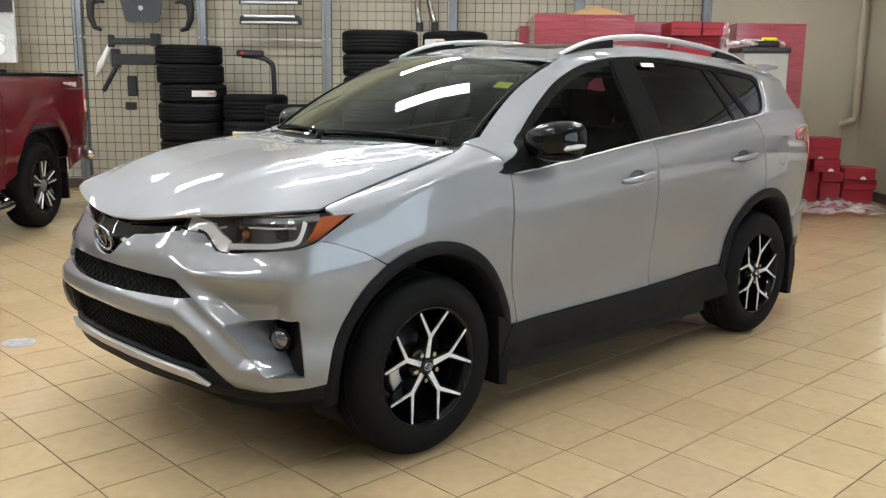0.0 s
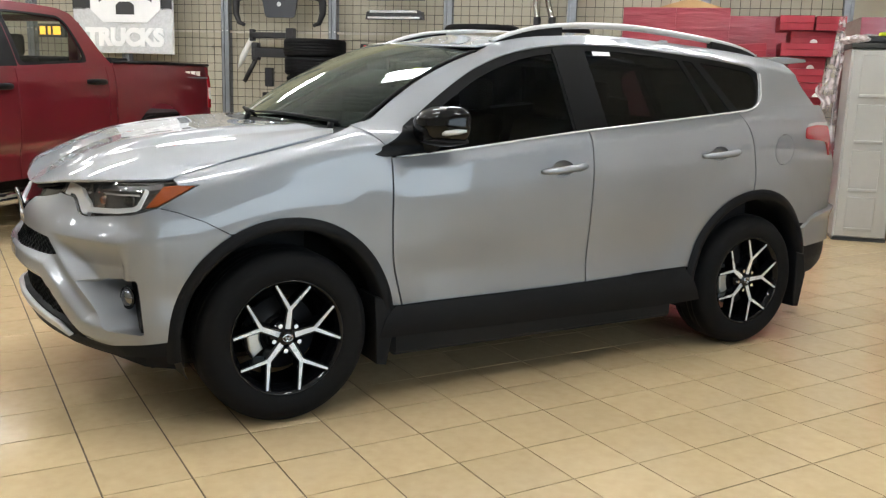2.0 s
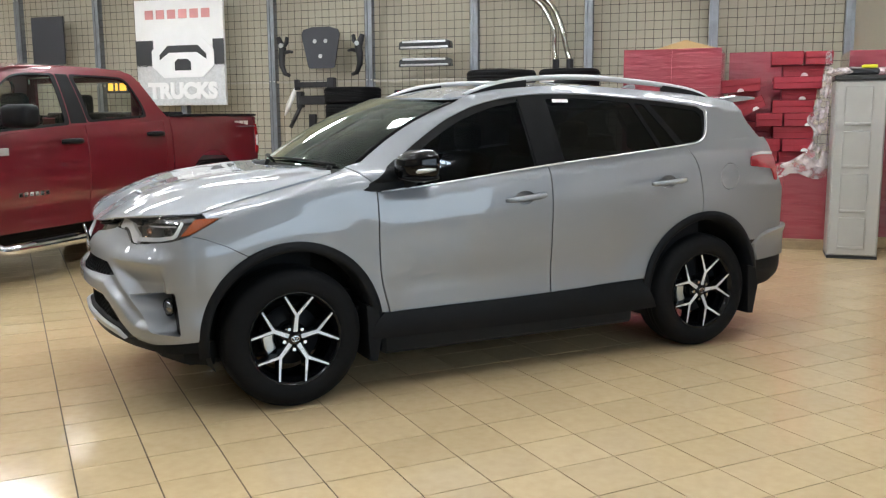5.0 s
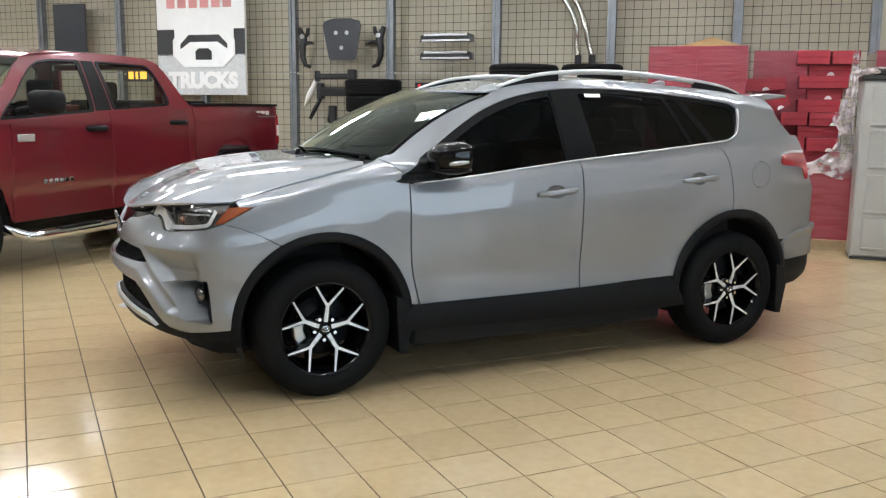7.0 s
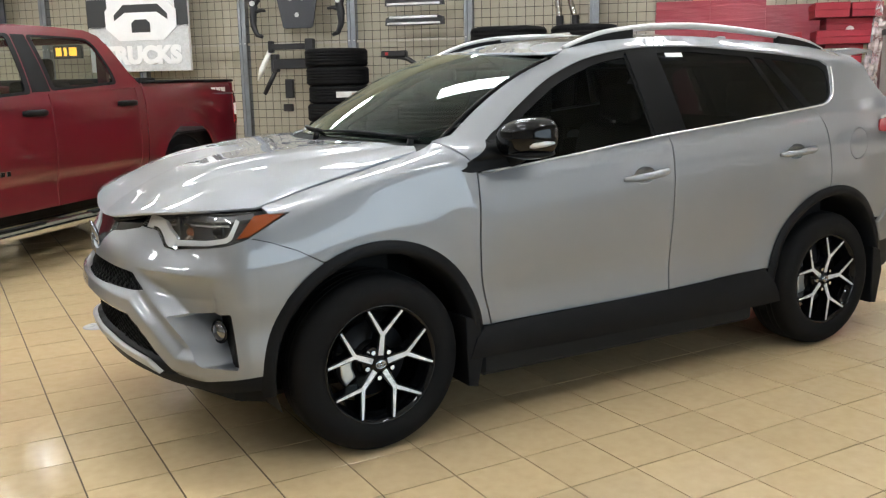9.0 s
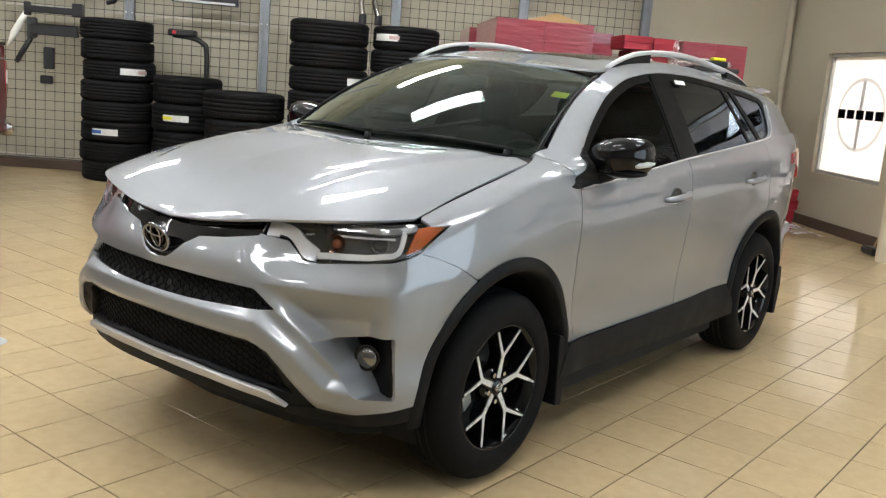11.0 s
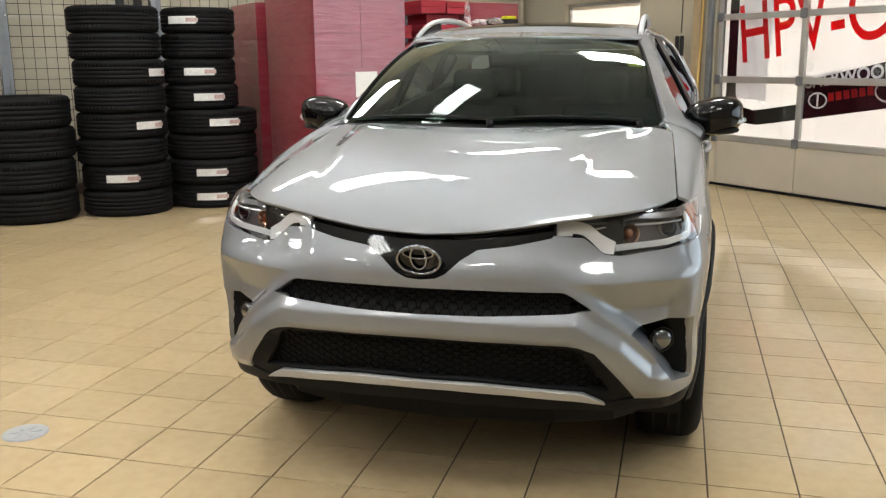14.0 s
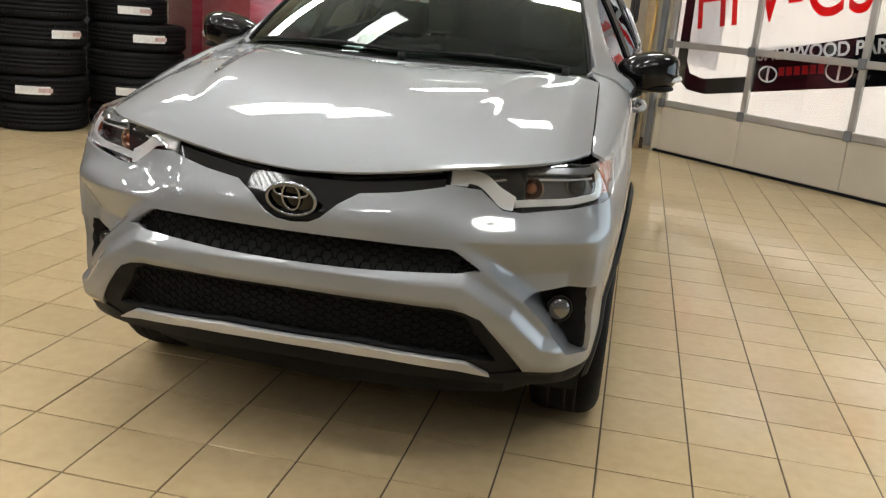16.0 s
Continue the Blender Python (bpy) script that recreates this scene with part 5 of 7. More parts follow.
for sg in (-1, 1):
    MIR = new("door_mirror")
    MIR.empty_display_size = 0.1
    MIR.parent = CAR
    MIR["label"] = "gloss black door mirror"
    bm = bmesh.new()
    bmesh.ops.create_uvsphere(bm, u_segments=36, v_segments=20, radius=1.0)
    for v in bm.verts:
        p = v.co.copy()
        q = Vector((math.copysign(abs(p.x) ** 0.8, p.x), math.copysign(abs(p.y) ** 0.72, p.y), math.copysign(abs(p.z) ** 0.72, p.z)))
        x = 0.135 * q.x if q.x < 0 else 0.055 * q.x
        z = 0.080 * q.z * (1.0 - 0.22 * (q.y * -sg > 0) * abs(q.y)) + 0.012 * q.y * sg
        v.co = Vector((1.615 + x + 0.03 * abs(q.y) * (1 if q.y * sg > 0 else 0.3), sg * 0.927 + 0.128 * q.y, 1.222 + z - 0.012 * (q.z < 0) * abs(q.z)))
    part("mirror_housing", bm, M["gloss"], MIR, smooth=True)
    bm = bmesh.new()
    bmesh.ops.create_uvsphere(bm, u_segments=28, v_segments=10, radius=1.0)
    for v in bm.verts:
        p = v.co.copy()
        v.co = Vector((1.605 + 0.10 * math.copysign(abs(p.x) ** 0.8, p.x), sg * 0.922 + 0.118 * math.copysign(abs(p.y) ** 0.7, p.y), 1.158 + 0.020 * p.z))
    tube(bm, [(1.56, sg * 0.81, 1.118), (1.575, sg * 0.85, 1.135), (1.59, sg * 0.90, 1.152)], [0.045, 0.04, 0.035], 10)
    part("mirror_foot", bm, M["clad"], MIR, smooth=True)
    bm = bmesh.new()
    tube(bm, [(1.520, sg * 0.937, 1.186), (1.530, sg * 0.987, 1.190), (1.562, sg * 1.034, 1.196), (1.605, sg * 1.058, 1.202), (1.64, sg * 1.062, 1.205)], [0.006, 0.010, 0.012, 0.011, 0.005], 8)
    part("turn_signal", bm, M["satin"], MIR, "clear turn signal strip", smooth=True)
    bm = bmesh.new()
    bmesh.ops.create_circle(bm, cap_ends=True, segments=28, radius=1.0, matrix=Matrix.Translation((1.668, sg * 0.947, 1.22)) @ Matrix.Rotation(radians(90), 4, "Y") @ Matrix.Diagonal((0.058, 0.09, 1, 1)))
    part("mirror_glass", bm, M["chrome"], MIR)
    sail = [(1.305, 1.097), (1.40, 1.160), (1.535, 1.250), (1.556, 1.108), (1.42, 1.094), (1.355, 1.089)]
    lay("mirror_sail", sheet(rounded(sail, 0.014, 4), pillar_form, off=0.007, step=0.012, lip=0.012), M["clad"], MIR, "black mirror base panel", sg > 0)
    rail = [(x, table(x, ROOFZ) + h) for x, h in ((2.05, 0.004), (2.18, 0.024), (2.34, 0.040), (2.6, 0.048), (2.9, 0.053), (3.2, 0.052), (3.5, 0.044), (3.72, 0.030), (3.86, 0.002))]
    rail = curve(rail, 4)
    RL = new("roof_rail")
    RL.empty_display_size = 0.1
    RL.parent = CAR
    RL["label"] = "satin silver roof rail on black feet"
    bm = bmesh.new()
    tube(bm, [(x, sg * lerp(0.575, 0.565, (x - 2.1) / 1.7), z) for x, z in rail], [0.012 + 0.005 * math.sin(math.pi * i / (len(rail) - 1)) for i in range(len(rail))], 10)
    part("bar", bm, M["satin"], RL, smooth=True)
    for x0, x1 in ((2.07, 2.46), (3.48, 3.83)):
        bm = bmesh.new()
        top = [(lerp(x0, x1, i / 8), float(np.interp(lerp(x0, x1, i / 8), [p[0] for p in rail], [p[1] for p in rail])) - 0.004) for i in range(9)]
        prism(bm, top + [(lerp(x1, x0, i / 8), table(lerp(x1, x0, i / 8), ROOFZ) - 0.005) for i in range(9)], sg * 0.553, sg * 0.590, "Y", 0.004)
        part("rail_foot", bm, M["clad"], RL, "black rail foot")
bm = bmesh.new()
prism(bm, [(3.50, 1.625), (3.66, 1.680), (3.70, 1.678), (3.72, 1.61)], -0.02, 0.02, "Y", 0.012)
part("antenna_fin", bm, silver, CAR)
lay("window_tag", sheet([(2.585, 1.545), (2.69, 1.545), (2.69, 1.565), (2.585, 1.565)], cabin, off=0.001, lip=0.0, step=0.05), M["white"], CAR, "small white paper tag on the rear glass")

# -- wheels --
def wheel_thing(sg, c, turn):
    W = new("wheel")
    W.empty_display_size = 0.1
    W.parent = CAR
    W["label"] = "black alloy wheel with machined twin spokes"
    W.matrix_basis = pose(c[0], sg * 0.775, 0.362, 0, 0, 180 if sg > 0 else 0)
    o = -0.125                                   # outer face lies towards -y
    bm = bmesh.new()
    prof = [(0.236, o + 0.012), (0.246, o + 0.002), (0.262, o - 0.004), (0.30, o - 0.008), (0.328, o + 0.002), (0.346, o + 0.018), (0.357, o + 0.036), (0.362, o + 0.06), (0.362, 0.06), (0.352, 0.10), (0.30, 0.118), (0.236, 0.10)]
    lathe(bm, prof, 72)
    tyre = part("tyre", bm, M["rubber"], W, "black road tyre", smooth=True)
    bm = bmesh.new()
    # thin raised bands; the shade of the grooves is put into their dark colour
    for z in (o + 0.075, -0.015, 0.04):
        lathe(bm, [(0.3625, z - 0.005), (0.3632, z - 0.005), (0.3632, z + 0.005), (0.3625, z + 0.005)], 60)
    part("tread_groove_shade", bm, M["gap"], tyre)
    bm = bmesh.new()
    lathe(bm, [(0.205, 0.08), (0.212, o + 0.05), (0.226, o + 0.022), (0.236, o + 0.006), (0.242, o + 0.004), (0.240, o + 0.016)], 72)
    part("rim", bm, M["gloss"], W, "gloss black rim", smooth=True)
    bm = bmesh.new()
    lathe(bm, [(0.0005, -0.01), (0.155, -0.01), (0.155, 0.012), (0.0005, 0.012)], 40)
    lathe(bm, [(0.0005, -0.035), (0.075, -0.035), (0.08, -0.01)], 30)
    part("brake_disc", bm, M["darkpart"], W, "dark brake disc")
    bm = bmesh.new()
    ca = 188 if sg < 0 else 8
    prism(bm, [(0.155 * math.cos(radians(ca + d)), 0.155 * math.sin(radians(ca + d))) for d in (-26, -10, 10, 26)] + [(0.10 * math.cos(radians(ca + d)), 0.10 * math.sin(radians(ca + d))) for d in (24, 0, -24)], -0.055, 0.03, "Y", 0.008)
    part("brake_caliper", bm, M["alu"], W, "bare metal caliper")

    def strut(bm, p, q, w0, w1, y0, y1, depth):
        """A tapered bar from p to q in the wheel's plane, its face at y0 and y1."""
        d = (Vector(q) - Vector(p)).normalized()
        n = Vector((-d.y, d.x))
        a = [Vector(p) + n * w0 / 2, Vector(p) - n * w0 / 2, Vector(q) - n * w1 / 2, Vector(q) + n * w1 / 2]
        ys = [y0, y0, y1, y1]
        front = [bm.verts.new((v.x, y, v.y)) for v, y in zip(a, ys)]
        k = 1.0 if depth < 0.01 else 1.5
        mid = [(a[0] + a[1]) / 2, (a[0] + a[1]) / 2, (a[2] + a[3]) / 2, (a[2] + a[3]) / 2]
        back = [bm.verts.new((m.x + (v.x - m.x) * k, y + depth, m.y + (v.y - m.y) * k)) for v, m, y in zip(a, mid, ys)]
        fs = [bm.faces.new(front), bm.faces.new(back)] + [bm.faces.new((front[i], front[(i + 1) % 4], back[(i + 1) % 4], back[i])) for i in range(4)]
        bmesh.ops.recalc_face_normals(bm, faces=fs)

    for i in range(5):
        a = radians(turn + 72 * i)
        hub, fork = (0.035 * math.cos(a), 0.035 * math.sin(a)), (0.118 * math.cos(a), 0.118 * math.sin(a))
        tips = [(0.229 * math.cos(a + radians(d)), 0.229 * math.sin(a + radians(d))) for d in (-18.5, 18.5)]
        bm = bmesh.new()
        strut(bm, hub, fork, 0.040, 0.028, o + 0.026, o + 0.020, 0.045)
        for tp in tips:
            strut(bm, fork, tp, 0.024, 0.018, o + 0.020, o + 0.008, 0.045)
        sp = part("spoke", bm, M["gloss"], W, "gloss black forked spoke")
        bm = bmesh.new()
        strut(bm, hub, fork, 0.022, 0.018, o + 0.0225, o + 0.0165, 0.003)
        for tp in tips:
            strut(bm, fork, tp, 0.015, 0.008, o + 0.0165, o + 0.0045, 0.003)
        part("spoke_face", bm, M["rim"], sp, "bright machined face")
        b = radians(turn + 72 * i + 36)
        bm = bmesh.new()
        rod(bm, (0.057 * math.cos(b), o + 0.02, 0.057 * math.sin(b)), (0.057 * math.cos(b), o + 0.05, 0.057 * math.sin(b)), 0.010, 6)
        part("wheel_nut", bm, M["chrome"], W)
    bm = bmesh.new()
    lathe(bm, [(0.0005, o + 0.016), (0.026, o + 0.016), (0.030, o + 0.021), (0.072, o + 0.036), (0.078, o + 0.07)], 36)
    cap = part("hub_cap", bm, M["gloss"], W, smooth=True)
    bm = bmesh.new()
    for ry, rz, cz in ((0.021, 0.015, 0), (0.009, 0.013, 0.002), (0.015, 0.006, 0.006)):
        tube(bm, [(ry * math.cos(j * math.pi / 10), o + 0.014, cz + rz * math.sin(j * math.pi / 10)) for j in range(20)], 0.002, 6, True)
    part("hub_emblem", bm, M["chrome"], cap, smooth=True)
    return W


wheel_thing(-1, ARCHES[0], 84)
wheel_thing(-1, ARCHES[1], 76)
wheel_thing(1, ARCHES[0], 60)
wheel_thing(1, ARCHES[1], 20)

# -- cabin interior --
bm = bmesh.new()
prism(bm, [(1.12, 0.95), (1.12, 1.17), (1.30, 1.185), (1.62, 1.13), (1.70, 1.02), (1.66, 0.75), (1.3, 0.60)], -0.70, 0.70, "Y", 0.03)
part("dashboard", bm, M["dash"], CAR, "dark grey dashboard")
bm = bmesh.new()
wm = Matrix.Translation((1.80, -0.37, 1.05)) @ Matrix.Rotation(radians(-25), 4, "Y")
tube(bm, [wm @ Vector((0, 0.19 * math.cos(i * math.pi / 16), 0.19 * math.sin(i * math.pi / 16))) for i in range(32)], 0.015, 8, True)
rod(bm, wm @ Vector((0, -0.18, 0)), wm @ Vector((0, 0.18, 0)), 0.018, 8)
rod(bm, wm @ Vector((0, 0, 0)), wm @ Vector((0, 0, -0.18)), 0.018, 8)
bmesh.ops.create_uvsphere(bm, u_segments=16, v_segments=10, radius=0.065, matrix=wm @ Matrix.Diagonal((0.5, 1, 0.8, 1)))
part("steering_wheel", bm, M["dash"], CAR, "dark steering wheel", smooth=True)


def car_seat(x, y, w):
    S = new("car_seat")
    S.empty_display_size = 0.1
    S.parent = CAR
    S.matrix_basis = pose(x, y, 0)
    S["label"] = "black cloth seat"
    bm = bmesh.new()
    box(bm, -0.05, 0.47, -w, w, 0.50, 0.68, 0.05, 3)
    part("cushion", bm, M["cloth"], S, smooth=True)
    bm = bmesh.new()
    box(bm, 0.38, 0.55, -w, w, 0.60, 1.24, 0.06, 3, m=Matrix.Translation((0.45, 0, 0.6)) @ Matrix.Rotation(radians(14), 4, "Y") @ Matrix.Translation((-0.45, 0, -0.6)))
    part("seat_back", bm, M["cloth"], S, smooth=True)
    bm = bmesh.new()
    for yy in ((0,) if w < 0.4 else (-0.4, 0.4)):
        box(bm, 0.57, 0.68, yy - 0.13, yy + 0.13, 1.235, 1.42, 0.045, 3)
        rod(bm, (0.62, yy - 0.06, 1.15), (0.62, yy - 0.06, 1.28), 0.008)
        rod(bm, (0.62, yy + 0.06, 1.15), (0.62, yy + 0.06, 1.28), 0.008)
    part("headrest", bm, M["cloth"], S, smooth=True)


car_seat(1.95, -0.38, 0.25)
car_seat(1.95, 0.38, 0.25)
car_seat(2.85, 0.0, 0.62)
bm = bmesh.new()
box(bm, 1.2, 4.2, -0.78, 0.78, 0.42, 0.47)
for sg in (-1, 1):
    box(bm, 1.45, 3.6, sg * 0.80 - 0.02, sg * 0.80 + 0.02, 0.45, 1.06)
box(bm, 3.6, 3.64, -0.7, 0.7, 0.45, 1.2)
part("cabin_lining", bm, M["cloth"], CAR, "dark cabin floor and door lining")
bm = bmesh.new()
box(bm, 1.73, 1.755, -0.12, 0.12, 1.45, 1.51, 0.012, 2)
part("inner_mirror", bm, M["dash"], CAR)

# ---- the red pickup, nose towards the open floor, tail towards the mesh wall ----
HEART = Vector((2.9, 0, 1.0))
TRUCK = empty("pickup_truck", UV @ pose(-5.10, 4.03, 0, 0, 0, 90), "glossy red crew cab pickup truck with chrome side steps", "truck")
red = M["red"]
T_ARCH = ((0.79, 0.45), (4.66, 0.49))


def t_belt(x):
    return table(x, [(0.2, 1.20), (1.4, 1.31), (2.0, 1.365), (2.7, 1.40), (3.75, 1.425), (4.2, 1.45)])


def t_side(x, z):
    """The pickup's left flank."""
    h = (z - 0.45) / 0.95
    w = table(x, [(0.0, 0.86), (0.3, 0.96), (1.2, 1.0), (4.6, 1.0), (5.5, 0.985), (5.82, 0.955)])
    return (x, -(w - table(h, [(-0.3, 0.05), (0.0, 0.03), (0.235, 0.034), (0.295, 0.012), (0.55, 0.0), (0.85, 0.008), (1.0, 0.035), (1.1, 0.07)])), z)


def t_bed(x, z):
    p = t_side(x, z)
    return (x, p[1] - 0.028 * math.exp(-((math.hypot(x - 4.66, z - 0.49) - 0.57) / 0.09) ** 2) * smooth(0.35, 0.5, z), z)


def t_cab(x, z):
    h = z - t_belt(x)
    return (x, -(0.965 - 0.38 * h - 0.25 * h * abs(h)), z)


def t_pair(*a, **k):
    return pair(*a, parent=TRUCK, **k)


def t_top(x0, x1, n=8, d=0.0):
    return [(lerp(x0, x1, i / n), t_belt(lerp(x0, x1, i / n)) - d) for i in range(n + 1)]


t_pair("front_fender", [(0.06, 0.62), (0.30, 0.55)] + arc(T_ARCH[0], 0.50, 165, 8, 18) + [(1.305, 0.47), (1.31, 0.8), (1.315, 1.25)] + t_top(1.31, 0.15, 8, 0.0), t_side, red, step=0.06)
FDT = t_pair("front_door", [(1.317, 0.46), (2.565, 0.46)] + [(2.565, 1.0), (2.565, 1.385)] + t_top(2.56, 1.327, 10), t_side, red, step=0.06)
RDT = t_pair("rear_door", [(2.578, 0.46), (3.66, 0.46), (3.79, 0.70), (3.80, 1.0)] + t_top(3.80, 2.578, 10), t_side, red, step=0.06)
t_pair("cab_corner", [(3.675, 0.46), (3.915, 0.46), (3.915, 1.435), (3.812, 1.425), (3.812, 1.0), (3.80, 0.70)], t_side, red, step=0.06)
BED = t_pair("bed_side", [(3.94, 0.50)] + arc(T_ARCH[1], 0.57, 172, 2, 24) + [(5.25, 0.52), (5.70, 0.60), (5.78, 0.72), (5.79, 0.98), (5.80, 1.47), (4.8, 1.475), (3.94, 1.47)], t_bed, red, step=0.05)
t_pair("truck_tail_light", [(5.72, 0.99), (5.792, 0.985), (5.80, 1.36), (5.735, 1.36)], t_bed, M["redlens"], off=0.008, lip=0.02, label="red tail light with a clear middle")
t_pair("reverse_light", [(5.735, 1.09), (5.792, 1.085), (5.795, 1.22), (5.738, 1.22)], t_bed, M["mattewhite"], off=0.012, lip=0.004)
# cab frame with window openings
w_front = rounded([(1.26, 1.34), (1.33, 1.41), (1.51, 1.545), (1.63, 1.66), (1.80, 1.79), (1.93, 1.85), (2.10, 1.876), (2.45, 1.882), (2.36, 1.405)], 0.04)
w_rear = rounded([(2.64, 1.425), (2.67, 1.882), (3.10, 1.882), (3.42, 1.874), (3.49, 1.81), (3.545, 1.58), (3.54, 1.470)], 0.05)
cab = [(1.0, 1.275), (1.10, 1.36), (1.40, 1.60), (1.66, 1.82), (1.82, 1.91), (2.1, 1.955), (2.6, 1.968), (3.1, 1.968), (3.48, 1.955), (3.63, 1.91), (3.70, 1.80), (3.80, 1.58), (3.86, 1.50), (3.915, 1.445)] + t_top(3.9, 1.02, 16, 0.0)
CF = t_pair("cab_frame", cab, t_cab, red, holes=[w_front, w_rear], step=0.05, lip=0.03)
for k, flip in ((0, False), (1, True)):
    for g in (w_front, w_rear):
        ws = lay("window_seal", sheet(grown(g, 1.03), t_cab, holes=[grown(g, 0.94)], off=0.002, lip=0.01), M["clad"], CF[k], "black window seal", flip)
        lay("window_pane", sheet(grown(g, 0.95), t_cab, off=-0.012, lip=0.0, step=0.1), M["truckglass"], ws, "", flip)
    lay("pillar_trim", sheet([(2.395, 1.41), (2.485, 1.884), (2.64, 1.884), (2.61, 1.415)], t_cab, off=0.003, lip=0.01), M["clad"], CF[k], "black door pillar trim", flip)


def t_roof(x, y):
    return (x, y, table(x, [(1.6, 1.83), (1.75, 1.89), (1.95, 1.935), (2.6, 1.965), (3.1, 1.965), (3.5, 1.95), (3.7, 1.87)]) + 0.045 * (1 - (y / 0.68) ** 2))


lay("roof", sheet([(1.74, -0.70), (2.5, -0.675), (3.3, -0.675), (3.62, -0.70), (3.66, 0), (3.62, 0.70), (3.3, 0.675), (2.5, 0.675), (1.74, 0.70), (1.64, 0.0)], t_roof, step=0.1), red, TRUCK)
lay("windscreen", sheet([(0.96, -0.84), (1.70, -0.74), (1.63, 0), (1.70, 0.74), (0.96, 0.84), (0.82, 0)], lambda x, y: (x, y, 1.25 + 0.60 * (x - 0.86) / 0.82 + 0.06 * (1 - (y / 0.8) ** 2)), step=0.12, lip=0.0), M["windscreen"], TRUCK)
lay("hood", sheet([(0.08, -0.78), (0.6, -0.88), (1.02, -0.88), (0.90, 0), (1.02, 0.88), (0.6, 0.88), (0.08, 0.78), (0.02, 0)], lambda x, y: (x, y, table(x, [(0.0, 1.12), (0.15, 1.20), (0.6, 1.27), (1.3, 1.30)]) + 0.03 * (1 - (y / 0.9) ** 2)), step=0.1), red, TRUCK)
bm = bmesh.new()
box(bm, -0.02, 0.10, -0.82, 0.82, 0.70, 1.14, 0.04, 2)
part("grille", bm, M["chrome"], TRUCK, "chrome front grille")
bm = bmesh.new()
box(bm, -0.10, 0.25, -0.95, 0.95, 0.48, 0.70, 0.05, 2)
part("front_bumper", bm, M["chrome"], TRUCK)
bm = bmesh.new()
box(bm, 0.3, 5.6, -0.80, 0.80, 0.42, 0.62, 0.02)
part("chassis", bm, M["gap"], TRUCK, "dark chassis frame")
bm = bmesh.new()
box(bm, 3.95, 5.78, -0.90, 0.90, 0.62, 0.95, 0.02)
part("bed_floor", bm, M["clad"], TRUCK)
bm = bmesh.new()
box(bm, 5.74, 5.80, -0.94, 0.94, 0.75, 1.46, 0.02, 2)
part("tailgate", bm, red, TRUCK)
bm = bmesh.new()
box(bm, 3.94, 3.99, -0.92, 0.92, 0.6, 1.46, 0.01)
part("bed_front", bm, red, TRUCK)
for sg in (-1, 1):
    bm = bmesh.new()
    tube(bm, [(3.95, sg * 0.945, 1.476), (4.8, sg * 0.945, 1.482), (5.79, sg * 0.935, 1.476)], 0.015, 8)
    part("bed_rail_cap", bm, M["clad"], TRUCK, "black bed rail cap", smooth=True)
bm = bmesh.new()
box(bm, 4.05, 4.35, -0.85, 0.85, 1.44, 1.52, 0.02, 2)
part("rolled_cover", bm, M["clad"], TRUCK, "black rolled bed cover")
bm = bmesh.new()
tube(bm, curve([(5.72, -0.98, 0.62), (5.80, -0.95, 0.64), (5.87, -0.80, 0.65), (5.88, 0, 0.65), (5.87, 0.80, 0.65), (5.80, 0.95, 0.64), (5.72, 0.98, 0.62)], 4), 0.062, 10)
part("rear_bumper", bm, M["chrome"], TRUCK, "chrome rear bumper", smooth=True)
part("chassis", boxed(0.55, 5.60, -0.66, 0.66, 0.30, 0.60, 0.03), M["clad"], TRUCK, "black chassis")
for sg in (-1, 1):
    ST = new("side_step")
    ST.empty_display_size = 0.1
    ST.parent = TRUCK
    ST["label"] = "chrome tube side step"
    bm = bmesh.new()
    tube(bm, curve([(1.28, sg * 0.86, 0.42), (1.38, sg * 1.0, 0.345), (1.55, sg * 1.06, 0.325), (2.6, sg * 1.06, 0.325), (3.7, sg * 1.06, 0.325), (3.86, sg * 1.0, 0.345), (3.94, sg * 0.86, 0.42)], 4), 0.048, 12)
    part("tube", bm, M["chrome"], ST, smooth=True)
    for x in (1.98, 3.10):
        part("tread_pad", boxed(x - 0.26, x + 0.26, sg * 1.06 - 0.04, sg * 1.06 + 0.04, 0.362, 0.378, 0.005), M["clad"], ST, "black tread pad")
    MI = new("door_mirror")
    MI.empty_display_size = 0.1
    MI.parent = TRUCK
    bm = bmesh.new()
    box(bm, 1.40, 1.60, sg * 1.22 - 0.15, sg * 1.22 + 0.15, 1.385, 1.585, 0.06, 3)
    part("mirror_housing", bm, M["clad"], MI, "black mirror housing", smooth=True)
    bm = bmesh.new()
    tube(bm, [(1.46, sg * 0.93, 1.40), (1.48, sg * 1.10, 1.43)], 0.035, 8)
    part("mirror_arm", bm, M["clad"], MI, smooth=True)
    for door, xh, zh in ((FDT, 2.355, 1.245), (RDT, 3.62, 1.285)):
        bm = bmesh.new()
        pts = [(xh - 0.14 + 0.28 * i / 8, sg * (abs(t_side(xh, zh)[1]) + 0.036 * math.sin(math.pi * i / 8) ** 0.5), zh) for i in range(9)]
        tube(bm, pts, [0.018, 0.026, 0.028, 0.028, 0.028, 0.028, 0.028, 0.026, 0.018], 8)
        part("door_handle", bm, M["clad"], door[0 if sg < 0 else 1], "black door handle", smooth=True)
    bm = bmesh.new()
    prism(bm, [(5.11, 0.50), (5.15, 0.48), (5.16, 0.22), (5.11, 0.22)], sg * 0.72, sg * 1.0, "Y", 0.004)
    part("mud_flap", bm, M["clad"], TRUCK)
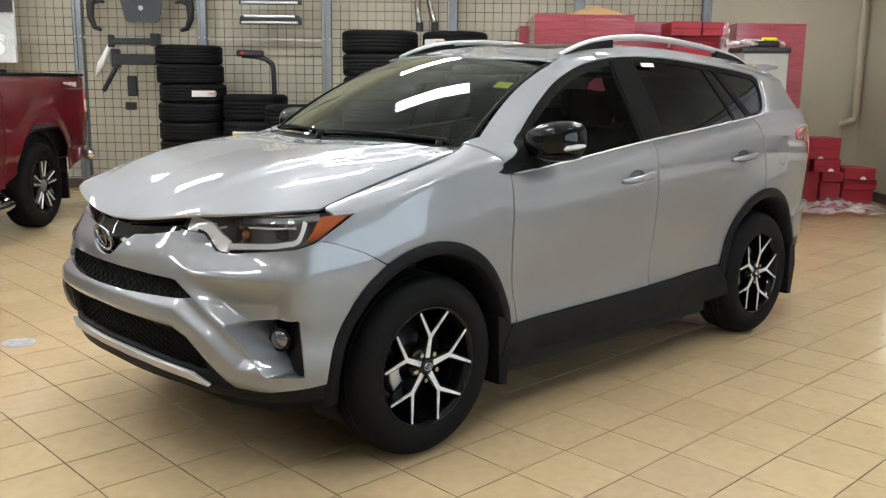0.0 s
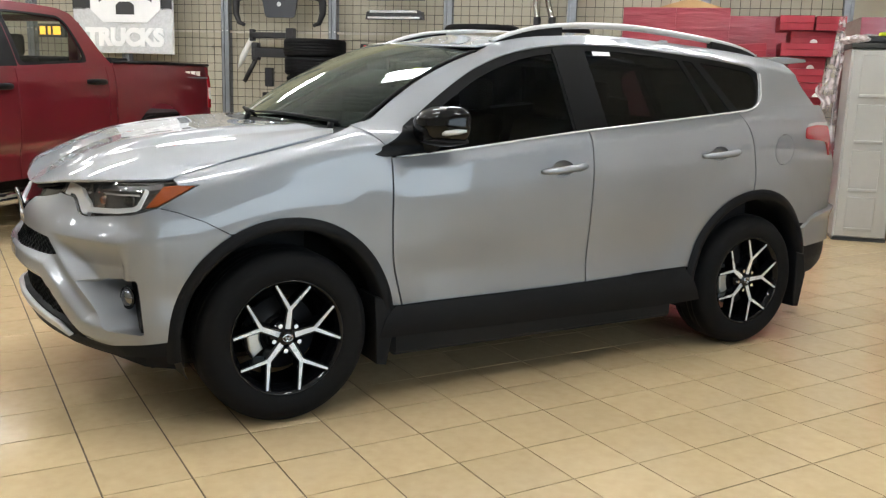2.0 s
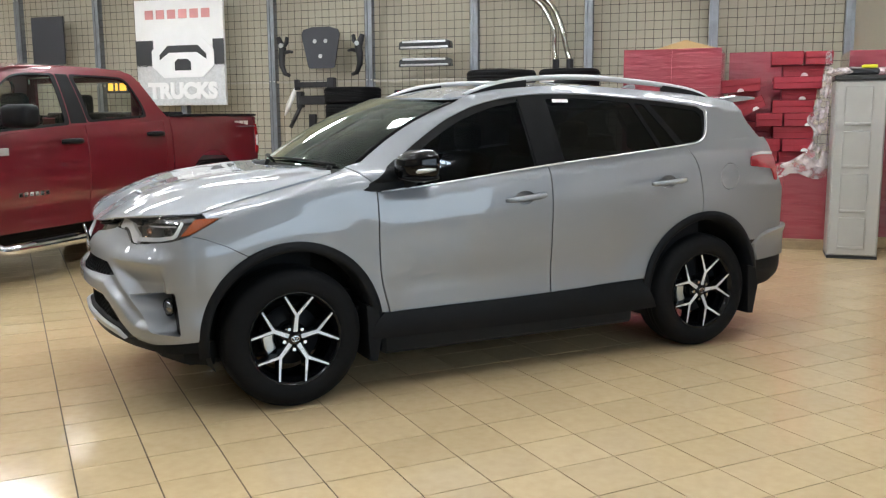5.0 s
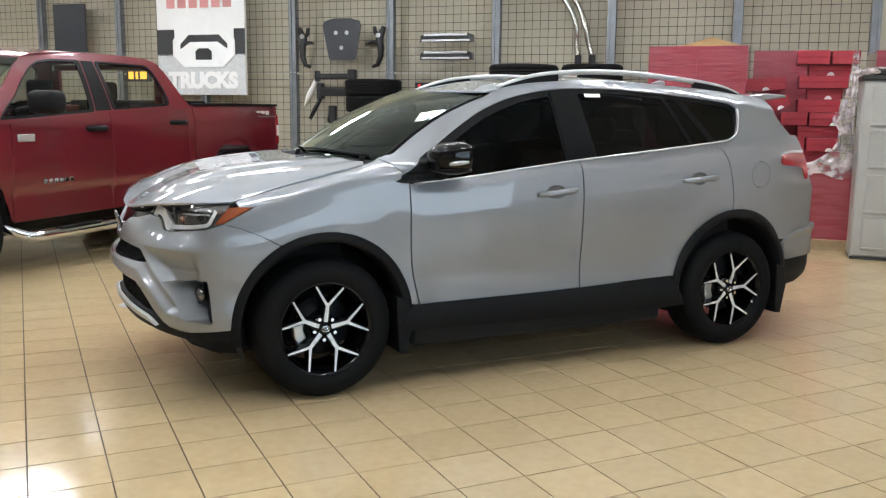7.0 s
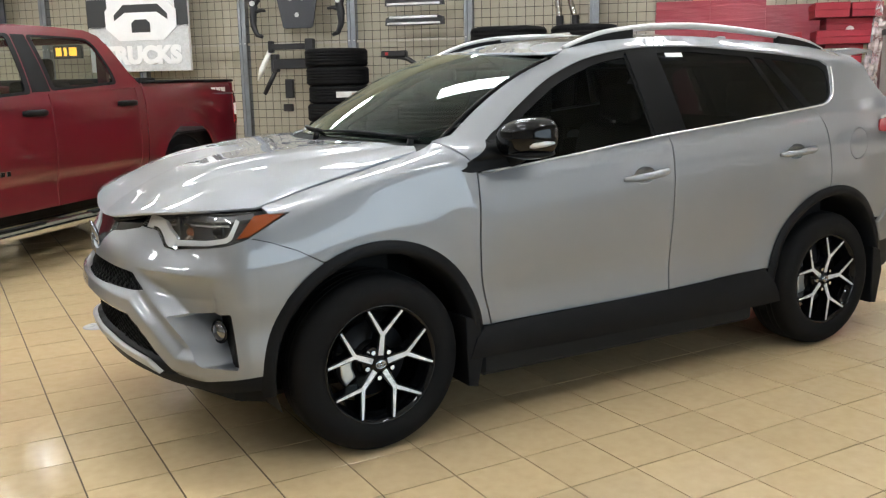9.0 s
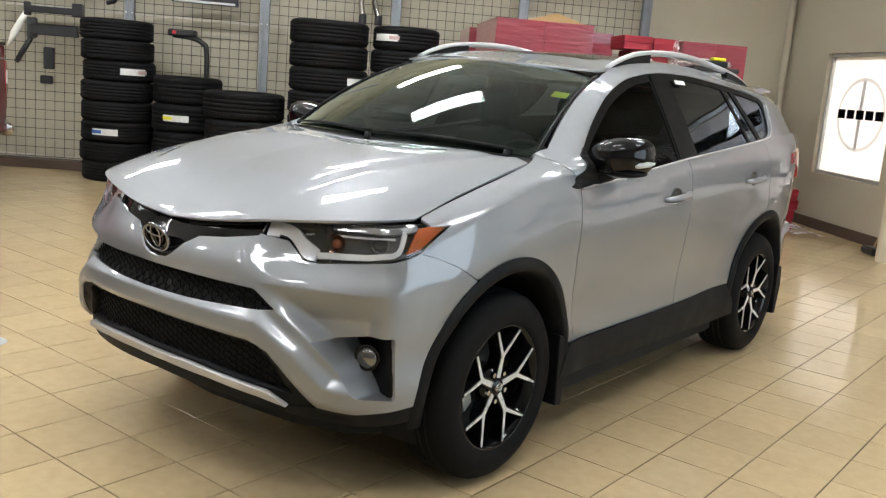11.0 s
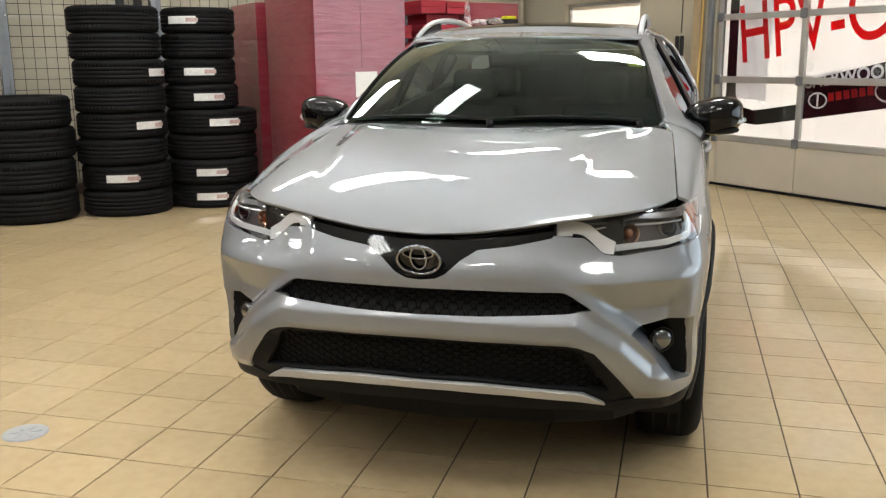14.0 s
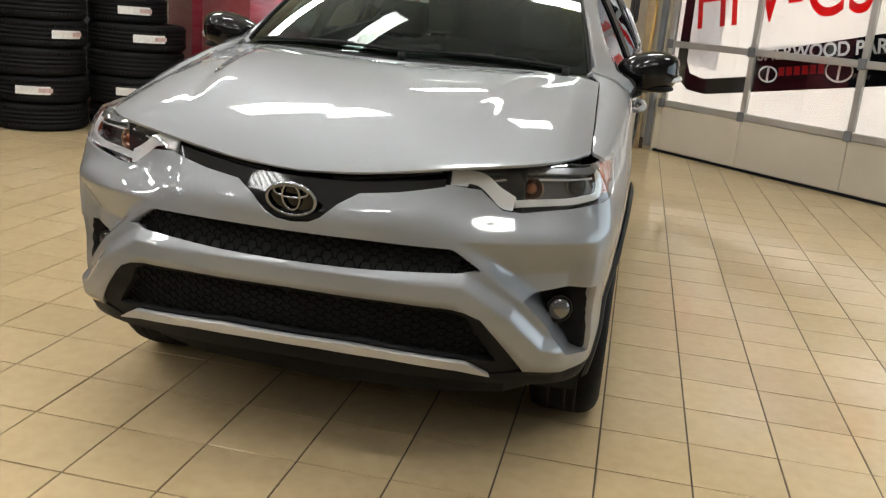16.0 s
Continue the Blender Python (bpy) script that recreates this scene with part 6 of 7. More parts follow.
# badges as plain bars
for i in range(6):
    part("badge_bar", boxed(1.65 + 0.064 * i, 1.695 + 0.064 * i, t_side(1.8, 0.79)[1] - 0.004, t_side(1.8, 0.79)[1] + 0.01, 0.77, 0.81, 0.003), M["chrome"], TRUCK, "small chrome badge bar")
part("engine_badge", boxed(1.38, 1.57, t_side(1.45, 1.18)[1] - 0.006, t_side(1.45, 1.18)[1] + 0.01, 1.145, 1.21, 0.003), M["satin"], TRUCK, "silver badge")
for i in range(3):
    part("bed_decal", boxed(5.26 + 0.11 * i, 5.35 + 0.11 * i, t_bed(5.4, 1.38)[1] - 0.002, t_bed(5.4, 1.38)[1] + 0.01, 1.355, 1.405), M["whitemetal"], TRUCK, "pale decal bar")
part("bed_decal", boxed(5.26, 5.72, t_bed(5.5, 1.32)[1] - 0.002, t_bed(5.5, 1.32)[1] + 0.01, 1.325, 1.343), M["steel"], TRUCK, "grey decal line")


def truck_wheel(sg, x):
    W = new("wheel")
    W.empty_display_size = 0.1
    W.parent = TRUCK
    W["label"] = "truck wheel with five bright spokes and a black tyre"
    W.matrix_basis = pose(x, sg * 0.87, 0.41, 0, 0, 180 if sg > 0 else 0)
    bm = bmesh.new()
    lathe(bm, [(0.25, -0.10), (0.27, -0.125), (0.33, -0.135), (0.375, -0.12), (0.40, -0.10), (0.41, -0.07), (0.41, 0.09), (0.39, 0.125), (0.30, 0.13), (0.25, 0.10)], 56)
    part("tyre", bm, M["rubber"], W, smooth=True)
    bm = bmesh.new()
    lathe(bm, [(0.20, 0.08), (0.22, -0.06), (0.245, -0.10), (0.26, -0.112), (0.255, -0.09)], 48)
    part("rim", bm, M["gloss"], W, smooth=True)
    for i in range(5):
        for d in (-11, 11):
            a = radians(72 * i + d + 18)
            bm = bmesh.new()
            rod(bm, (0.05 * math.cos(a), -0.085, 0.05 * math.sin(a)), (0.24 * math.cos(a), -0.10, 0.24 * math.sin(a)), 0.024, 6)
            sp = part("spoke", bm, M["darkpart"], W, "dark spoke")
            bm = bmesh.new()
            rod(bm, (0.09 * math.cos(a), -0.112, 0.09 * math.sin(a)), (0.24 * math.cos(a), -0.122, 0.24 * math.sin(a)), 0.008, 6)
            part("spoke_face", bm, M["rim"], sp, "bright machined edge")
    bm = bmesh.new()
    lathe(bm, [(0.0005, -0.115), (0.055, -0.112), (0.07, -0.08), (0.07, 0.0)], 24)
    part("hub_cap", bm, M["steel"], W, smooth=True)
    bm = bmesh.new()
    lathe(bm, [(0.0005, -0.02), (0.19, -0.02), (0.19, 0.0)], 32)
    part("brake_disc", bm, M["darkpart"], W)


for x in (0.79, 4.64):
    for sg in (-1, 1):
        truck_wheel(sg, x)
        bm = bmesh.new()
        lathe(bm, [(0.50, -0.93), (0.53, -0.60), (0.05, -0.58)], 32)
        bmesh.ops.transform(bm, matrix=Matrix.Translation((x, 0, 0.43)) @ Matrix.Diagonal((1, -sg, 1, 1)), verts=bm.verts)
        bmesh.ops.delete(bm, geom=[v for v in bm.verts if v.co.z < 0.40], context="VERTS")
        part("wheel_well", bm, M["gap"], TRUCK)
# cabin
for x, w in ((1.75, 0.28), (2.65, 0.30)):
    for y in (-0.42, 0.42):
        S = new("truck_seat")
        S.empty_display_size = 0.1
        S.parent = TRUCK
        bm = bmesh.new()
        box(bm, x, x + 0.5, y - w, y + w, 0.75, 0.95, 0.05, 2)
        part("cushion", bm, M["cloth"], S, smooth=True)
        bm = bmesh.new()
        box(bm, x + 0.42, x + 0.58, y - w, y + w, 0.85, 1.50, 0.06, 3)
        part("seat_back", bm, M["cloth"], S, smooth=True)
        bm = bmesh.new()
        box(bm, x + 0.46, x + 0.57, y - 0.14, y + 0.14, 1.50, 1.70, 0.045, 3)
        part("headrest", bm, M["cloth"], S, smooth=True)
bm = bmesh.new()
box(bm, 0.95, 1.40, -0.85, 0.85, 0.8, 1.27, 0.06, 2)
part("dashboard", bm, M["dash"], TRUCK)
bm = bmesh.new()
box(bm, 1.4, 3.9, -0.88, 0.88, 0.5, 0.60)
for sg in (-1, 1):
    box(bm, 1.5, 3.8, sg * 0.90 - 0.02, sg * 0.90 + 0.02, 0.55, 1.33)
part("cab_lining", bm, M["cloth"], TRUCK)
bm = bmesh.new()
box(bm, 3.86, 3.90, -0.88, 0.88, 0.5, 1.44)
box(bm, 3.62, 3.66, -0.66, 0.66, 1.84, 1.90)
for y in (-0.70, 0.70):
    box(bm, 3.68, 3.72, y - 0.05, y + 0.05, 1.44, 1.84)
part("cab_back", bm, red, TRUCK)
# ---- lamps ----
def high_bay(m):
    L = empty("ceiling_light", m, "white high-bay fluorescent ceiling light with six tubes", "ceiling light", "ceiling lights")
    bm = bmesh.new()
    box(bm, -0.62, 0.62, -0.035, 0.035, 0.03, 0.09, 0.005)
    for x in (-0.60, 0.60):
        box(bm, x - 0.02, x + 0.02, -0.26, 0.26, 0.005, 0.06, 0.004)
    part("housing", bm, M["whitemetal"], L)
    for y in (-0.19, -0.114, -0.038, 0.038, 0.114, 0.19):
        bm = bmesh.new()
        rod(bm, (-0.58, y, 0.022), (0.58, y, 0.022), 0.017, 10)
        part("tube", bm, M["tube"], L, smooth=True)
    for x in (-0.5, 0.5):
        bm = bmesh.new()
        rod(bm, (x, 0, 0.07), (x, 0, CEIL - 4.05), 0.006, 6)
        part("hanger", bm, M["wire"], L)
    return L


first_lamp = None
for i in range(-3, 6):                               # rows along the mesh wall; the far side of the showroom is unlit
    for j in range(0, 6):
        u, v = -7.45 + 3.3 * i, 8.6 - 2.7 * j
        x, y = (u + v) * 0.7071, (v - u) * 0.7071
        if U0 + 1.2 < u < U1 - 0.9 and y > 0.0 and (x > -3.2 or x > -5.0 and y > 3.0):
            m = UV @ pose(u, v, 4.05)
            if first_lamp is None:
                first_lamp = high_bay(m)
            else:
                copy_thing(first_lamp, m)

# ---- mesh wall ----
VM = 11.9
POSTS = [3.09 - 1.63 * i for i in range(10)]
single("plinth", boxed(U0, 3.16, VM - 0.10, V1, 0.0, 0.11, 0.006), M["base"], UV, "dark brown plinth under the steel mesh wall", "plinth", kind="structure")
single("baseboard_1", boxed(3.16, U1, V1 - 0.018, V1, 0.0, 0.13, 0.004), M["base"], UV, "dark brown baseboard along the plain wall", "baseboard", kind="structure")
bm = bmesh.new()
for a, b in ((V0, DV0 - 0.12), (DV1 + 0.14, V1 - 0.02)):
    box(bm, U1 - 0.018, U1, a, b, 0.0, 0.13, 0.004)
single("baseboard_2", bm, M["base"], UV, "dark brown baseboard beside the sectional door", "baseboard", kind="structure")


def steel_post(u):
    P = empty("steel_post", UV @ pose(u, VM + 0.02, 0.11), "grey galvanised steel channel post of the mesh wall", "post", "mesh wall posts")
    bm = bmesh.new()
    prism(bm, [(-0.055, 0.07), (-0.055, -0.04), (-0.018, -0.04), (-0.018, -0.022), (0.018, -0.022), (0.018, -0.04), (0.055, -0.04), (0.055, 0.07)], 0, 4.2, "Z")
    part("channel", bm, M["steel"], P)
    for z in (0.4, 1.87, 3.3):
        for x in (-0.036, 0.036):
            bm = bmesh.new()
            rod(bm, (x, -0.050, z), (x, -0.040, z), 0.010, 6)
            part("bolt", bm, M["alu"], P)
    return P


sp = steel_post(POSTS[0])
for u in POSTS[1:]:
    copy_thing(sp, UV @ pose(u, VM + 0.02, 0.11))


def mesh_panel(u):
    """One bay of welded wire between two posts."""
    P = empty("mesh_panel", UV @ pose(u, VM, 0.11), "dark welded wire mesh panel between steel posts", "mesh panel", "mesh wall panels")
    w, h, r, k = 1.51, 4.15, 0.0036, 0.1155
    bm = bmesh.new()
    for i in range(int(w / k) + 1):
        rod(bm, (0.06 + i * k, 0, 0.03), (0.06 + i * k, 0, h), r, 4)
    for i in range(int(h / k) + 1):
        rod(bm, (0.06, 0.006, 0.03 + i * k), (0.06 + w - 0.01, 0.006, 0.03 + i * k), r, 4)
    tagged(part("wire_mesh", bm, M["wire"], P), kind="stuff")
    for z in (0.03, 1.86, 4.12):
        bm = bmesh.new()
        box(bm, 0.055, 1.575, 0.012, 0.042, z - 0.018, z + 0.018, 0.003)
        part("rail", bm, M["doorpanel"], P, "painted flat rail")
    return P


mp = mesh_panel(POSTS[1])
for u in POSTS[2:]:
    copy_thing(mp, UV @ pose(u, VM, 0.11))

# ---- wall display ----
def on_wall(u, z, v=VM - 0.03):
    return UV @ pose(u, v, z)


def flat(name, pts, mat, parent, d0, d1, label=""):
    """A flat shape in the u-z plane."""
    bm = bmesh.new()
    prism(bm, pts, d0, d1, "Y")
    return part(name, bm, M[mat], parent, label)


SG = empty("trucks_sign", on_wall(-7.5, 1.63), "white display sign with a black band and tread plate foot", "sign")
part("board", boxed(0, 1.64, -0.05, 0.0, 0, 1.66, 0.004), M["mattewhite"], SG)
part("tread_plate", boxed(0.006, 1.634, -0.056, -0.0505, 0.006, 0.64), M["checker"], SG, "bright tread plate panel")
for a, b in ((0.0, 0.33), (1.44, 1.64)):
    part("band", boxed(a, b, -0.056, -0.0505, 0.62, 1.03), M["signblack"], SG, "black band")
flat("emblem", [(0.52, 0.44), (1.25, 0.44), (1.46, 0.62), (1.46, 0.86), (1.25, 1.06), (0.52, 1.06), (0.31, 0.86), (0.31, 0.62)], "mattewhite", SG, -0.075, -0.0565, "raised white octagon")
flat("emblem_arc", [(0.46, 0.72), (0.46, 0.80), (0.62, 0.94), (1.18, 0.94), (1.33, 0.80), (1.33, 0.72), (1.16, 0.83), (0.64, 0.83)], "signblack", SG, -0.08, -0.0755)
flat("emblem_block", [(0.74, 0.55), (1.04, 0.55), (1.04, 0.68), (0.98, 0.73), (0.80, 0.73), (0.74, 0.68)], "signblack", SG, -0.08, -0.0755)
for i in range(6):
    flat("name_bar", [(0.20 + 0.21 * i, 1.36), (0.355 + 0.21 * i, 1.36), (0.355 + 0.21 * i, 1.50), (0.20 + 0.21 * i, 1.50)], "palered", SG, -0.053, -0.0505, "faded red bar")
FACE = Matrix(((1, 0, 0, 0), (0, 0, -1, 0), (0, 1, 0, 0), (0, 0, 0, 1)))       # lettering that faces the room from the mesh wall
lettering("lettering", "TRUCKS", 0.33, M["mattewhite"], SG, Matrix.Translation((0.86, -0.062, 0.22)) @ FACE, 0.010, 1.04, 0.020)

bm = bmesh.new()
prism(bm, [(0, 0), (0.67, 0.0), (0.67, 0.79), (0, 0.79)], -0.03, 0, "Y", 0.008)
single("dark_panel", bm, M["slate"], on_wall(-9.62, 2.33), "dark slate-grey tonneau panel hung on the mesh", "panel")
DS = empty("amber_display", on_wall(-8.14, 1.84), "small amber number display in a black case on the mesh wall", "display")
part("case", boxed(0.0, 0.48, -0.06, 0.0, 0.0, 0.20, 0.008), M["signblack"], DS)
for i, (x, w) in enumerate(((0.05, 0.10), (0.19, 0.05), (0.28, 0.13))):
    part("digit_bar", boxed(x, x + w, -0.066, -0.0605, 0.04, 0.16, 0.002), M["amberglow"], DS, "lit amber bar")
PL = empty("skid_plate", on_wall(-4.50, 2.16), "dark steel skid plate hung on the mesh wall", "skid plate")
flat("plate", [(0.10, 0.02), (0.14, 0.0), (0.50, 0.0), (0.54, 0.02), (0.63, 0.50), (0.60, 0.57), (0.46, 0.61), (0.18, 0.61), (0.03, 0.57), (0.0, 0.50)], "slate", PL, -0.06, -0.035)
for x, z in ((0.22, 0.40), (0.40, 0.40), (0.31, 0.18)):
    bm = bmesh.new()
    rod(bm, (x, -0.064, z), (x, -0.058, z), 0.032, 14)
    part("hole_plug", bm, M["alu"], PL)


def knuckle(u, sg):
    K = empty("control_arm", on_wall(u, 2.04), "black forged suspension arm hung on the mesh wall", "suspension arm", "hung suspension arms")
    bm = bmesh.new()
    tube(bm, [(sg * x, -0.05, z) for x, z in ((0.11, 0.02), (0.03, 0.05), (-0.02, 0.17), (-0.02, 0.32), (0.0, 0.42), (-0.04, 0.52), (-0.07, 0.60))], [0.025, 0.035, 0.045, 0.055, 0.06, 0.05, 0.035], 8)
    tube(bm, [(sg * x, -0.05, z) for x, z in ((0.0, 0.44), (0.07, 0.52), (0.08, 0.60))], [0.04, 0.035, 0.03], 8)
    tube(bm, [(sg * x, -0.05, z) for x, z in ((0.0, 0.36), (0.10, 0.38), (0.17, 0.37))], [0.035, 0.025, 0.018], 8)
    part("arm", bm, M["darkpart"], K, smooth=True)
    bm = bmesh.new()
    rod(bm, (0.0, -0.115, 0.47), (0.0, -0.01, 0.47), 0.035, 14)
    part("bushing", bm, M["alu"], K)


knuckle(-4.83, 1)
knuckle(-3.57, -1)


def step_bar(z):
    S = empty("step_bar", on_wall(-2.91, z), "black step bar with bright chrome edges on the mesh wall", "step bar", "hung step bars")
    flat("body", [(0.0, 0.0), (0.80, 0.0), (0.79, 0.10), (0.72, 0.125), (0.07, 0.125), (0.01, 0.09)], "darkpart", S, -0.10, 0.0)
    part("edge", boxed(0.03, 0.76, -0.118, -0.1005, 0.006, 0.036, 0.006), M["bezel"], S)
    part("tread", boxed(0.06, 0.72, -0.112, -0.1005, 0.086, 0.120, 0.006), M["bezel"], S)


step_bar(2.40)
step_bar(2.15)
HT = empty("tow_hitch", on_wall(-4.85, 1.0), "black tow hitch assembly hung on the mesh wall", "tow hitch")
for name, a in (("crossbar", (0.22, 0.87, -0.10, -0.02, 0.88, 0.96)), ("receiver", (0.30, 0.85, -0.13, -0.03, 0.62, 0.75)), ("bracket", (0.26, 0.36, -0.12, -0.02, 0.58, 0.82)), ("end_plate", (0.78, 0.90, -0.12, -0.02, 0.86, 1.02)), ("end_plate", (0.22, 0.29, -0.10, -0.02, 0.84, 1.0)), ("hook", (0.44, 0.56, -0.08, -0.02, 0.22, 0.48)), ("ball_mount", (0.40, 0.54, -0.08, -0.02, 0.04, 0.14))):
    part(name, boxed(*a, 0.01), M["darkpart"], HT)
bm = bmesh.new()
tube(bm, [(0.24, -0.06, 0.88), (0.10, -0.06, 0.62), (0.03, -0.06, 0.46)], [0.03, 0.045, 0.012], 10)
part("white_damper", bm, M["whitemetal"], HT, "white damper", smooth=True)
bm = bmesh.new()
tube(bm, [(0.32, -0.06, 0.62), (0.20, -0.06, 0.42), (0.12, -0.06, 0.28)], [0.03, 0.035, 0.03], 8)
part("dark_damper", bm, M["darkpart"], HT, smooth=True)
EX = empty("exhaust_pipes", on_wall(-1.05, 2.1), "polished twin exhaust pipes hung on the mesh wall", "exhaust pipe")
for k in (0, 1):
    bm = bmesh.new()
    d = 0.15 * k
    tube(bm, curve([(-0.30 + d, -0.10, 1.22), (-0.02 + d, -0.10, 1.02), (0.22 + d * 0.9, -0.10, 0.86), (0.36 + d * 0.8, -0.12 + 0.04 * k, 0.66), (0.43 + d * 0.85, -0.12, 0.46), (0.43 + d * 1.1, -0.10, 0.26), (0.46 + d * 1.3, -0.10, 0.06)], 5), 0.036, 12)
    part("pipe", bm, M["stainless"], EX, smooth=True)
    bm = bmesh.new()
    rod(bm, (0.46 + d * 1.3, -0.10, -0.02), (0.46 + d * 1.3, -0.10, 0.10), 0.048, 16)
    part("flange", bm, M["darkpart"], EX)
RK = empty("hitch_rack", UV @ pose(-2.45, 11.62, 0), "black hitch bike rack with a bent post standing by the tyres", "bike rack")
bm = bmesh.new()
tube(bm, curve([(0, 0, 0), (0, 0, 0.8), (0, 0, 1.55), (-0.06, 0, 1.68), (-0.18, 0, 1.73), (-0.40, 0, 1.75)], 5), 0.032, 10)
part("post", bm, M["darkpart"], RK, smooth=True)
part("head", boxed(-0.46, -0.12, -0.06, 0.05, 1.74, 1.82, 0.015), M["darkpart"], RK)
part("foot", boxed(-0.3, 0.3, -0.2, 0.2, 0, 0.05, 0.01), M["darkpart"], RK)
part("red_clip", boxed(-0.40, -0.36, -0.075, -0.05, 1.76, 1.80, 0.004), M["signred"], RK)

# ---- tyres in stacks ----
def stacked_tyre(m, r, h, sticker=None, colour="white"):
    T = empty("tyre", m, "new black road tyre in a stack" + (" with a paper label" if sticker is not None else ""), "tyre", "stacked tyres")
    key = (round(r, 3), round(h, 3))
    if key not in stacked_tyre.made:
        bm = bmesh.new()
        p = [(r - 0.135, 0.10 * h), (r - 0.11, 0.03 * h), (r - 0.05, 0.0), (r - 0.018, 0.04 * h), (r - 0.004, 0.12 * h)]
        for z in (0.27, 0.42, 0.58, 0.73):
            p += [(r, (z - 0.018) * h), (r - 0.005, (z - 0.012) * h), (r - 0.005, (z + 0.012) * h), (r, (z + 0.018) * h)]
        p += [(r - 0.004, 0.88 * h), (r - 0.018, 0.96 * h), (r - 0.05, h), (r - 0.11, 0.97 * h), (r - 0.135, 0.90 * h)]
        lathe(bm, p, 56, "Z")
        for f in bm.faces:
            f.smooth = True
        me = mesh_of("carcass", bm, M["rubber"], True)
        bm = bmesh.new()
        n = 64
        for i in range(n):
            a = 2 * math.pi * i / n
            for z, t in ((0.20, 0.10), (0.80, 0.10)):
                box(bm, r - 0.014, r + 0.0015, -0.010, 0.010, (z - t / 2) * h, (z + t / 2) * h, m=Matrix.Rotation(a, 4, "Z"))
        lug = mesh_of("tread", bm, M["rubber"])
        stacked_tyre.made[key] = (me, lug)
    me, lug = stacked_tyre.made[key]
    for name, d in (("carcass", me), ("tread", lug)):
        o = new(name, d)
        o.parent = T
        if name == "tread":
            tagged(o, kind="stuff")
    if sticker is not None:
        for name, w, zz, mt in (("label", 0.30, 0.13, "paperlabel"), ("label_print", 0.12, 0.12, "labelprint" if colour == "white" else colour)):
            bm = bmesh.new()
            n = 8
            span = w / r
            mid = sticker + (0 if name == "label" else span * (0.9 if colour == "white" else -0.8))
            q = r + (0.003 if name == "label" else 0.0045)
            vs = [[bm.verts.new((q * math.cos(mid - span / 2 + span * i / n), q * math.sin(mid - span / 2 + span * i / n), h * 0.5 + s * zz * (0.28 if name == "label" else 0.16) + 0.0 * i)) for i in range(n + 1)] for s in (-1, 1)]
            for i in range(n):
                bm.faces.new((vs[0][i], vs[0][i + 1], vs[1][i + 1], vs[1][i]))
            lb = part(name, bm, M[mt], T, "white paper label" if name == "label" else "")
    return T


stacked_tyre.made = {}


def stack(u, v, n, r, h, labels, z0=0.0, seed=1):
    rng = random.Random(seed)
    for i in range(n):
        a = labels.get(i)
        m = UV @ pose(u + rng.uniform(-0.016, 0.016), v + rng.uniform(-0.016, 0.016), z0 + i * h, 0, 0, rng.uniform(-2, 2))
        stacked_tyre(m, r, h - 0.001, None if a is None else radians(a[0]), "white" if a is None else a[1])


stack(-3.41, 11.28, 8, 0.405, 0.232, {2: (-98, "blue"), 5: (-55, "white")}, seed=2)
stack(-2.59, 11.22, 4, 0.395, 0.318, {2: (-98, "yellow")}, seed=3)
stack(-1.84, 10.36, 4, 0.44, 0.293, {0: (-160, "white")}, seed=4)
stack(-0.95, 10.28, 8, 0.425, 0.25, {1: (-110, "white"), 3: (-62, "white"), 5: (-40, "white")}, seed=5)
stack(-0.04, 10.34, 4, 0.455, 0.25, {0: (-112, "white"), 1: (-110, "white"), 3: (-92, "white")}, seed=6)
stack(-0.12, 10.34, 4, 0.365, 0.25, {0: (-95, "white"), 1: (-105, "white"), 3: (-130, "white")}, 1.0, seed=7)

# ---- red cartons ----
def bundle(u0, u1, v0, v1, z1, label, rows=5):
    B = empty("wrapped_pallet", UV @ pose(u0, v0, 0), label, "pallet load", "wrapped pallet loads")
    w, d = u1 - u0, v1 - v0
    for i, y in enumerate((0.02, d / 2 - 0.05, d - 0.12)):
        part("skid", boxed(0.02, w - 0.02, y, y + 0.10, 0.0, 0.09, 0.004), M["wood"], B, "wooden pallet skid")
    part("deck", boxed(0.0, w, 0.0, d, 0.09, 0.12, 0.004), M["wood"], B, "wooden pallet deck")
    h = (z1 - 0.12) / rows
    cols = max(1, round(w / 0.5))
    for k in range(rows):
        for c in range(cols):
            e = 0.0006 * ((k * 7 + c * 3) % 3)
            part("carton", boxed(w * c / cols + 0.0008, w * (c + 1) / cols - 0.0008, e, d - e, 0.12 + k * h + 0.0006, 0.12 + (k + 1) * h - 0.0006, 0.0012), M["redwrap"], B, "red carton under clear film")
    return B


PA = bundle(0.68, 1.67, 9.20, 10.55, 2.13, "tall pallet of red cartons wrapped in clear stretch film")
bundle(0.62, 1.45, 10.70, 11.55, 2.10, "pallet of red cartons in film behind another load")
bundle(1.70, 2.40, 10.95, 11.65, 2.18, "tall red carton load in film behind the box tower")
bundle(2.95, 3.70, 10.10, 11.2, 2.12, "tall red carton load in film behind the grey cabinet")
PB = bundle(1.84, 2.84, 9.72, 10.85, 0.88, "low pallet of red cartons wrapped in clear film", 2)
part("document_pouch", boxed(0.42, 0.66, -0.012, -0.004, 1.11, 1.36, 0.002), M["white"], PA, "white paper in a pouch")
bm = bmesh.new()
prism(bm, [(0.30, 2.13), (0.62, 2.225), (0.95, 2.13)], 0.05, 0.65, "Y")
single("brown_carton_flap", bm, M["card"], UV @ pose(0.68, 9.25, 0), "open brown cardboard flap on a carton load", "carton")


